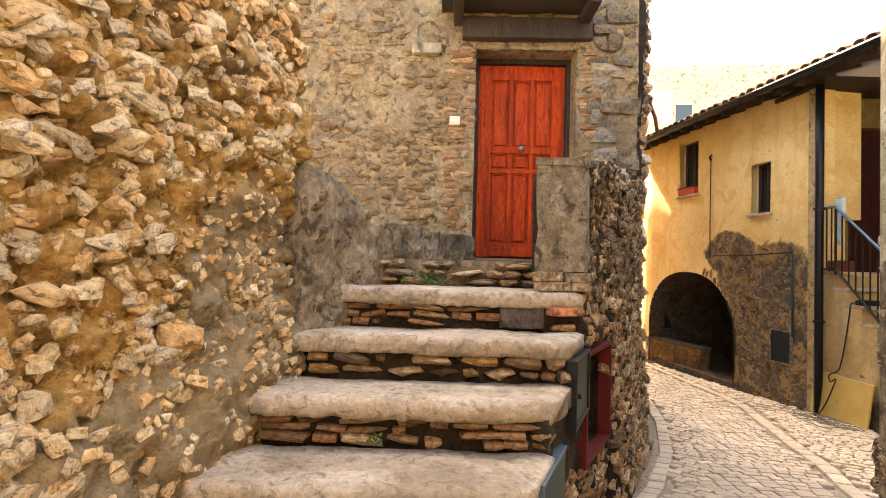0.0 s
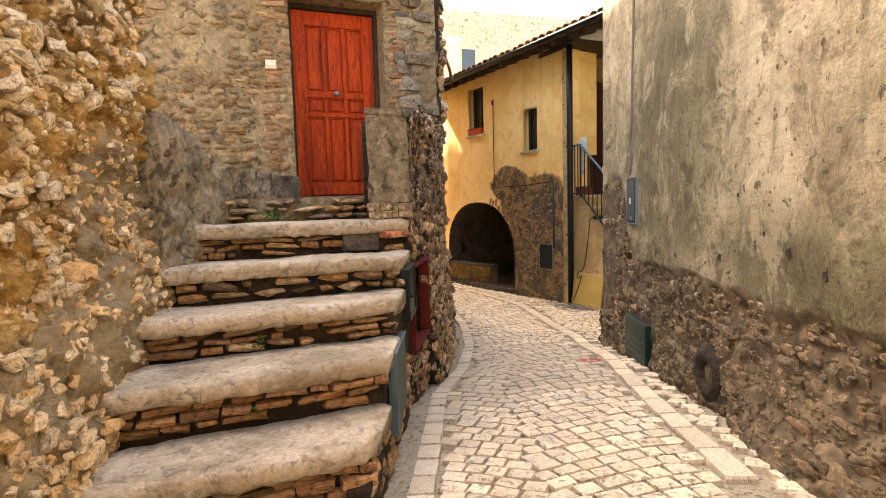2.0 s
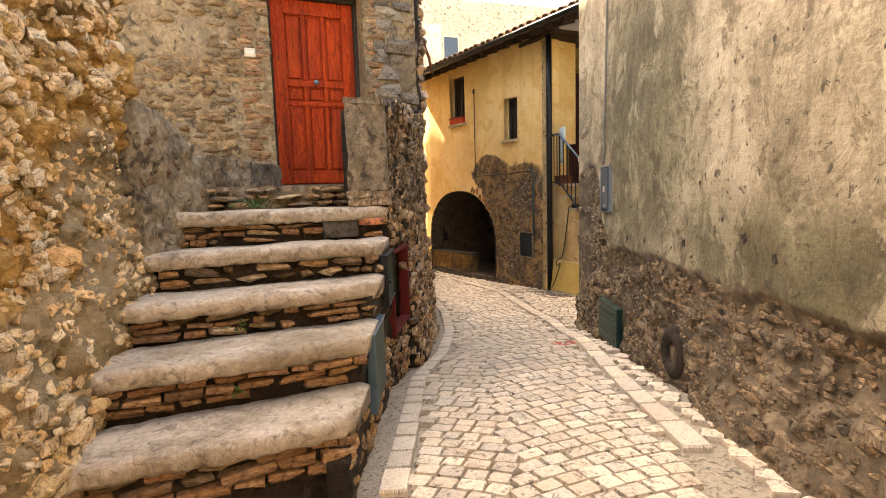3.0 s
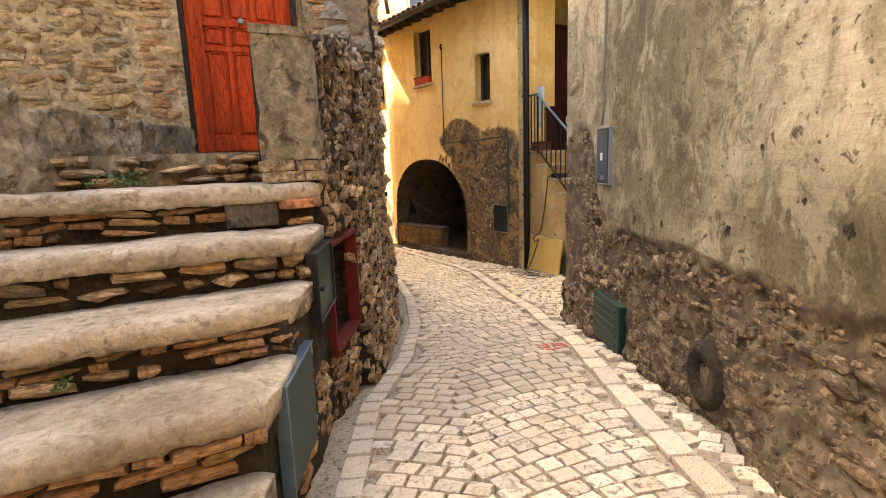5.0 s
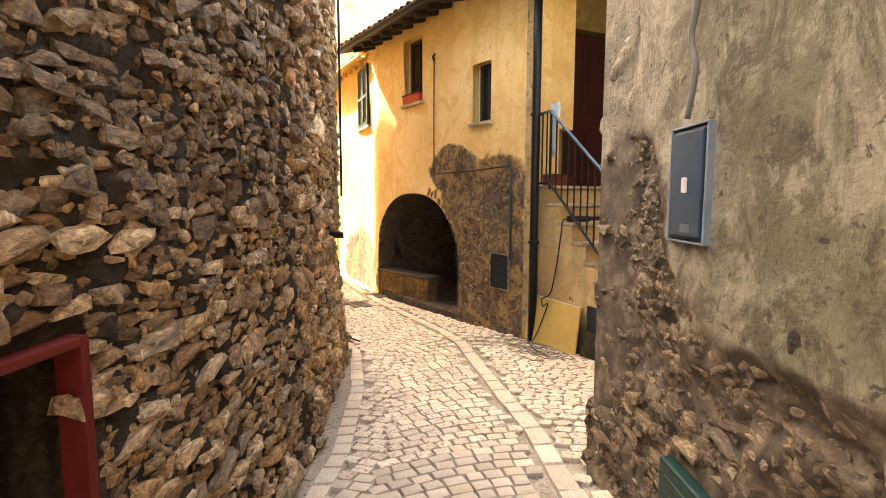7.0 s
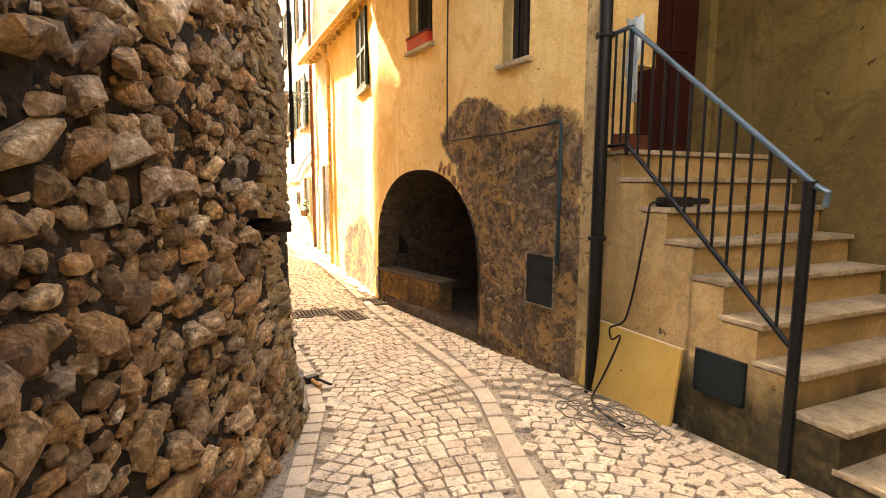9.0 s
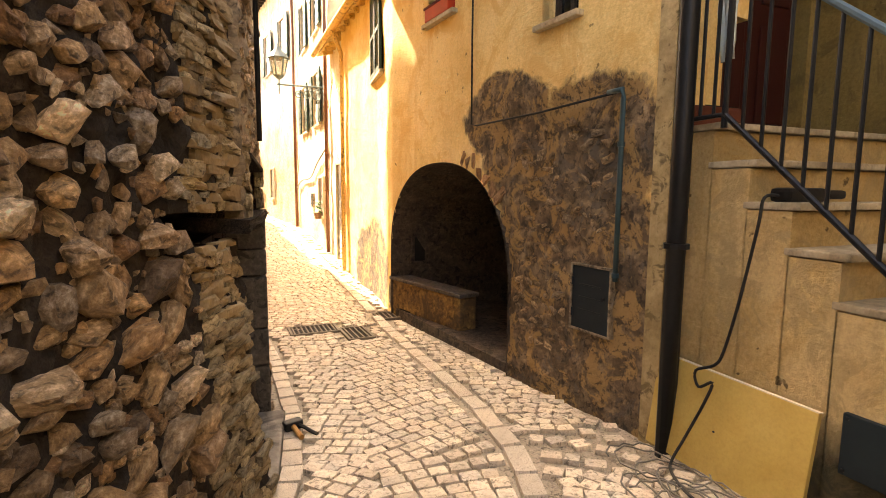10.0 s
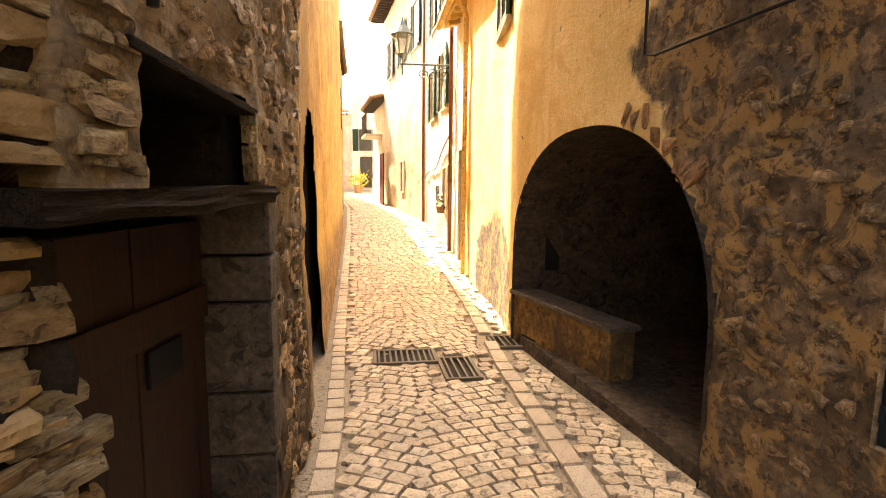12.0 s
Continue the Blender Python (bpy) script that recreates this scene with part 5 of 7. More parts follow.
build_pillar()


# ---- openings in the lane-side wall ----
def build_niche_things():
    s0, s1 = N_S
    f = empty("niche_frame", STREET.matrix((s0 + s1) / 2, 0.02, NZ[0]), label="faded red metal frame round a dark niche", category="frame")
    w, h = s1 - s0, NZ[1] - NZ[0]
    for a, b, c, d in ((-w / 2 - 0.015, -w / 2 + 0.012, -0.015, h + 0.015), (w / 2 - 0.012, w / 2 + 0.015, -0.015, h + 0.015), (-w / 2 + 0.012, w / 2 - 0.012, h - 0.012, h + 0.015), (-w / 2 + 0.012, w / 2 - 0.012, -0.015, 0.012)):
        part("bar", block(a, b, -0.07, 0.012, c, d, 0.006), RED_PAINT, f)
    sh = empty("niche_back", STREET.matrix((s0 + s1) / 2, -0.3, NZ[0]), label="near-black sheet for the shade inside the niche", category="niche", kind="structure")
    # Sheet coloured near-black for the niche's inner shade
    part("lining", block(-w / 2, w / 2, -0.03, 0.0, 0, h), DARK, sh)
    pipe = pipe_thing("meter_pipe", [STREET.point(s0 + 0.12, -0.2, NZ[0] + 0.02), STREET.point(s0 + 0.14, -0.2, NZ[0] + 0.22), STREET.point(s0 + 0.25, -0.18, NZ[0] + 0.28), STREET.point(s0 + 0.4, -0.2, NZ[0] + 0.2), STREET.point(s0 + 0.42, -0.2, NZ[0] + 0.02)], 0.018, COPPER, "rusty water pipe inside the niche")
    base = STREET.at[1]
    g = empty("metal_door", STREET.matrix(base + 1.43, 0.03, 0.775), label="dark green metal door of a meter niche", category="metal door")
    part("leaf", block(-0.21, 0.21, -0.04, 0.0, 0.01, 0.31, 0.006), GREEN_PAINT, g)
    for a, b, c, d in ((-0.22, -0.20, 0.0, 0.33), (0.20, 0.22, 0.0, 0.33), (-0.2, 0.2, 0.31, 0.33), (-0.2, 0.2, 0.0, 0.015)):
        part("frame", block(a, b, -0.04, 0.012, c, d, 0.004), BLACK_IRON, g)
    part("lock", rod((-0.13, -0.005, 0.15), (-0.13, 0.02, 0.15), 0.014, 10), BLACK_IRON, g)
    q = empty("metal_cover", STREET.matrix(base + 0.84, 0.0, 0.36), label="low dark green metal cover with worn rim", category="metal cover")
    part("plate", block(-0.22, 0.22, -0.04, 0.02, -0.02, 0.40, 0.006), GREEN_PAINT, q)
    part("rim", block(-0.23, 0.23, -0.02, 0.026, 0.39, 0.402, 0.003), BLUE_STEEL, q, "pale worn edge")
    part("rim", block(-0.232, -0.22, -0.02, 0.026, -0.03, 0.39, 0.003), BLUE_STEEL, q, "pale worn edge")


build_niche_things()


# ---- the dark doorway ----
def build_doorway():
    d = empty("door_3", NEXT.matrix(0.55, -0.24, -0.42), label="dark brown plank door deep in the rubble wall", category="door", kind="structure")
    for k in range(6):
        part("plank", block(-0.52 + 0.17 * k, -0.354 + 0.17 * k, -0.02, 0.015 + 0.004 * (k % 2), 0, 1.36, 0.004), DARK_WOOD_RED, d)
    part("ledge", block(-0.4, 0.4, 0.018, 0.04, 1.0, 1.12, 0.005), DARK_WOOD_RED, d)
    part("latch_plate", block(0.02, 0.22, 0.02, 0.035, 0.86, 0.98, 0.004), BLACK_IRON, d)
    # Near-black sheet painted as the shade in the gap over the beam
    part("transom", block(-0.42, 0.42, -0.2, -0.18, 1.48, 1.86), DARK, d, "near-black sheet for the shade above the beam")
    head = empty("head_timber", NEXT.matrix(0.54, -0.02, UPPER2[2] - 0.03), label="thin sloping timber over the dark gap", category="beam")
    bm = block(-0.36, 0.36, -0.2, 0.05, 0, 0.026, 0.005)
    bmesh.ops.transform(bm, matrix=pose(0, 0, 0, 0, 4, 0), verts=bm.verts)
    part("timber", bm, BEAM_WOOD, head)
    jamb = empty("door_jamb", NEXT.matrix(DOOR2[1], 0, -0.36), label="dressed grey jamb stones of the old doorway, darkened for shade", category="jamb", kind="structure")
    # Jamb takes the dark seat colour in place of doorway shade
    for k, (z0, z1) in enumerate(((0.0, 0.36), (0.37, 0.62), (0.63, 0.98), (0.99, 1.16), (1.17, 1.40))):
        part("jamb_stone", block(-0.035, 0.10 + 0.04 * (k % 2), -0.25, 0.045, z0, z1, 0.014), DARK_SEAT, jamb)
    b = empty("lintel_beam", NEXT.matrix(0.32, -0.05, 1.0), label="cracked weathered timber lintel over the doorway", category="beam")
    bm = block(-0.42, 0.74, -0.2, 0.09, 0, 0.062)
    bmesh.ops.subdivide_edges(bm, edges=[e for e in bm.edges if abs(e.verts[0].co.x - e.verts[1].co.x) > 0.5], cuts=24)
    bmesh.ops.subdivide_edges(bm, edges=[e for e in bm.edges if abs(e.verts[0].co.z - e.verts[1].co.z) > 0.05], cuts=4)
    for v in bm.verts:
        v.co += Vector((0, 0.02 * noise.noise(Vector((v.co.x * 2, v.co.z * 60, 0))), 0.018 * noise.noise(Vector((v.co.x * 3, v.co.y * 8, 2)))))
    part("timber", bm, BEAM_WOOD, b)
    t = tagged(part("door_sill", block(-0.45, 0.45, -0.3, 0.12, -0.04, 0.04, 0.015), DARK_STONE), "worn grey stone doorsill at the lane", "doorsill", kind="structure")
    t.matrix_world = NEXT.matrix(0.5, 0, -0.34)
    a = empty("door_4", NEXT.matrix((ARCH2[0] + ARCH2[1]) / 2, -0.3, -0.42), label="dark brown door in the arched opening", category="door", kind="structure")
    for k in range(4):
        part("plank", block(-0.36 + 0.18 * k, -0.183 + 0.18 * k, -0.02, 0.02, 0, 2.4, 0.004), DARK_WOOD, a)


DARK_WOOD_RED = mottled("dark_red_brown_wood", (0.014, 0.006, 0.004), (0.032, 0.012, 0.007), (0.055, 0.022, 0.012), 3, 26, 0.6, 0.5, 0.006, stretch=(6, 6, 0.7))
build_doorway()


# ---- the lane further on ----
# Cream and stone tones raised to imitate sun on fronts it misses
PALE = layered_plaster("cream_plaster_lifted_for_sun", ((0.68, 0.58, 0.43), (0.82, 0.74, 0.6), (0.87, 0.81, 0.7)), ((0.45, 0.37, 0.26), (0.58, 0.49, 0.36), (0.68, 0.6, 0.46)), below(0.6, 0.3, 1.4), (0.44, 0.34, 0.22), 0.9)
PALE_STONE = layered_plaster("pale_stone_lifted_for_sun", ((0.58, 0.47, 0.33), (0.74, 0.64, 0.49), (0.82, 0.74, 0.6)), ((0.46, 0.36, 0.24), (0.6, 0.49, 0.34), (0.72, 0.62, 0.46)), below(3.0, 1.0, 4.0), (0.4, 0.3, 0.19), 1.6)
PINK = layered_plaster("dusty_pink_plaster", ((0.38, 0.28, 0.24), (0.5, 0.38, 0.33), (0.6, 0.48, 0.42)), None, None, (0.34, 0.26, 0.22), 0.8)


def opening(line, s, z, w, h, name, label, shutters=True, mat=GREEN_PAINT):
    top = empty(name, line.matrix(s, 0.0, z), label=label, category=name.split("_")[0], kind="structure")
    part("pane", block(-w / 2, w / 2, -0.02, 0.015, 0, h), GLASS, top)
    for a, b, c, d in ((-w / 2 - 0.06, -w / 2, -0.06, h + 0.06), (w / 2, w / 2 + 0.06, -0.06, h + 0.06), (-w / 2, w / 2, h, h + 0.06), (-w / 2, w / 2, -0.06, 0)):
        part("surround", block(a, b, -0.03, 0.05, c, d, 0.008), CREAM, top)
    if shutters:
        for sx in (-1, 1):
            leaf = part("shutter", block(*sorted((sx * (w / 2 + 0.03), sx * (w / 2 + 0.03 + w * 0.48))), 0.052, 0.085, -0.02, h + 0.02, 0.006), mat, top, "open dark green shutter")
            for k in range(7):
                a, b = sorted((sx * (w / 2 + 0.07), sx * (w / 2 + w * 0.46)))
                part("slat", block(a, b, 0.084, 0.094, 0.08 + (h - 0.16) * k / 6 - 0.02, 0.08 + (h - 0.16) * k / 6 + 0.02), mat, leaf)
    return top


def eave(line, s0, s1, z, label, over=0.5):
    top = empty("roof", line.matrix((s0 + s1) / 2, 0, z), label=label, category="roof", kind="structure")
    L = (s1 - s0) / 2
    bm = block(-L, L, -4.0, over, 0, 0.07)
    bmesh.ops.transform(bm, matrix=Matrix.Translation((0, over, 0)) @ Matrix.Rotation(radians(-18), 4, "X") @ Matrix.Translation((0, -over, 0)), verts=bm.verts)
    part("deck", bm, TERRACOTTA, top)
    for i in range(int(2 * L / 0.3)):
        part("rafter", block(-L + 0.3 * i, -L + 0.3 * i + 0.08, -0.05, over - 0.05, -0.09, -0.005, 0.004), DARK_WOOD, top)
    for i in range(int(2 * L / 0.2)):
        part("tile", rod((-L + 0.2 * i + 0.1, over + 0.04, 0.07), (-L + 0.2 * i + 0.1, over - 0.45, 0.21), 0.075, 8), TERRACOTTA, top)


def front(name, line, s0, s1, h, mat, label):
    sheet(name, line, s0, s1, -0.6, h, 0.12, lambda s, z: 0.03 * fbm(Vector((s, z, 140.0)) * 1.2, 4), mat, label=label, skirt=0.3)
    body(name + "_core", line, [(s0 + 0.05, s1 - 0.05, -0.6, h - 0.05, -3.0, -0.12)], mat)


def far_ground(line, s):
    return ground_z(*line.place(s)[0])


def build_far():
    R = FAR_RIGHT
    front("wall_far_1", R, 0.0, 2.1, 4.3, PALE, "sunlit cream end of the yellow house")
    o = opening(R, 0.75, far_ground(R, 0.7), 0.8, 2.05, "door_far", "grey wooden door in the cream house", False)
    front("wall_far_2", R, 2.1, 7.4, 7.6, PALE, "tall cream house with green shutters, colour lifted to look sunlit")
    for s, z in ((3.6, 2.9), (5.6, 2.9), (3.6, 5.2), (5.6, 5.2)):
        opening(R, s, z, 0.75, 1.25, "window_far", "window with open dark green shutters")
    opening(R, 3.2, 0.55, 0.6, 0.95, "window_low", "small ground floor window with flowers", False)
    f = empty("flower_pot", R.matrix(3.2, 0.12, 0.48), label="terracotta pot with pale flowers on window ledge", category="flower pot")
    part("pot", rod((0, 0, 0), (0, 0, 0.16), 0.08, 12, r2=0.11), TERRACOTTA, f)
    rng = random.Random(8)
    for k in range(26):
        bm = bmesh.new()
        bmesh.ops.create_icosphere(bm, subdivisions=1, radius=rng.uniform(0.02, 0.04), matrix=Matrix.Translation((rng.uniform(-0.16, 0.16), rng.uniform(-0.08, 0.1), rng.uniform(0.14, 0.42))))
        part("blossom" if k % 3 == 0 else "leaf", bm, WHITE if k % 3 == 0 else LEAF, f)
    meter_cover(R.matrix(4.5, 0.02, 0.75), 0.3, 0.35, "small dark meter cabinet in the cream wall")
    pipe_thing("downpipe", [R.point(2.1, 0.1, 7.4), R.point(2.1, 0.08, 3.0), R.point(2.1, 0.08, far_ground(R, 2.1))], 0.045, COPPER, "brown copper downpipe on the cream house", clips=(R.point(2.1, 0.08, 1.2), R.point(2.1, 0.08, 3.1)))
    pipe_thing("downpipe", [R.point(7.4, 0.1, 7.4), R.point(7.4, 0.08, 3.0), R.point(7.4, 0.08, far_ground(R, 7.4))], 0.05, COPPER, "brown copper downpipe between two houses")
    pts = [R.point(2.2, 0.06, 2.2), R.point(3.5, 0.06, 1.9), R.point(4.6, 0.06, 1.55), R.point(6.2, 0.06, 1.5), R.point(7.3, 0.06, 1.3)]
    pipe_thing("wall_cable", smooth_path(pts), 0.02, CABLE, "sagging cable along the cream house front", "cable")
    front("wall_far_3", R, 7.4, 15.4, 8.4, PALE_STONE, "pale stone house front, colour lifted to look sunlit")
    eave(R, 7.5, 15.9, 8.4, "dark deep eave of the stone house", 0.6)
    front("wall_far_8", R, 15.4, 19.8, 5.0, PALE, "low cream house further up the lane")
    eave(R, 15.5, 19.8, 5.0, "dark tiled eave of the low house", 0.6)
    for s, z in ((8.9, 5.6), (11.2, 5.6), (13.6, 5.6)):
        opening(R, s, z, 0.8, 1.4, "window_far", "window with open dark green shutters")
    opening(R, 11.0, 0.9, 0.6, 1.1, "window_low", "narrow dark ground floor window", False)
    d = empty("door_far", R.matrix(14.3, 0.3, far_ground(R, 14.3)), label="open red-brown wooden door leaf in the lane", category="door", kind="structure")
    part("leaf", block(-0.45, 0.45, -0.03, 0.03, 0, 2.2, 0.01), RED_PAINT, d)
    b = empty("balcony", R.matrix(17.0, 0, 3.4), label="small balcony with timber railing", category="balcony")
    part("slab", block(-0.9, 0.9, 0, 0.8, 0, 0.12, 0.01), CREAM, b)
    for k in range(9):
        part("baluster", block(-0.88 + 0.215 * k, -0.84 + 0.215 * k, 0.74, 0.78, 0.12, 1.0), DARK_WOOD, b)
    part("handrail", block(-0.9, 0.9, 0.72, 0.8, 1.0, 1.06), DARK_WOOD, b)
    L = FAR_LEFT
    front("wall_far_4", L, 0.0, 6.6, 5.4, YELLOW_LEFT, "ochre house front further down the lane")
    eave(L, 0.3, 6.6, 5.4, "tiled eave of the ochre house", 0.15)
    opening(L, 3.4, far_ground(L, 3.4), 0.9, 2.2, "door_far", "dark arched doorway in the ochre house", False)
    opening(L, 2.0, 2.9, 0.7, 1.2, "window_far", "window with open dark green shutters")
    front("wall_far_5", L, 6.6, 22.0, 7.0, PALE, "pale house front at the lane's bend")
    E = Line([(-3.0, 44.0), (4.5, 43.0)])
    front("wall_far_6", E, 0.0, 3.3, 6.2, PINK, "dusty pink house closing the lane")
    front("wall_far_7", E, 3.3, 7.5, 7.6, PALE, "cream house closing the lane")
    eave(E, 0.0, 3.3, 6.2, "tiled eave of the pink house", 0.6)
    for s, z, w, h in ((1.2, 3.4, 0.8, 1.4), (4.3, 3.6, 0.9, 1.5), (5.9, 3.6, 0.9, 1.5)):
        opening(E, s, z, w, h, "window_far", "window with open dark green shutters")
    opening(E, 4.4, 1.0, 1.0, 2.2, "door_far", "dark doorway of the cream house", False)
    # pale tower house behind the yellow one
    T = Line([(10.5, 29.0), (30.0, 27.0)])
    front("wall_castle", T, 0.0, T.length, 13.2, GRIT, "pale stone rear of a large building above the roofs")
    for s, z in ((3.0, 9.5), (6.0, 9.5)):
        opening(T, s, z, 0.9, 1.4, "window_far", "small window high in the pale wall", False)
    # shrub at the bend
    p = empty("potted_shrub", Matrix.Translation((1.1, 38.5, ground_z(1.1, 38.5))), label="yellow flowering shrub in a large pot", category="plant")
    part("pot", rod((0, 0, 0), (0, 0, 0.5), 0.22, 14, r2=0.32), TERRACOTTA, p)
    verts, faces = [], []
    for k in range(260):
        c = Vector((rng.gauss(0, 0.34), rng.gauss(0, 0.3), 0.85 + rng.gauss(0, 0.22)))
        u, w = Vector((rng.uniform(-1, 1), rng.uniform(-1, 1), rng.uniform(-1, 1))).normalized() * 0.09, Vector((rng.uniform(-1, 1), rng.uniform(-1, 1), rng.uniform(-1, 1))).normalized() * 0.05
        i = len(verts)
        verts += [c - u, c + w, c + u, c - w]
        faces.append((i, i + 1, i + 2, i + 3))
    mesh_ob("foliage", verts, faces, plain("yellow_leaf", (0.55, 0.38, 0.04), 0.7), p)


build_far()


def build_street_lamp():
    w = Vector((4.45, 17.2, 3.62))
    c = Vector((3.5, 17.2, 4.06))
    top = empty("street_lamp", Matrix.Translation(w), label="old iron bracket street lamp with glazed lantern", category="street lamp")
    inv = top.matrix_world.inverted()

    def add(name, bm, mat, parent=None, label=""):
        bmesh.ops.transform(bm, matrix=inv, verts=bm.verts)
        return part(name, bm, mat, parent or top, label)
    iron = plain("lamp_iron", (0.13, 0.17, 0.17), 0.5, 0.3)
    add("wall_plate", block(4.50, 4.54, 17.1, 17.3, 3.3, 3.8, 0.01), iron)
    add("arm", rod((4.52, 17.2, 3.62), (3.45, 17.2, 3.62), 0.022, 8), iron)
    for k, (x, r, d) in enumerate(((4.36, 0.16, 1), (4.12, 0.13, -1), (3.93, 0.10, 1))):
        pts = [(x + r * (1 - i / 34) * math.cos(d * i * 0.36), 17.2, 3.42 + r * (1 - i / 34) * math.sin(i * 0.36)) for i in range(28)]
        add("scroll", tube(pts, 0.013, 6), iron)
    add("drop", rod((3.5, 17.2, 3.4), (3.5, 17.2, 3.78), 0.016, 8), iron)
    lan = add("lantern_base", rod((3.5, 17.2, 3.74), (3.5, 17.2, 3.82), 0.05, 8, r2=0.12), iron)
    for k in range(6):
        a = math.pi / 3 * k
        b = math.pi / 3 * (k + 1)
        add("glazing_bar", rod((3.5 + 0.12 * math.cos(a), 17.2 + 0.12 * math.sin(a), 3.82), (3.5 + 0.205 * math.cos(a), 17.2 + 0.205 * math.sin(a), 4.2), 0.011, 6), iron)
        bm = bmesh.new()
        q = [(3.5 + r * math.cos(t), 17.2 + r * math.sin(t), z) for r, z, t in ((0.115, 3.82, a), (0.2, 4.2, a), (0.2, 4.2, b), (0.115, 3.82, b))]
        vs = [bm.verts.new(v) for v in q] + [bm.verts.new((3.5 + (x - 3.5) * 0.96, 17.2 + (y - 17.2) * 0.96, z)) for x, y, z in q]
        for f in ((0, 1, 2, 3), (7, 6, 5, 4), (0, 4, 5, 1), (1, 5, 6, 2), (2, 6, 7, 3), (3, 7, 4, 0)):
            bm.faces.new([vs[i] for i in f])
        pane = add("pane", bm, LAMP_GLASS)
    add("hood", rod((3.5, 17.2, 4.2), (3.5, 17.2, 4.36), 0.25, 12, r2=0.12), iron)
    add("crown", rod((3.5, 17.2, 4.36), (3.5, 17.2, 4.46), 0.10, 12, r2=0.05), iron)
    add("finial", rod((3.5, 17.2, 4.46), (3.5, 17.2, 4.56), 0.025, 8, r2=0.008), iron)


def lamp_glass():
    m, nt, b = material("lantern_glass", 0.1)
    b.inputs["Base Color"].default_value = (0.8, 0.78, 0.7, 1)
    b.inputs["Transmission Weight"].default_value = 0.9
    return m


LAMP_GLASS = lamp_glass()
build_street_lamp()
pipe_thing("overhead_wire", smooth_path([(1.9, 12.0, 6.4), (3.0, 13.2, 5.6), (4.4, 15.2, 5.4)]), 0.012, CABLE, "thin dark wire across the lane", "wire")
pipe_thing("roof_wire", smooth_path([(1.85, 4.9, 3.3), (3.2, 8.0, 4.3), (4.9, 12.0, 5.2)]), 0.006, CABLE, "thin wire from house to house", "wire")
pipe_thing("gutter_spout", [(1.88, 4.95, 3.28), (2.0, 5.0, 3.22), (2.09, 5.05, 3.06), (2.12, 5.06, 2.9)], 0.018, COPPER, "rusty bent pipe at the house corner")
pipe_thing("thin_pipe", [NEXT.point(0.19, 0.07, 4.9), NEXT.point(0.19, 0.07, 3.0), NEXT.point(0.2, 0.07, 1.44)], 0.013, BLACK_IRON, "thin dark pipe on the rubble house corner")


# ---- lane surface ----
LEFT_EDGE = [(-4, -1.9), (0.9, -1.2), (0.96, 0.03), (2.82, 0.88), (3.78, 1.50), (4.8, 2.04), (6.0, 2.5), (7.26, 2.84), (8.1, 2.91), (9.3, 2.86), (11.2, 2.69), (14.5, 2.43), (20.3, 1.98), (27.0, 1.38), (34, 0.3)]
KERB_R = [(-4, -0.6), (0.85, 1.60), (1.85, 2.08), (3.2, 2.80), (4.5, 3.38), (7.05, 4.18), (7.8, 4.28), (10, 4.26), (12.5, 4.28), (15, 4.2), (20, 4.05), (27, 3.0), (34, 1.9)]
RIGHT_EDGE = [(-4, -0.30), (1.34, 2.13), (3.86, 3.28), (3.95, 4.9), (5.0, 5.04), (6.7, 5.06), (8.8, 4.77), (10.9, 4.48), (12.2, 4.56), (14.6, 4.48), (22, 4.25), (27.5, 3.25), (34, 2.1)]
GRATES = [(3.43, 10.55, 0.56, 0.36, 0.0), (3.87, 10.22, 0.30, 0.56, 0.0), (4.42, 10.95, 0.30, 0.36, 0.0)]


def sett_mesh(seed, name="sett"):
    rng = random.Random(seed)
    prof = [(0.0, -0.045, 0.485), (1, -0.012, 0.485), (2, 0.0, 0.46)]
    corners = [Vector((x + rng.uniform(-0.05, 0.05), y + rng.uniform(-0.05, 0.05), 0)) for x, y in ((-1, -1), (1, -1), (1, 1), (-1, 1))]
    mids = []
    for a, b in zip(corners, corners[1:] + corners[:1]):
        mids += [a * 0.995, (a + b) / 2 * (1 + rng.uniform(0.0, 0.05))]
    verts, faces = [], []
    for _, z, k in prof:
        verts += [(c.x * k, c.y * k, z) for c in mids]
    n = len(mids)
    for r in range(2):
        for i in range(n):
            faces.append((r * n + i, r * n + (i + 1) % n, (r + 1) * n + (i + 1) % n, (r + 1) * n + i))
    verts.append((0, 0, 0.006))
    for i in range(n):
        faces.append((2 * n + i, 2 * n + (i + 1) % n, 3 * n))
    return verts, faces


SETTS = [sett_mesh(k) for k in range(10)]


class Heap:
    """Many small pieces in one mesh."""
    def __init__(self):
        self.v, self.f, self.n = [], [], 0

    def add(self, shape, m):
        v = np.array(shape[0]) @ np.array(m.to_3x3()).T + np.array(m.translation)
        self.v.append(v)
        self.f += [tuple(i + self.n for i in f) for f in shape[1]]
        self.n += len(v)

    def make(self, name, mat, parent, smooth=False):
        if not self.n:
            return None
        ob = mesh_ob(name, np.concatenate(self.v).tolist(), self.f, mat, parent, smooth)
        ob["kind"] = "stuff"
        return ob


def shape_data(shape, name, mat, smooth=False):
    me = bpy.data.meshes.new(name)
    me.from_pydata([tuple(v) for v in shape[0]], [], shape[1])
    me.materials.append(mat)
    if smooth:
        me.polygons.foreach_set("use_smooth", [True] * len(me.polygons))
    return me


def piece(name, me, parent, m):
    o = bpy.data.objects.new(name, me)
    scene.collection.objects.link(o)
    o.parent = parent
    o.matrix_local = m
    return o


def on_grate(x, y, pad=0.05):
    return any(abs(x - gx) < w / 2 + pad and abs(y - gy) < h / 2 + pad for gx, gy, w, h, _ in GRATES)


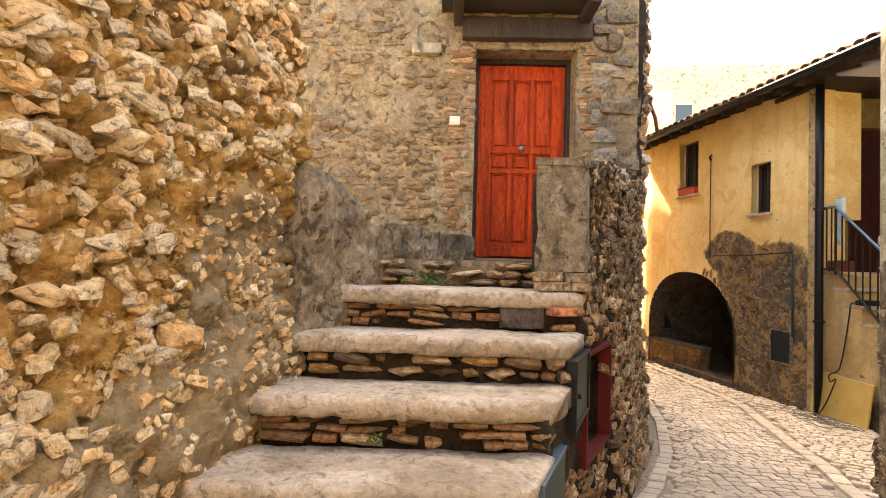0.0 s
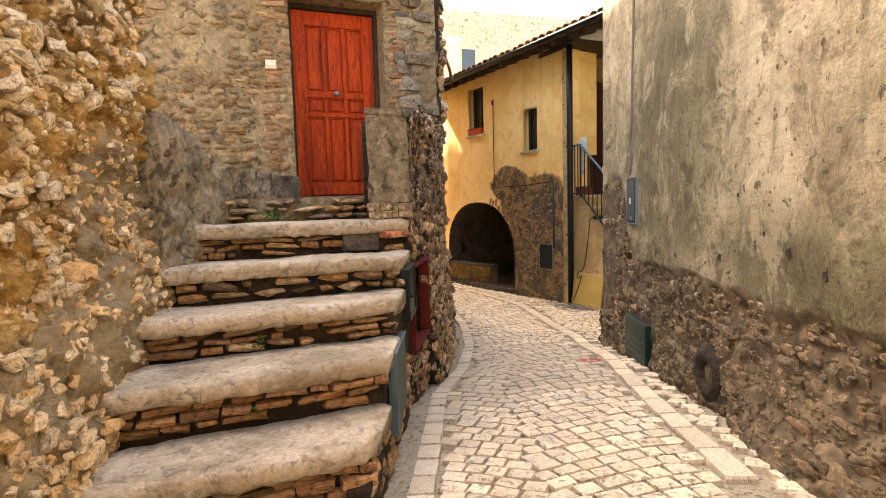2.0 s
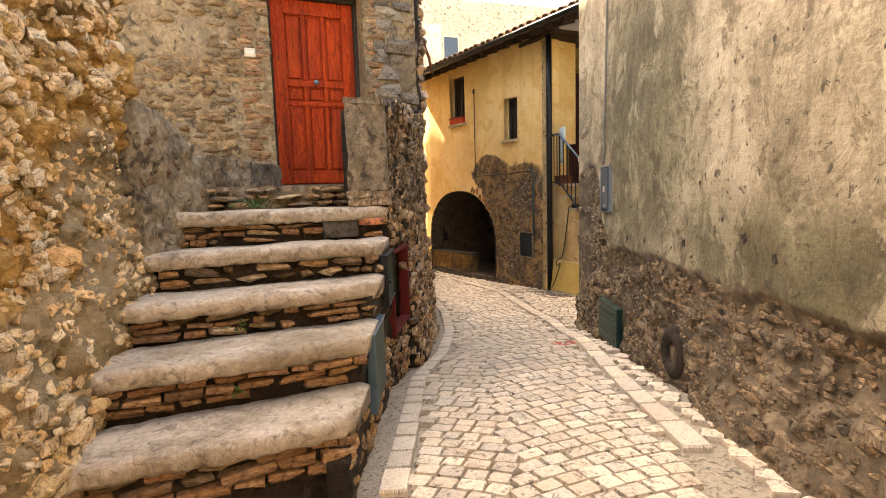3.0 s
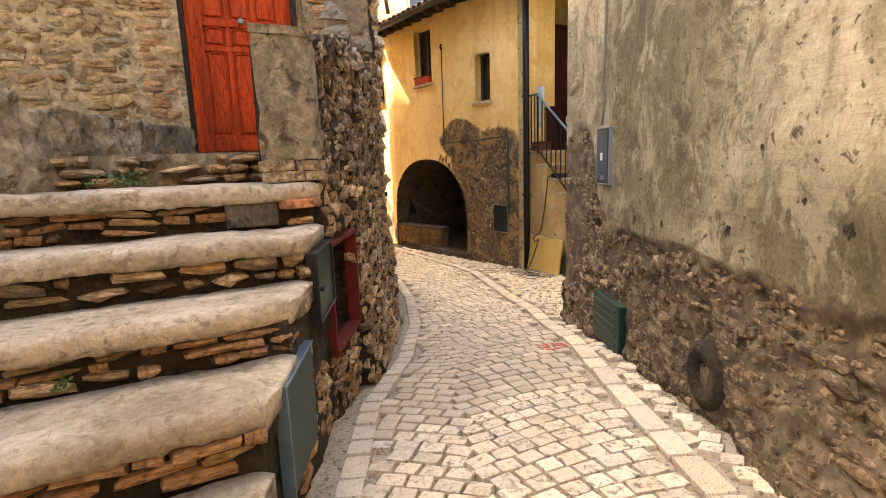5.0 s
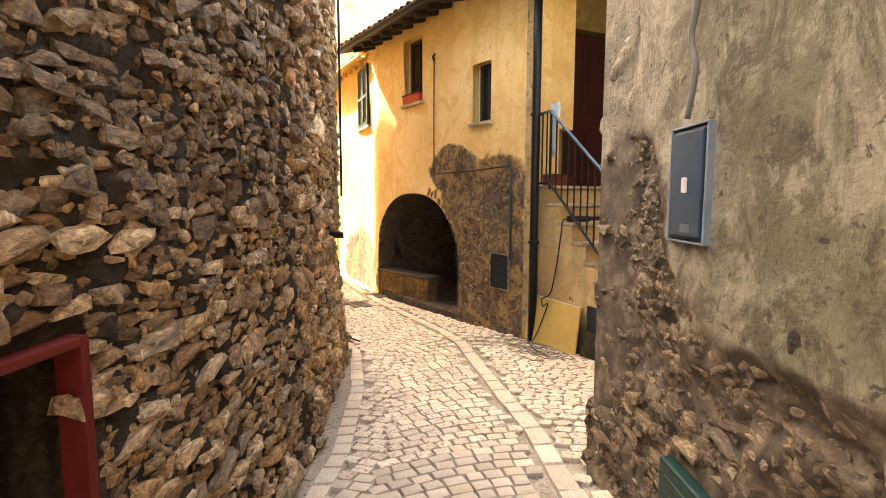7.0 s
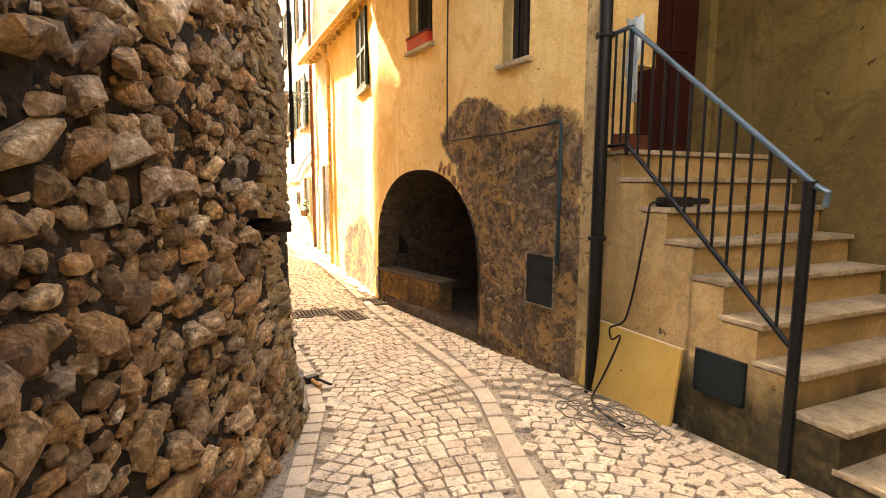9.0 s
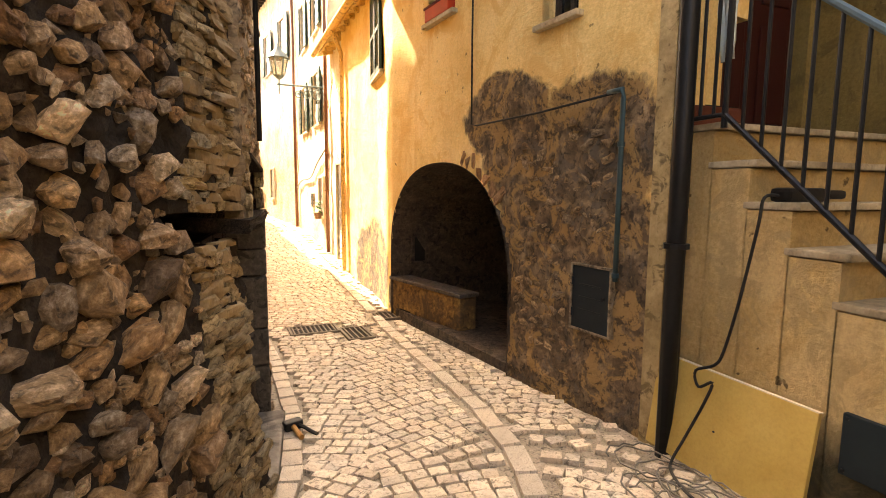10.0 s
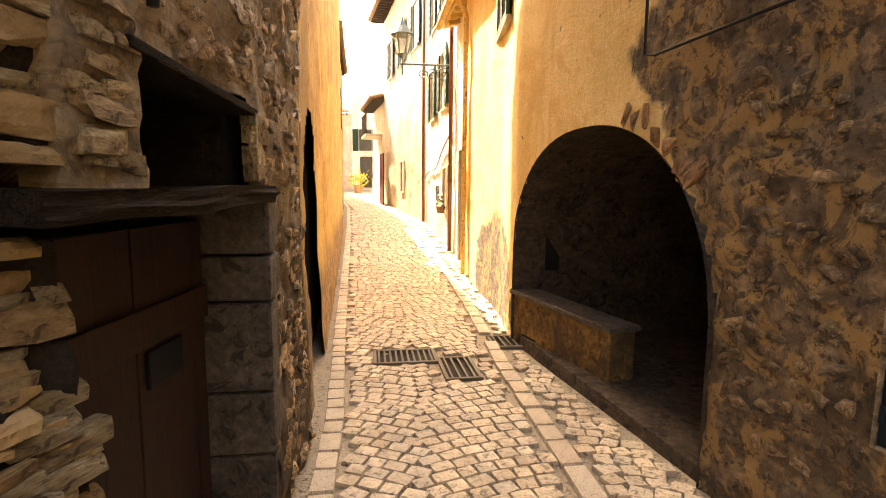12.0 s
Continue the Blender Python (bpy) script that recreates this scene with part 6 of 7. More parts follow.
def slope_matrix(x, y, turn, sx, sy, sz, lift=0.0, rng=None):
    dz = (ground_z(x, y + 0.1) - ground_z(x, y - 0.1)) / 0.2
    m = Matrix.Translation((x, y, ground_z(x, y) + lift)) @ Matrix.Rotation(math.atan(dz), 4, "X") @ Matrix.Rotation(turn, 4, "Z")
    if rng:
        m = m @ Matrix.Rotation(rng.gauss(0, 0.018), 4, "X") @ Matrix.Rotation(rng.gauss(0, 0.018), 4, "Y")
    return m @ Matrix.Diagonal((sx, sy, sz, 1))


def build_setts():
    road = tagged(new("road"), "fan-laid pale stone setts of the narrow lane", "paving", kind="structure")
    datas = [shape_data(s, "sett", SETT) for s in SETTS]
    kerb_datas = [shape_data(s, "strip_stone", KERB) for s in SETTS]
    heap, kheap = Heap(), Heap()
    rng = random.Random(21)
    line = STREET_W
    singles = 0
    s = 4.6
    while s < 46.0:
        step = 0.104 if s < 22 else 0.2
        scale = 1.0 if s < 22 else 1.9
        w = -1.7
        while w < 2.6:
            wid = rng.uniform(0.085, 0.125) * scale
            c = w + wid / 2
            u = (c + 0.1) / 0.85
            near = s < 22
            arc = 0.24 * abs(math.sin(math.pi * u / 2)) if near else 0.0
            slope = 0.24 * math.pi / 1.7 * math.cos(math.pi * u / 2) * (1 if math.sin(math.pi * u / 2) > 0 else -1) if near else 0.0
            p, d = line.place(s + arc)
            n = line.out(s + arc)
            x, y = p.x + n.x * c, p.y + n.y * c
            w += wid + 0.008
            lo, hi = lerp_table(LEFT_EDGE, y), lerp_table(KERB_R, y)
            re = lerp_table(RIGHT_EDGE, y)
            if y < 0.2 or x < lo + 0.2 or x > re - 0.02 or on_grate(x, y) or abs(x - hi) < 0.075 + wid * 0.4:
                continue
            turn = math.atan2(d.y, d.x) - math.pi / 2
            turn += math.atan(slope)
            if x > hi:
                turn += rng.uniform(-0.5, 0.5)
            k = rng.randrange(10)
            m = slope_matrix(x, y, turn + rng.gauss(0, 0.06), wid * math.sqrt(1 + slope * slope) * rng.uniform(0.97, 1.02), (step - 0.006) / math.sqrt(1 + slope * slope) * rng.uniform(0.95, 1.04), 1.0, rng.uniform(-0.004, 0.003), rng)
            if 2.4 < y < 4.4 and singles < 300 and x < hi:
                piece("sett", datas[k], road, m)
                singles += 1
            else:
                heap.add(SETTS[k], m)
        s += step
    # strips of paler stones along both sides
    for table, off, wide in ((LEFT_EDGE, 0.10, 0.12), (KERB_R, 0.0, 0.13)):
        y = 0.9
        while y < 32:
            ln = rng.uniform(0.13, 0.22) if table is LEFT_EDGE else rng.uniform(0.2, 0.34)
            x = lerp_table(table, y + ln / 2) + off
            slope = (lerp_table(table, y + ln) - lerp_table(table, y)) / ln
            ly = ln / math.sqrt(1 + slope * slope)
            if not (table is LEFT_EDGE and y < 1.2) and not on_grate(x, y):
                m = slope_matrix(x, y + ly / 2, -math.atan(slope), wide * rng.uniform(0.94, 1.04), ln - 0.012, 1.0, 0.004 + rng.uniform(-0.003, 0.003), rng)
                if y < 14:
                    piece("strip_stone", kerb_datas[rng.randrange(10)], road, m)
                else:
                    kheap.add(SETTS[rng.randrange(10)], m)
            y += ly
    heap.make("setts", SETT_STUFF, road)
    kheap.make("strip_stones", KERB, road)


GRATE_IRON = plain("worn_grate_iron", (0.16, 0.135, 0.105), 0.7)


def build_lane_things():
    for gx, gy, w, h, _ in GRATES:
        g = empty("drain_grate", slope_matrix(gx, gy, 0.05, 1, 1, 1, -0.005), label="dark cast iron drain grate among the setts", category="drain")
        for a, b, c, d in ((-w / 2, -w / 2 + 0.03, -h / 2, h / 2), (w / 2 - 0.03, w / 2, -h / 2, h / 2), (-w / 2 + 0.03, w / 2 - 0.03, -h / 2, -h / 2 + 0.03), (-w / 2 + 0.03, w / 2 - 0.03, h / 2 - 0.03, h / 2)):
            part("rim", block(a, b, c, d, -0.02, 0.008, 0.004), GRATE_IRON, g)
        # Near-black plate imitates the shade down the drain
        part("pit", block(-w / 2 + 0.02, w / 2 - 0.02, -h / 2 + 0.02, h / 2 - 0.02, -0.03, -0.02), DARK, g)
        n = int(w / 0.05)
        for k in range(1, n):
            x = -w / 2 + w * k / n
            part("bar", block(x - 0.009, x + 0.009, -h / 2 + 0.03, h / 2 - 0.03, -0.015, 0.006, 0.003), GRATE_IRON, g)
    x, y = 2.99, 7.82
    h = empty("hammer", Matrix.Translation((x, y, ground_z(x, y) + 0.006)) @ Matrix.Rotation(radians(20), 4, "Z"), label="small black hand tool with orange wooden handle", category="hand tool")
    part("handle", rod((-0.015, -0.16, 0.022), (0.0, 0.0, 0.03), 0.017, 10), plain("orange_wood", (0.42, 0.2, 0.06), 0.5), h)
    part("head", block(-0.05, 0.07, -0.01, 0.06, 0.0, 0.06, 0.014), RUBBER, h)
    part("claw", tube([(0.03, 0.02, 0.03), (0.05, -0.05, 0.03), (0.075, -0.12, 0.015), (0.09, -0.16, 0.01)], 0.012, 6), RUBBER, h)
    # red paint mark sprayed on the setts
    mk = empty("paint_mark", slope_matrix(2.50, 3.03, -0.42, 1, 1, 1, 0.008), label="faded red sprayed survey mark on the setts", category="paint mark")
    strokes = [[(-0.10, 0.06), (-0.04, 0.09), (-0.03, 0.03), (-0.09, 0.0), (-0.03, -0.02)], [(0.02, 0.07), (0.07, 0.08), (0.08, 0.02), (0.03, 0.01), (0.02, 0.06)], [(0.08, 0.05), (0.09, -0.03), (0.05, -0.05)], [(-0.08, -0.06), (-0.02, -0.07), (0.03, -0.06)]]
    red = plain("sprayed_red", (0.50, 0.09, 0.07), 0.8)
    for st in strokes:
        bm = bmesh.new()
        for (x0, y0), (x1, y1) in zip(st, st[1:]):
            a, b = Vector((x0, y0, 0.0)), Vector((x1, y1, 0.0))
            n = (b - a).cross(Vector((0, 0, 1))).normalized() * 0.009
            vs = [bm.verts.new(q + Vector((0, 0, dz))) for dz in (0.0, 0.003) for q in (a - n, b - n, b + n, a + n)]
            for f in ((0, 3, 2, 1), (4, 5, 6, 7), (0, 1, 5, 4), (1, 2, 6, 5), (2, 3, 7, 6), (3, 0, 4, 7)):
                bm.faces.new([vs[i] for i in f])
        part("stroke", bm, red, mk)


build_lane_things()
build_setts()


# ---- rubble and bricks ----
def chunk(seed, cuts=7, rough=0.16, flat=1.0):
    """An angular stone about one metre across: a rounded block cut by planes."""
    rng = random.Random(seed)
    bm = bmesh.new()
    bmesh.ops.create_cube(bm, size=1.0)
    bmesh.ops.subdivide_edges(bm, edges=bm.edges[:], cuts=1, use_grid_fill=True)
    for v in bm.verts:
        q = v.co.normalized() * 0.56
        v.co = v.co.lerp(q, 0.55 * flat) + Vector((rng.uniform(-1, 1), rng.uniform(-1, 1), rng.uniform(-1, 1))) * rough * 0.5
    for _ in range(cuts):
        n = Vector((rng.uniform(-1, 1), rng.uniform(-0.2, 1), rng.uniform(-1, 1))).normalized()
        d = rng.uniform(0.30, 0.46)
        for v in bm.verts:
            k = v.co.dot(n) - d
            if k > 0:
                v.co -= n * k
    bm.verts.index_update()
    out = ([tuple(v.co) for v in bm.verts], [tuple(v.index for v in f.verts) for f in bm.faces])
    bm.free()
    return out


def shard(seed, n=15):
    """An angular broken stone about one metre across: the hull of a few points."""
    rng = random.Random(seed)
    bm = bmesh.new()
    for _ in range(n):
        q = Vector((rng.uniform(-1, 1), rng.uniform(-1, 1), rng.uniform(-1, 1)))
        m = max(abs(q.x), abs(q.y), abs(q.z))
        bm.verts.new(q / m * 0.52 * rng.uniform(0.82, 1.05))
    r = bmesh.ops.convex_hull(bm, input=bm.verts[:])
    bmesh.ops.delete(bm, geom=[g for g in set(r["geom_interior"] + r["geom_unused"]) if isinstance(g, bmesh.types.BMVert)], context="VERTS")
    bm.verts.index_update()
    out = ([tuple(v.co) for v in bm.verts], [tuple(v.index for v in f.verts) for f in bm.faces])
    bm.free()
    return out


CHUNKS = [chunk(k) for k in range(16)]
SHARDS = [shard(200 + k) for k in range(24)]
BRICKS = [chunk(100 + k, 2, 0.07, 0.35) for k in range(10)]


def lay(parent, line, s0, s1, zlo, zhi, hs, ratio, disp, shapes, mat, mat_stuff, seed, proud=0.3, fill=0.95, near=None, limit=300, skip=None, tilt=0.12, name="stone", size_noise=0.0):
    """Rows of stones bedded in a wall's face; those in the stretch near = (s0, s1, z0, z1) are pieces of their own."""
    rng = random.Random(seed)
    datas = [shape_data(s, name, mat) for s in shapes]
    heap = Heap()
    singles = 0
    inv = parent.matrix_basis.inverted()
    z = min(zlo(s0), zlo(s1)) if callable(zlo) else zlo
    ztop = zhi if not callable(zhi) else max(zhi(s0 + (s1 - s0) * i / 20) for i in range(21))
    while z < ztop:
        h = rng.uniform(*hs)
        s = s0 + rng.uniform(0, 0.08)
        while s < s1:
            hh = h * rng.uniform(0.7, 1.15)
            w = hh * rng.uniform(*ratio)
            zc, sc = z + h / 2 + rng.uniform(-0.2, 0.2) * h, s + w / 2
            s += w * 1.04 + rng.uniform(0, 0.012)
            lo = zlo(sc) if callable(zlo) else zlo
            hi = zhi(sc) if callable(zhi) else zhi
            if sc > s1 - w * 0.35 or zc < lo or zc > hi - hh * 0.4 or rng.random() > fill or (skip and skip(sc, zc)):
                continue
            dep = hh * rng.uniform(0.7, 1.1)
            m = inv @ line.matrix(sc, disp(sc, zc) - dep * (0.5 - proud * rng.uniform(0.5, 1.25)), zc) @ Matrix.Rotation(rng.gauss(0, tilt), 4, "Y") @ Matrix.Rotation(rng.gauss(0, tilt * 0.6), 4, "Z") @ Matrix.Diagonal((w * 1.08, dep, hh * 1.05, 1))
            i = rng.randrange(len(shapes))
            if near and singles < limit and near[0] < sc < near[1] and near[2] < zc < near[3]:
                piece(name, datas[i], parent, m)
                singles += 1
            else:
                heap.add(shapes[i], m)
        z += h * 0.97
    heap.make("small_" + name + "s", mat_stuff, parent)


def find(name):
    return bpy.data.objects[name]


def patch_noise(s, z, scale=1.3, seed=0.0):
    return fbm(Vector((s * scale, z * scale, seed)), 3)


def left_skip(s, z):
    bare = patch_noise(s, z, 1.1, 7.0) > 0.28
    low = z < 1.35 - 0.25 * (s - 3.0) and patch_noise(s, z, 2.2, 3.0) > -0.12
    corner = s > LEFT.length - 0.75 and z < 1.95 and patch_noise(s, z, 2.0, 5.0) > -0.25
    return bare or low or corner


lay(find("wall_left"), LEFT, 1.2, LEFT.length - 0.02, 0.35, 3.7, (0.05, 0.10), (1.2, 2.3), left_disp, SHARDS + CHUNKS, LIMESTONE, LIMESTONE_STUFF, 31, 0.5, 0.42, (2.6, LEFT.length, 0.7, 3.2), 200, left_skip, 0.3)
lay(find("wall_left"), LEFT, 1.2, LEFT.length - 0.02, 0.35, 3.7, (0.025, 0.06), (1.0, 2.2), left_disp, SHARDS, LIMESTONE, LIMESTONE_STUFF, 34, 0.54, 0.6, (3.0, LEFT.length, 0.7, 2.6), 300, left_skip, 0.35)
lay(find("wall_left"), LEFT, 2.2, LEFT.length - 0.02, 0.4, 3.6, (0.02, 0.04), (0.8, 2.0), left_disp, SHARDS, LIMESTONE, LIMESTONE_STUFF, 33, 0.55, 0.4, None, 0, None, 0.5, "chip")
lay(find("wall_left"), LEFT, 2.75, 3.35, 0.5, 1.35, (0.04, 0.09), (0.5, 1.1), left_disp, SHARDS, LIMESTONE, LIMESTONE_STUFF, 35, 0.6, 0.95, (0, 9, 0, 9), 120, lambda s, z: abs(s - 3.05 - 0.12 * math.sin(z * 7)) > 0.2, 0.5)
lay(find("wall_left"), LEFT, LEFT.length - 0.42, LEFT.length + 0.01, 2.0, 4.5, (0.07, 0.12), (1.4, 2.2), left_disp, CHUNKS, LIMESTONE, LIMESTONE_STUFF, 32, 0.36, 0.95, (0, 99, 0, 9), 40, None, 0.08, "corner_stone")


def street_skip(s, z):
    base = STREET.at[1]
    return (N_S[0] - 0.06 < s < N_S[1] + 0.06 and NZ[0] - 0.06 < z < NZ[1] + 0.06) or (base + 1.1 < s < base + 1.64 and 0.5 < z < 1.18) or (base + 0.46 < s < base + 1.08 and 0.3 < z < 0.82)


lay(find("wall_street_low"), STREET, 0.33, 1.96, lambda s: ground_z(*STREET.place(s)[0]), street_top, (0.045, 0.10), (1.0, 2.4), lambda s, z: 0.5 * street_disp(s, z) - 0.01, CHUNKS, RUBBLE, RUBBLE_STUFF, 41, 0.42, 0.9, (0, 9, 0, 9), 300, street_skip, 0.16)
lay(find("wall_street_landing"), STREET, 1.97, S_HOUSE, 1.36, street_top, (0.035, 0.085), (1.1, 2.6), street_disp, SHARDS + BRICKS, DIRTY_RUBBLE, DIRTY_RUBBLE_STUFF, 62, 0.45, 0.93, (2.2, 3.8, 1.3, 2.4), 200, street_skip, 0.14)
lay(find("wall_street_landing"), STREET, 1.97, S_HOUSE, lambda s: ground_z(*STREET.place(s)[0]), 1.40, (0.035, 0.085), (1.2, 3.0), street_disp, SHARDS + BRICKS, RUBBLE, RUBBLE_STUFF, 42, 0.45, 0.93, (2.4, 3.6, 0.2, 2.2), 300, street_skip, 0.10)
lay(find("wall_street_house"), STREET, S_HOUSE, STREET.length - 0.5, -0.4, 4.7, (0.05, 0.13), (0.8, 1.8), street_disp, CHUNKS + SHARDS[:8], RUBBLE, RUBBLE_STUFF, 43, 0.68, 0.9, (5.0, 6.8, -0.3, 2.2), 300, None, 0.35)
lay(find("wall_street_house"), STREET, S_HOUSE, STREET.length - 0.5, -0.4, 4.2, (0.022, 0.05), (0.9, 2.2), street_disp, SHARDS, RUBBLE, RUBBLE_STUFF, 49, 0.5, 0.35, None, 0, None, 0.4, "chip")
lay(find("wall_street_landing"), STREET, 2.0, S_HOUSE, 0.0, street_top, (0.02, 0.045), (0.9, 2.2), street_disp, SHARDS, RUBBLE, RUBBLE_STUFF, 50, 0.5, 0.5, None, 0, street_skip, 0.3, "chip")
lay(find("wall_street_house"), STREET, STREET.length - 0.52, STREET.length + 0.02, -0.4, 4.5, (0.035, 0.065), (1.8, 3.6), street_disp, BRICKS, FLAT_STONE, FLAT_STONE, 44, 0.5, 1.0, (0, 99, -0.4, 2.2), 200, lambda s, z: 0.96 < z < 1.11, 0.025, "flat_stone")
lay(find("wall_street_house"), STREET, STREET.length - 0.5, STREET.length + 0.03, -0.38, 3.5, (0.03, 0.055), (2.4, 4.2), street_disp, BRICKS, FLAT_STONE, FLAT_STONE, 48, 0.58, 1.0, (0, 99, -0.4, 1.3), 90, lambda s, z: 0.96 < z < 1.11, 0.02, "flat_stone")
lay(find("wall_next_house"), NEXT, 1.03, 2.2, -0.5, 4.5, (0.03, 0.08), (0.9, 2.0), next_disp, SHARDS, RUBBLE, RUBBLE_STUFF, 45, 0.35, 0.5, (0.7, 2.0, -0.4, 2.0), 200, None, 0.15)
lay(find("wall_next_house"), NEXT, 0.0, 1.03, 1.40, 4.5, (0.03, 0.075), (1.2, 2.6), next_disp, SHARDS, RUBBLE, RUBBLE_STUFF, 46, 0.35, 0.6, (0, 1, 1.4, 2.2), 60, None, 0.15)
lay(find("wall_next_house"), NEXT, 0.0, UPPER2[0] + 0.02, 1.09, 1.42, (0.04, 0.07), (1.6, 3.0), next_disp, BRICKS, FLAT_STONE, FLAT_STONE, 57, 0.5, 1.0, (0, 9, 0, 9), 40, None, 0.04, "flat_stone")
lay(find("wall_next_house"), NEXT, UPPER2[1], DOOR2[1] + 0.02, 1.09, 1.42, (0.045, 0.08), (1.0, 1.8), next_disp, BRICKS, FLAT_STONE, FLAT_STONE, 58, 0.45, 1.0, (0, 9, 0, 9), 40, None, 0.05, "flat_stone")
lay(find("wall_right"), RIGHT, R0 - 2.2, RIGHT.length, lambda s: ground_z(*RIGHT.place(s)[0]), lambda s: peel_line(s) - 0.05, (0.025, 0.07), (1.0, 3.2), right_disp, SHARDS, DIRTY_RUBBLE, DIRTY_RUBBLE_STUFF, 47, 0.36, 0.42, (R0 - 0.5, R0 + 2.8, 0, 1.3), 300, lambda s, z: (R0 + 1.26 < s < R0 + 1.86 and z < 0.5) or math.hypot(s - R0 - 0.38, z - 0.4) < 0.2 or patch_noise(s, z, 2.5, 2.0) > 0.3, 0.14)
lay(find("wall_right"), RIGHT, R0 - 2.2, RIGHT.length, 0.0, lambda s: peel_line(s) - 0.02, (0.014, 0.032), (1.0, 2.6), right_disp, SHARDS, DIRTY_RUBBLE, DIRTY_RUBBLE_STUFF, 56, 0.45, 0.6, None, 0, lambda s, z: (R0 + 1.26 < s < R0 + 1.86 and z < 0.5) or math.hypot(s - R0 - 0.38, z - 0.4) < 0.17, 0.3, "chip")


def doorwall_skip(s, z):
    return (DOOR_S0 - 0.3 < s < DOOR_S1 + 0.2 and z < 3.75) or s > DOORWALL.length - 0.5 or (patch_noise(s, z, 1.4, 12.0) > 0.22 and z > 2.4)


MIXED = mottled("mixed_wall_stone", (0.15, 0.0975, 0.0525), (0.277, 0.199, 0.116), (0.435, 0.345, 0.232), 1.3, 4.5, 0.9, 0.8, 0.02, (0.14, 0.12, 0.10), 0.45, random_by="object")
MIXED_STUFF = mottled("mixed_wall_stone_small", (0.15, 0.0975, 0.0525), (0.277, 0.199, 0.116), (0.435, 0.345, 0.232), 12, 40, 0.9, 0.8, 0.02, (0.14, 0.12, 0.10), 0.45, random_by="island")
dw = find("wall_red_door")
lay(dw, DOORWALL, 0.9, DOORWALL.length - 0.45, 1.6, 5.4, (0.04, 0.09), (1.3, 3.2), masonry_disp, CHUNKS + BRICKS, MIXED, MIXED_STUFF, 51, 0.36, 0.85, (2.4, 3.3, 1.7, 3.6), 300, doorwall_skip, 0.06)
lay(dw, DOORWALL, DOOR_S0 - 0.30, DOOR_S0 - 0.01, 1.62, 3.62, (0.045, 0.062), (2.0, 3.6), masonry_disp, BRICKS, BRICK, BRICK, 52, 0.38, 0.97, (0, 9, 0, 9), 120, None, 0.02, "brick")
lay(dw, DOORWALL, DOOR_S1 + 0.01, DOOR_S1 + 0.22, 1.62, 3.62, (0.045, 0.062), (2.0, 3.4), masonry_disp, BRICKS, BRICK, BRICK, 53, 0.38, 0.97, (0, 9, 0, 9), 120, None, 0.02, "brick")
lay(dw, DOORWALL, DOORWALL.length - 0.48, DOORWALL.length - 0.02, 1.7, 5.4, (0.10, 0.17), (1.0, 2.2), masonry_disp, BRICKS, DARK_STONE, DARK_STONE, 54, 0.38, 0.96, (0, 9, 0, 9), 90, None, 0.03, "quoin")
lay(find("wall_parapet"), PARAPET, 0.0, PARAPET.length, 1.2, parapet_top, (0.05, 0.10), (0.9, 1.8), parapet_disp, SHARDS, DIRTY_RUBBLE, DIRTY_RUBBLE_STUFF, 55, 0.22, 0.25, (0, 9, 0, 9), 120, None, 0.3)


def arch_stones():
    w = find("wall_yellow_house")
    inv = w.matrix_basis.inverted()
    rng = random.Random(77)
    datas = [shape_data(s, "arch_stone", BRICK) for s in SHARDS]
    f = 0.10
    while f < 0.34:
        s = AR_S0 + (AR_S1 - AR_S0) * f
        z = arch_z(s)
        ds = 0.01
        t = math.atan2(arch_z(s + ds) - arch_z(s - ds), 2 * ds)
        ln, wd = rng.uniform(0.10, 0.22), rng.uniform(0.06, 0.12)
        n = Vector((-math.sin(t), 0, math.cos(t)))
        m = inv @ FACADE.matrix(s + n.x * ln * 0.5, -0.02, z + n.z * ln * 0.5) @ Matrix.Rotation(-t + rng.gauss(0, 0.2), 4, "Y") @ Matrix.Diagonal((wd, 0.09, ln, 1))
        piece("arch_stone", datas[rng.randrange(24)], w, m)
        f += wd * math.cos(t) / (AR_S1 - AR_S0) * 1.1 + 0.004


arch_stones()
lay(find("wall_yellow_house"), FACADE, 0.35, 1.66, -0.2, 1.75, (0.03, 0.075), (0.9, 2.4), facade_disp, SHARDS, DIRTY_RUBBLE, DIRTY_RUBBLE_STUFF, 61, 0.28, 0.42, (0.3, 2, -0.2, 1.6), 200, lambda s, z: (0.45 < s < 1.0 and 0.1 < z < 0.8) or math.hypot((s - 1.2) / 0.75, (z - 0.9) / 0.95) > 1, 0.25)


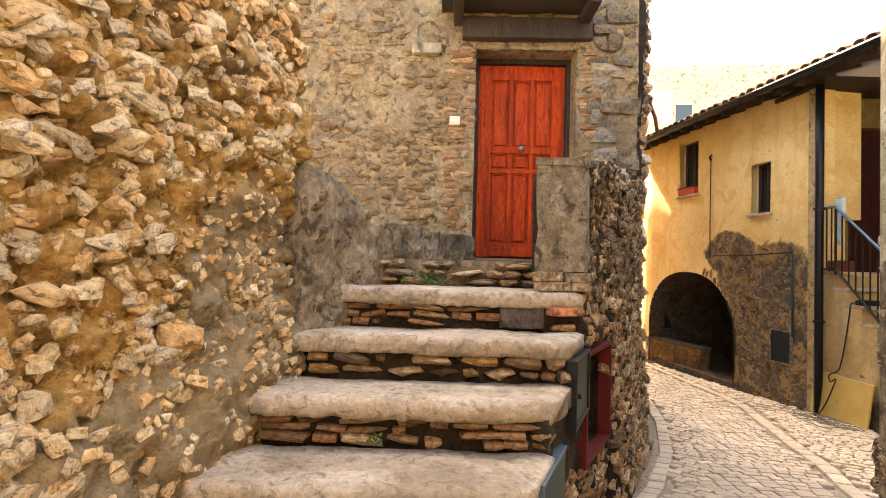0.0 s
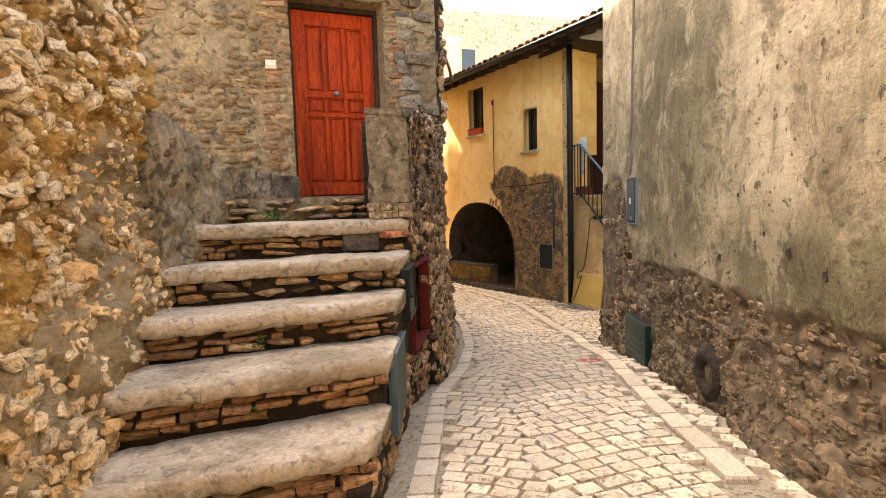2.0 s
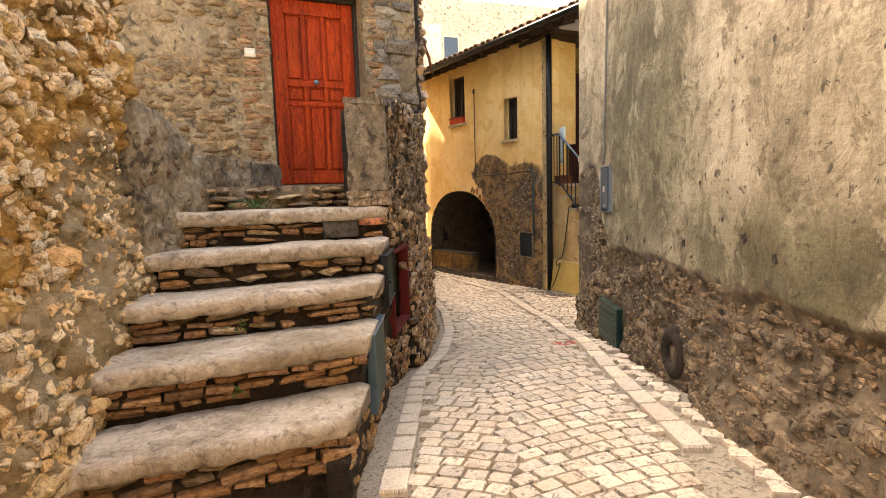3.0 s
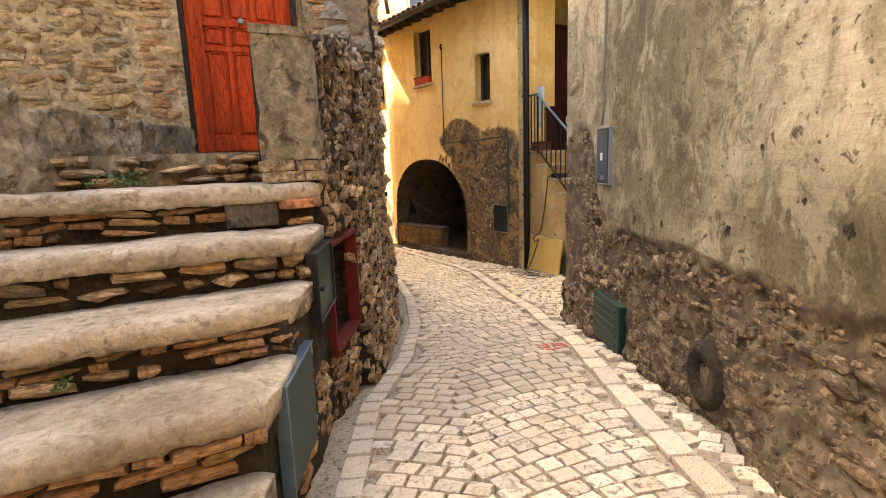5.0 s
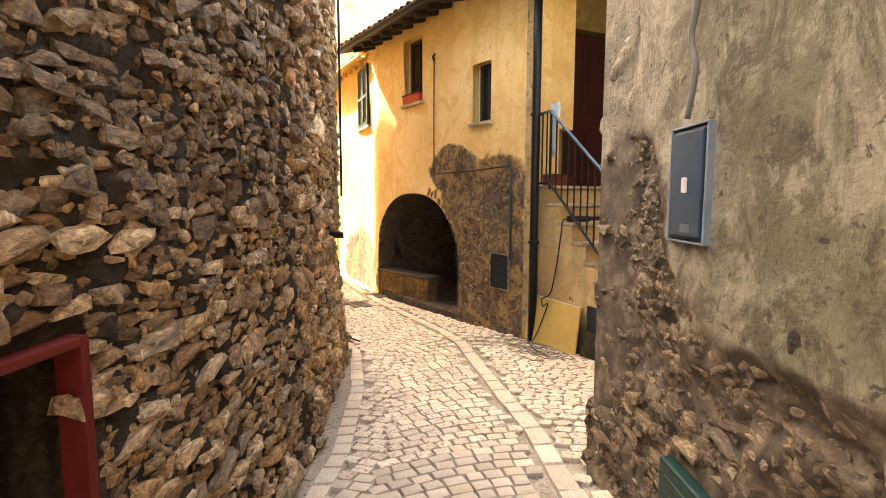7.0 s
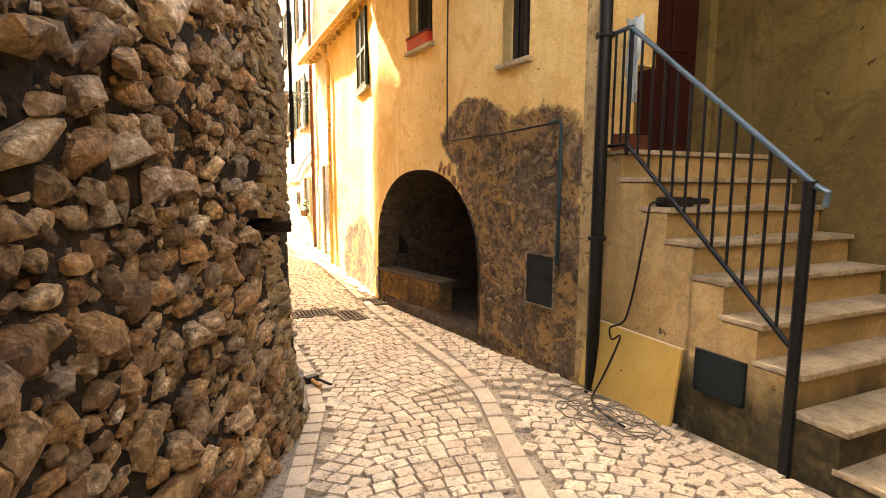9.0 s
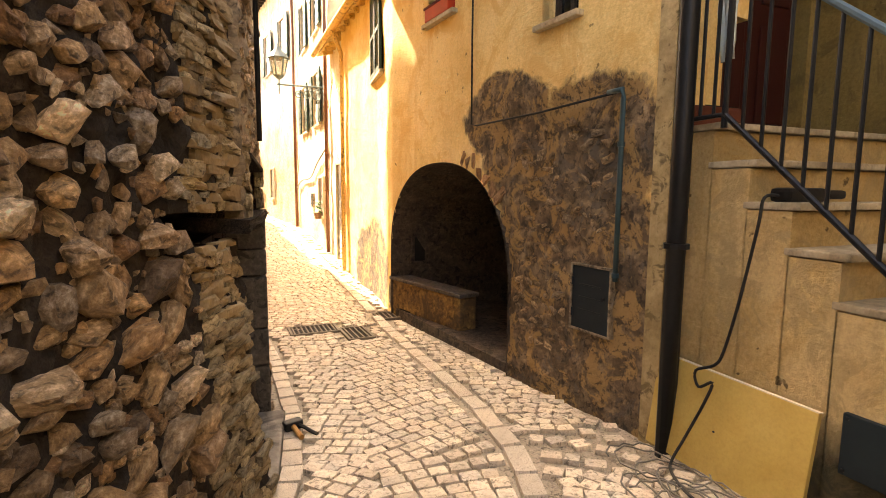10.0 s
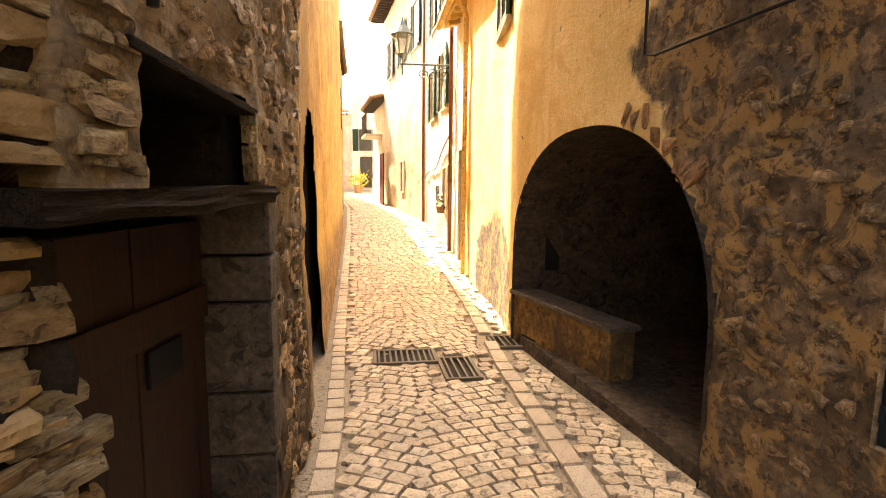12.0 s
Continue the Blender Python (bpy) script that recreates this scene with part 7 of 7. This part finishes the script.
def riser_bricks():
    rng = random.Random(91)
    datas = [shape_data(s, "riser_brick", BRICK) for s in BRICKS]
    stone = [shape_data(s, "riser_stone", RUBBLE) for s in CHUNKS]
    inv = steps.matrix_world.inverted()
    prev = 0.36
    for k, (y0, y1, z) in enumerate(TREADS):
        top = z - 0.085 if k < 5 else z - 0.02
        room = top - prev
        n = (3, 3, 3, 2, 3, 3)[k]
        for row in range(n):
            h = room / n
            x = left_x(y0) - 0.02
            end = right_x(y0 + 0.06) - (0.0 if k < 5 else 0.32)
            while x < end - 0.02:
                w = min(rng.uniform(0.05, 0.24), end - x)
                big = k in (3, 5) or rng.random() < 0.3
                if w > 0.04:
                    yy = y0 + 0.035 + 0.05 * (end - x) + rng.uniform(-0.015, 0.02)
                    if rng.random() < 0.08 or k == 4 and 0.30 < x + w / 2 < 0.57:
                        x += w
                        continue
                    m = Matrix.Translation((x + w / 2, yy + 0.05, prev + h * (row + 0.5))) @ Matrix.Rotation(rng.gauss(0, 0.06), 4, "Y") @ Matrix.Rotation(rng.gauss(0, 0.08), 4, "Z") @ Matrix.Diagonal((w * 0.97, 0.15, h * rng.uniform(0.62, 1.0), 1))
                    piece("riser_stone" if big else "riser_brick", (stone if big else datas)[rng.randrange(10)], steps, m)
                x += w + 0.006
        prev = z
    bm = block(0.315, 0.555, 2.735, 2.80, 1.205, 1.325, 0.012)
    part("patch_slab", bm, DARK_SEAT, steps, "dark grey stone slab")
    b = part("loose_brick", block(-0.09, 0.09, -0.045, 0.05, 0, 0.045, 0.008), BRICK_RED)
    b.matrix_world = Matrix.Translation((0.66, 2.735, 1.283)) @ Matrix.Rotation(0.3, 4, "Z")
    b.parent = steps


BRICK_RED = mottled("red_brick", (0.36, 0.12, 0.06), (0.5, 0.2, 0.1), (0.6, 0.3, 0.16), 6, 40, 0.9, 0.5, 0.01)
riser_bricks()


def weeds():
    rng = random.Random(14)
    for x, y, z, n, r in ((-0.10, 3.04, 1.415, 26, 0.09), (-0.30, 1.70, 0.60, 5, 0.03), (-0.25, 2.06, 0.81, 5, 0.03)):
        verts, faces = [], []
        for k in range(n * 4):
            a, q = rng.uniform(0, 6.28), rng.uniform(0, r)
            c = Vector((q * math.cos(a) * 1.6, -abs(q * math.sin(a)) * 0.4, rng.uniform(0.005, 0.06)))
            u = Vector((rng.uniform(-1, 1), rng.uniform(-1, 0.2), rng.uniform(0.1, 1))).normalized() * rng.uniform(0.012, 0.028)
            w = u.orthogonal().normalized() * 0.007
            i = len(verts)
            verts += [c, c + u * 0.5 + w, c + u, c + u * 0.5 - w]
            faces.append((i, i + 1, i + 2, i + 3))
        o = mesh_ob("weed", verts, faces, LEAF)
        o.location = (x, y, z)
        tagged(o, "small green weed growing in a step joint", "weed", group="weeds on the steps")


weeds()
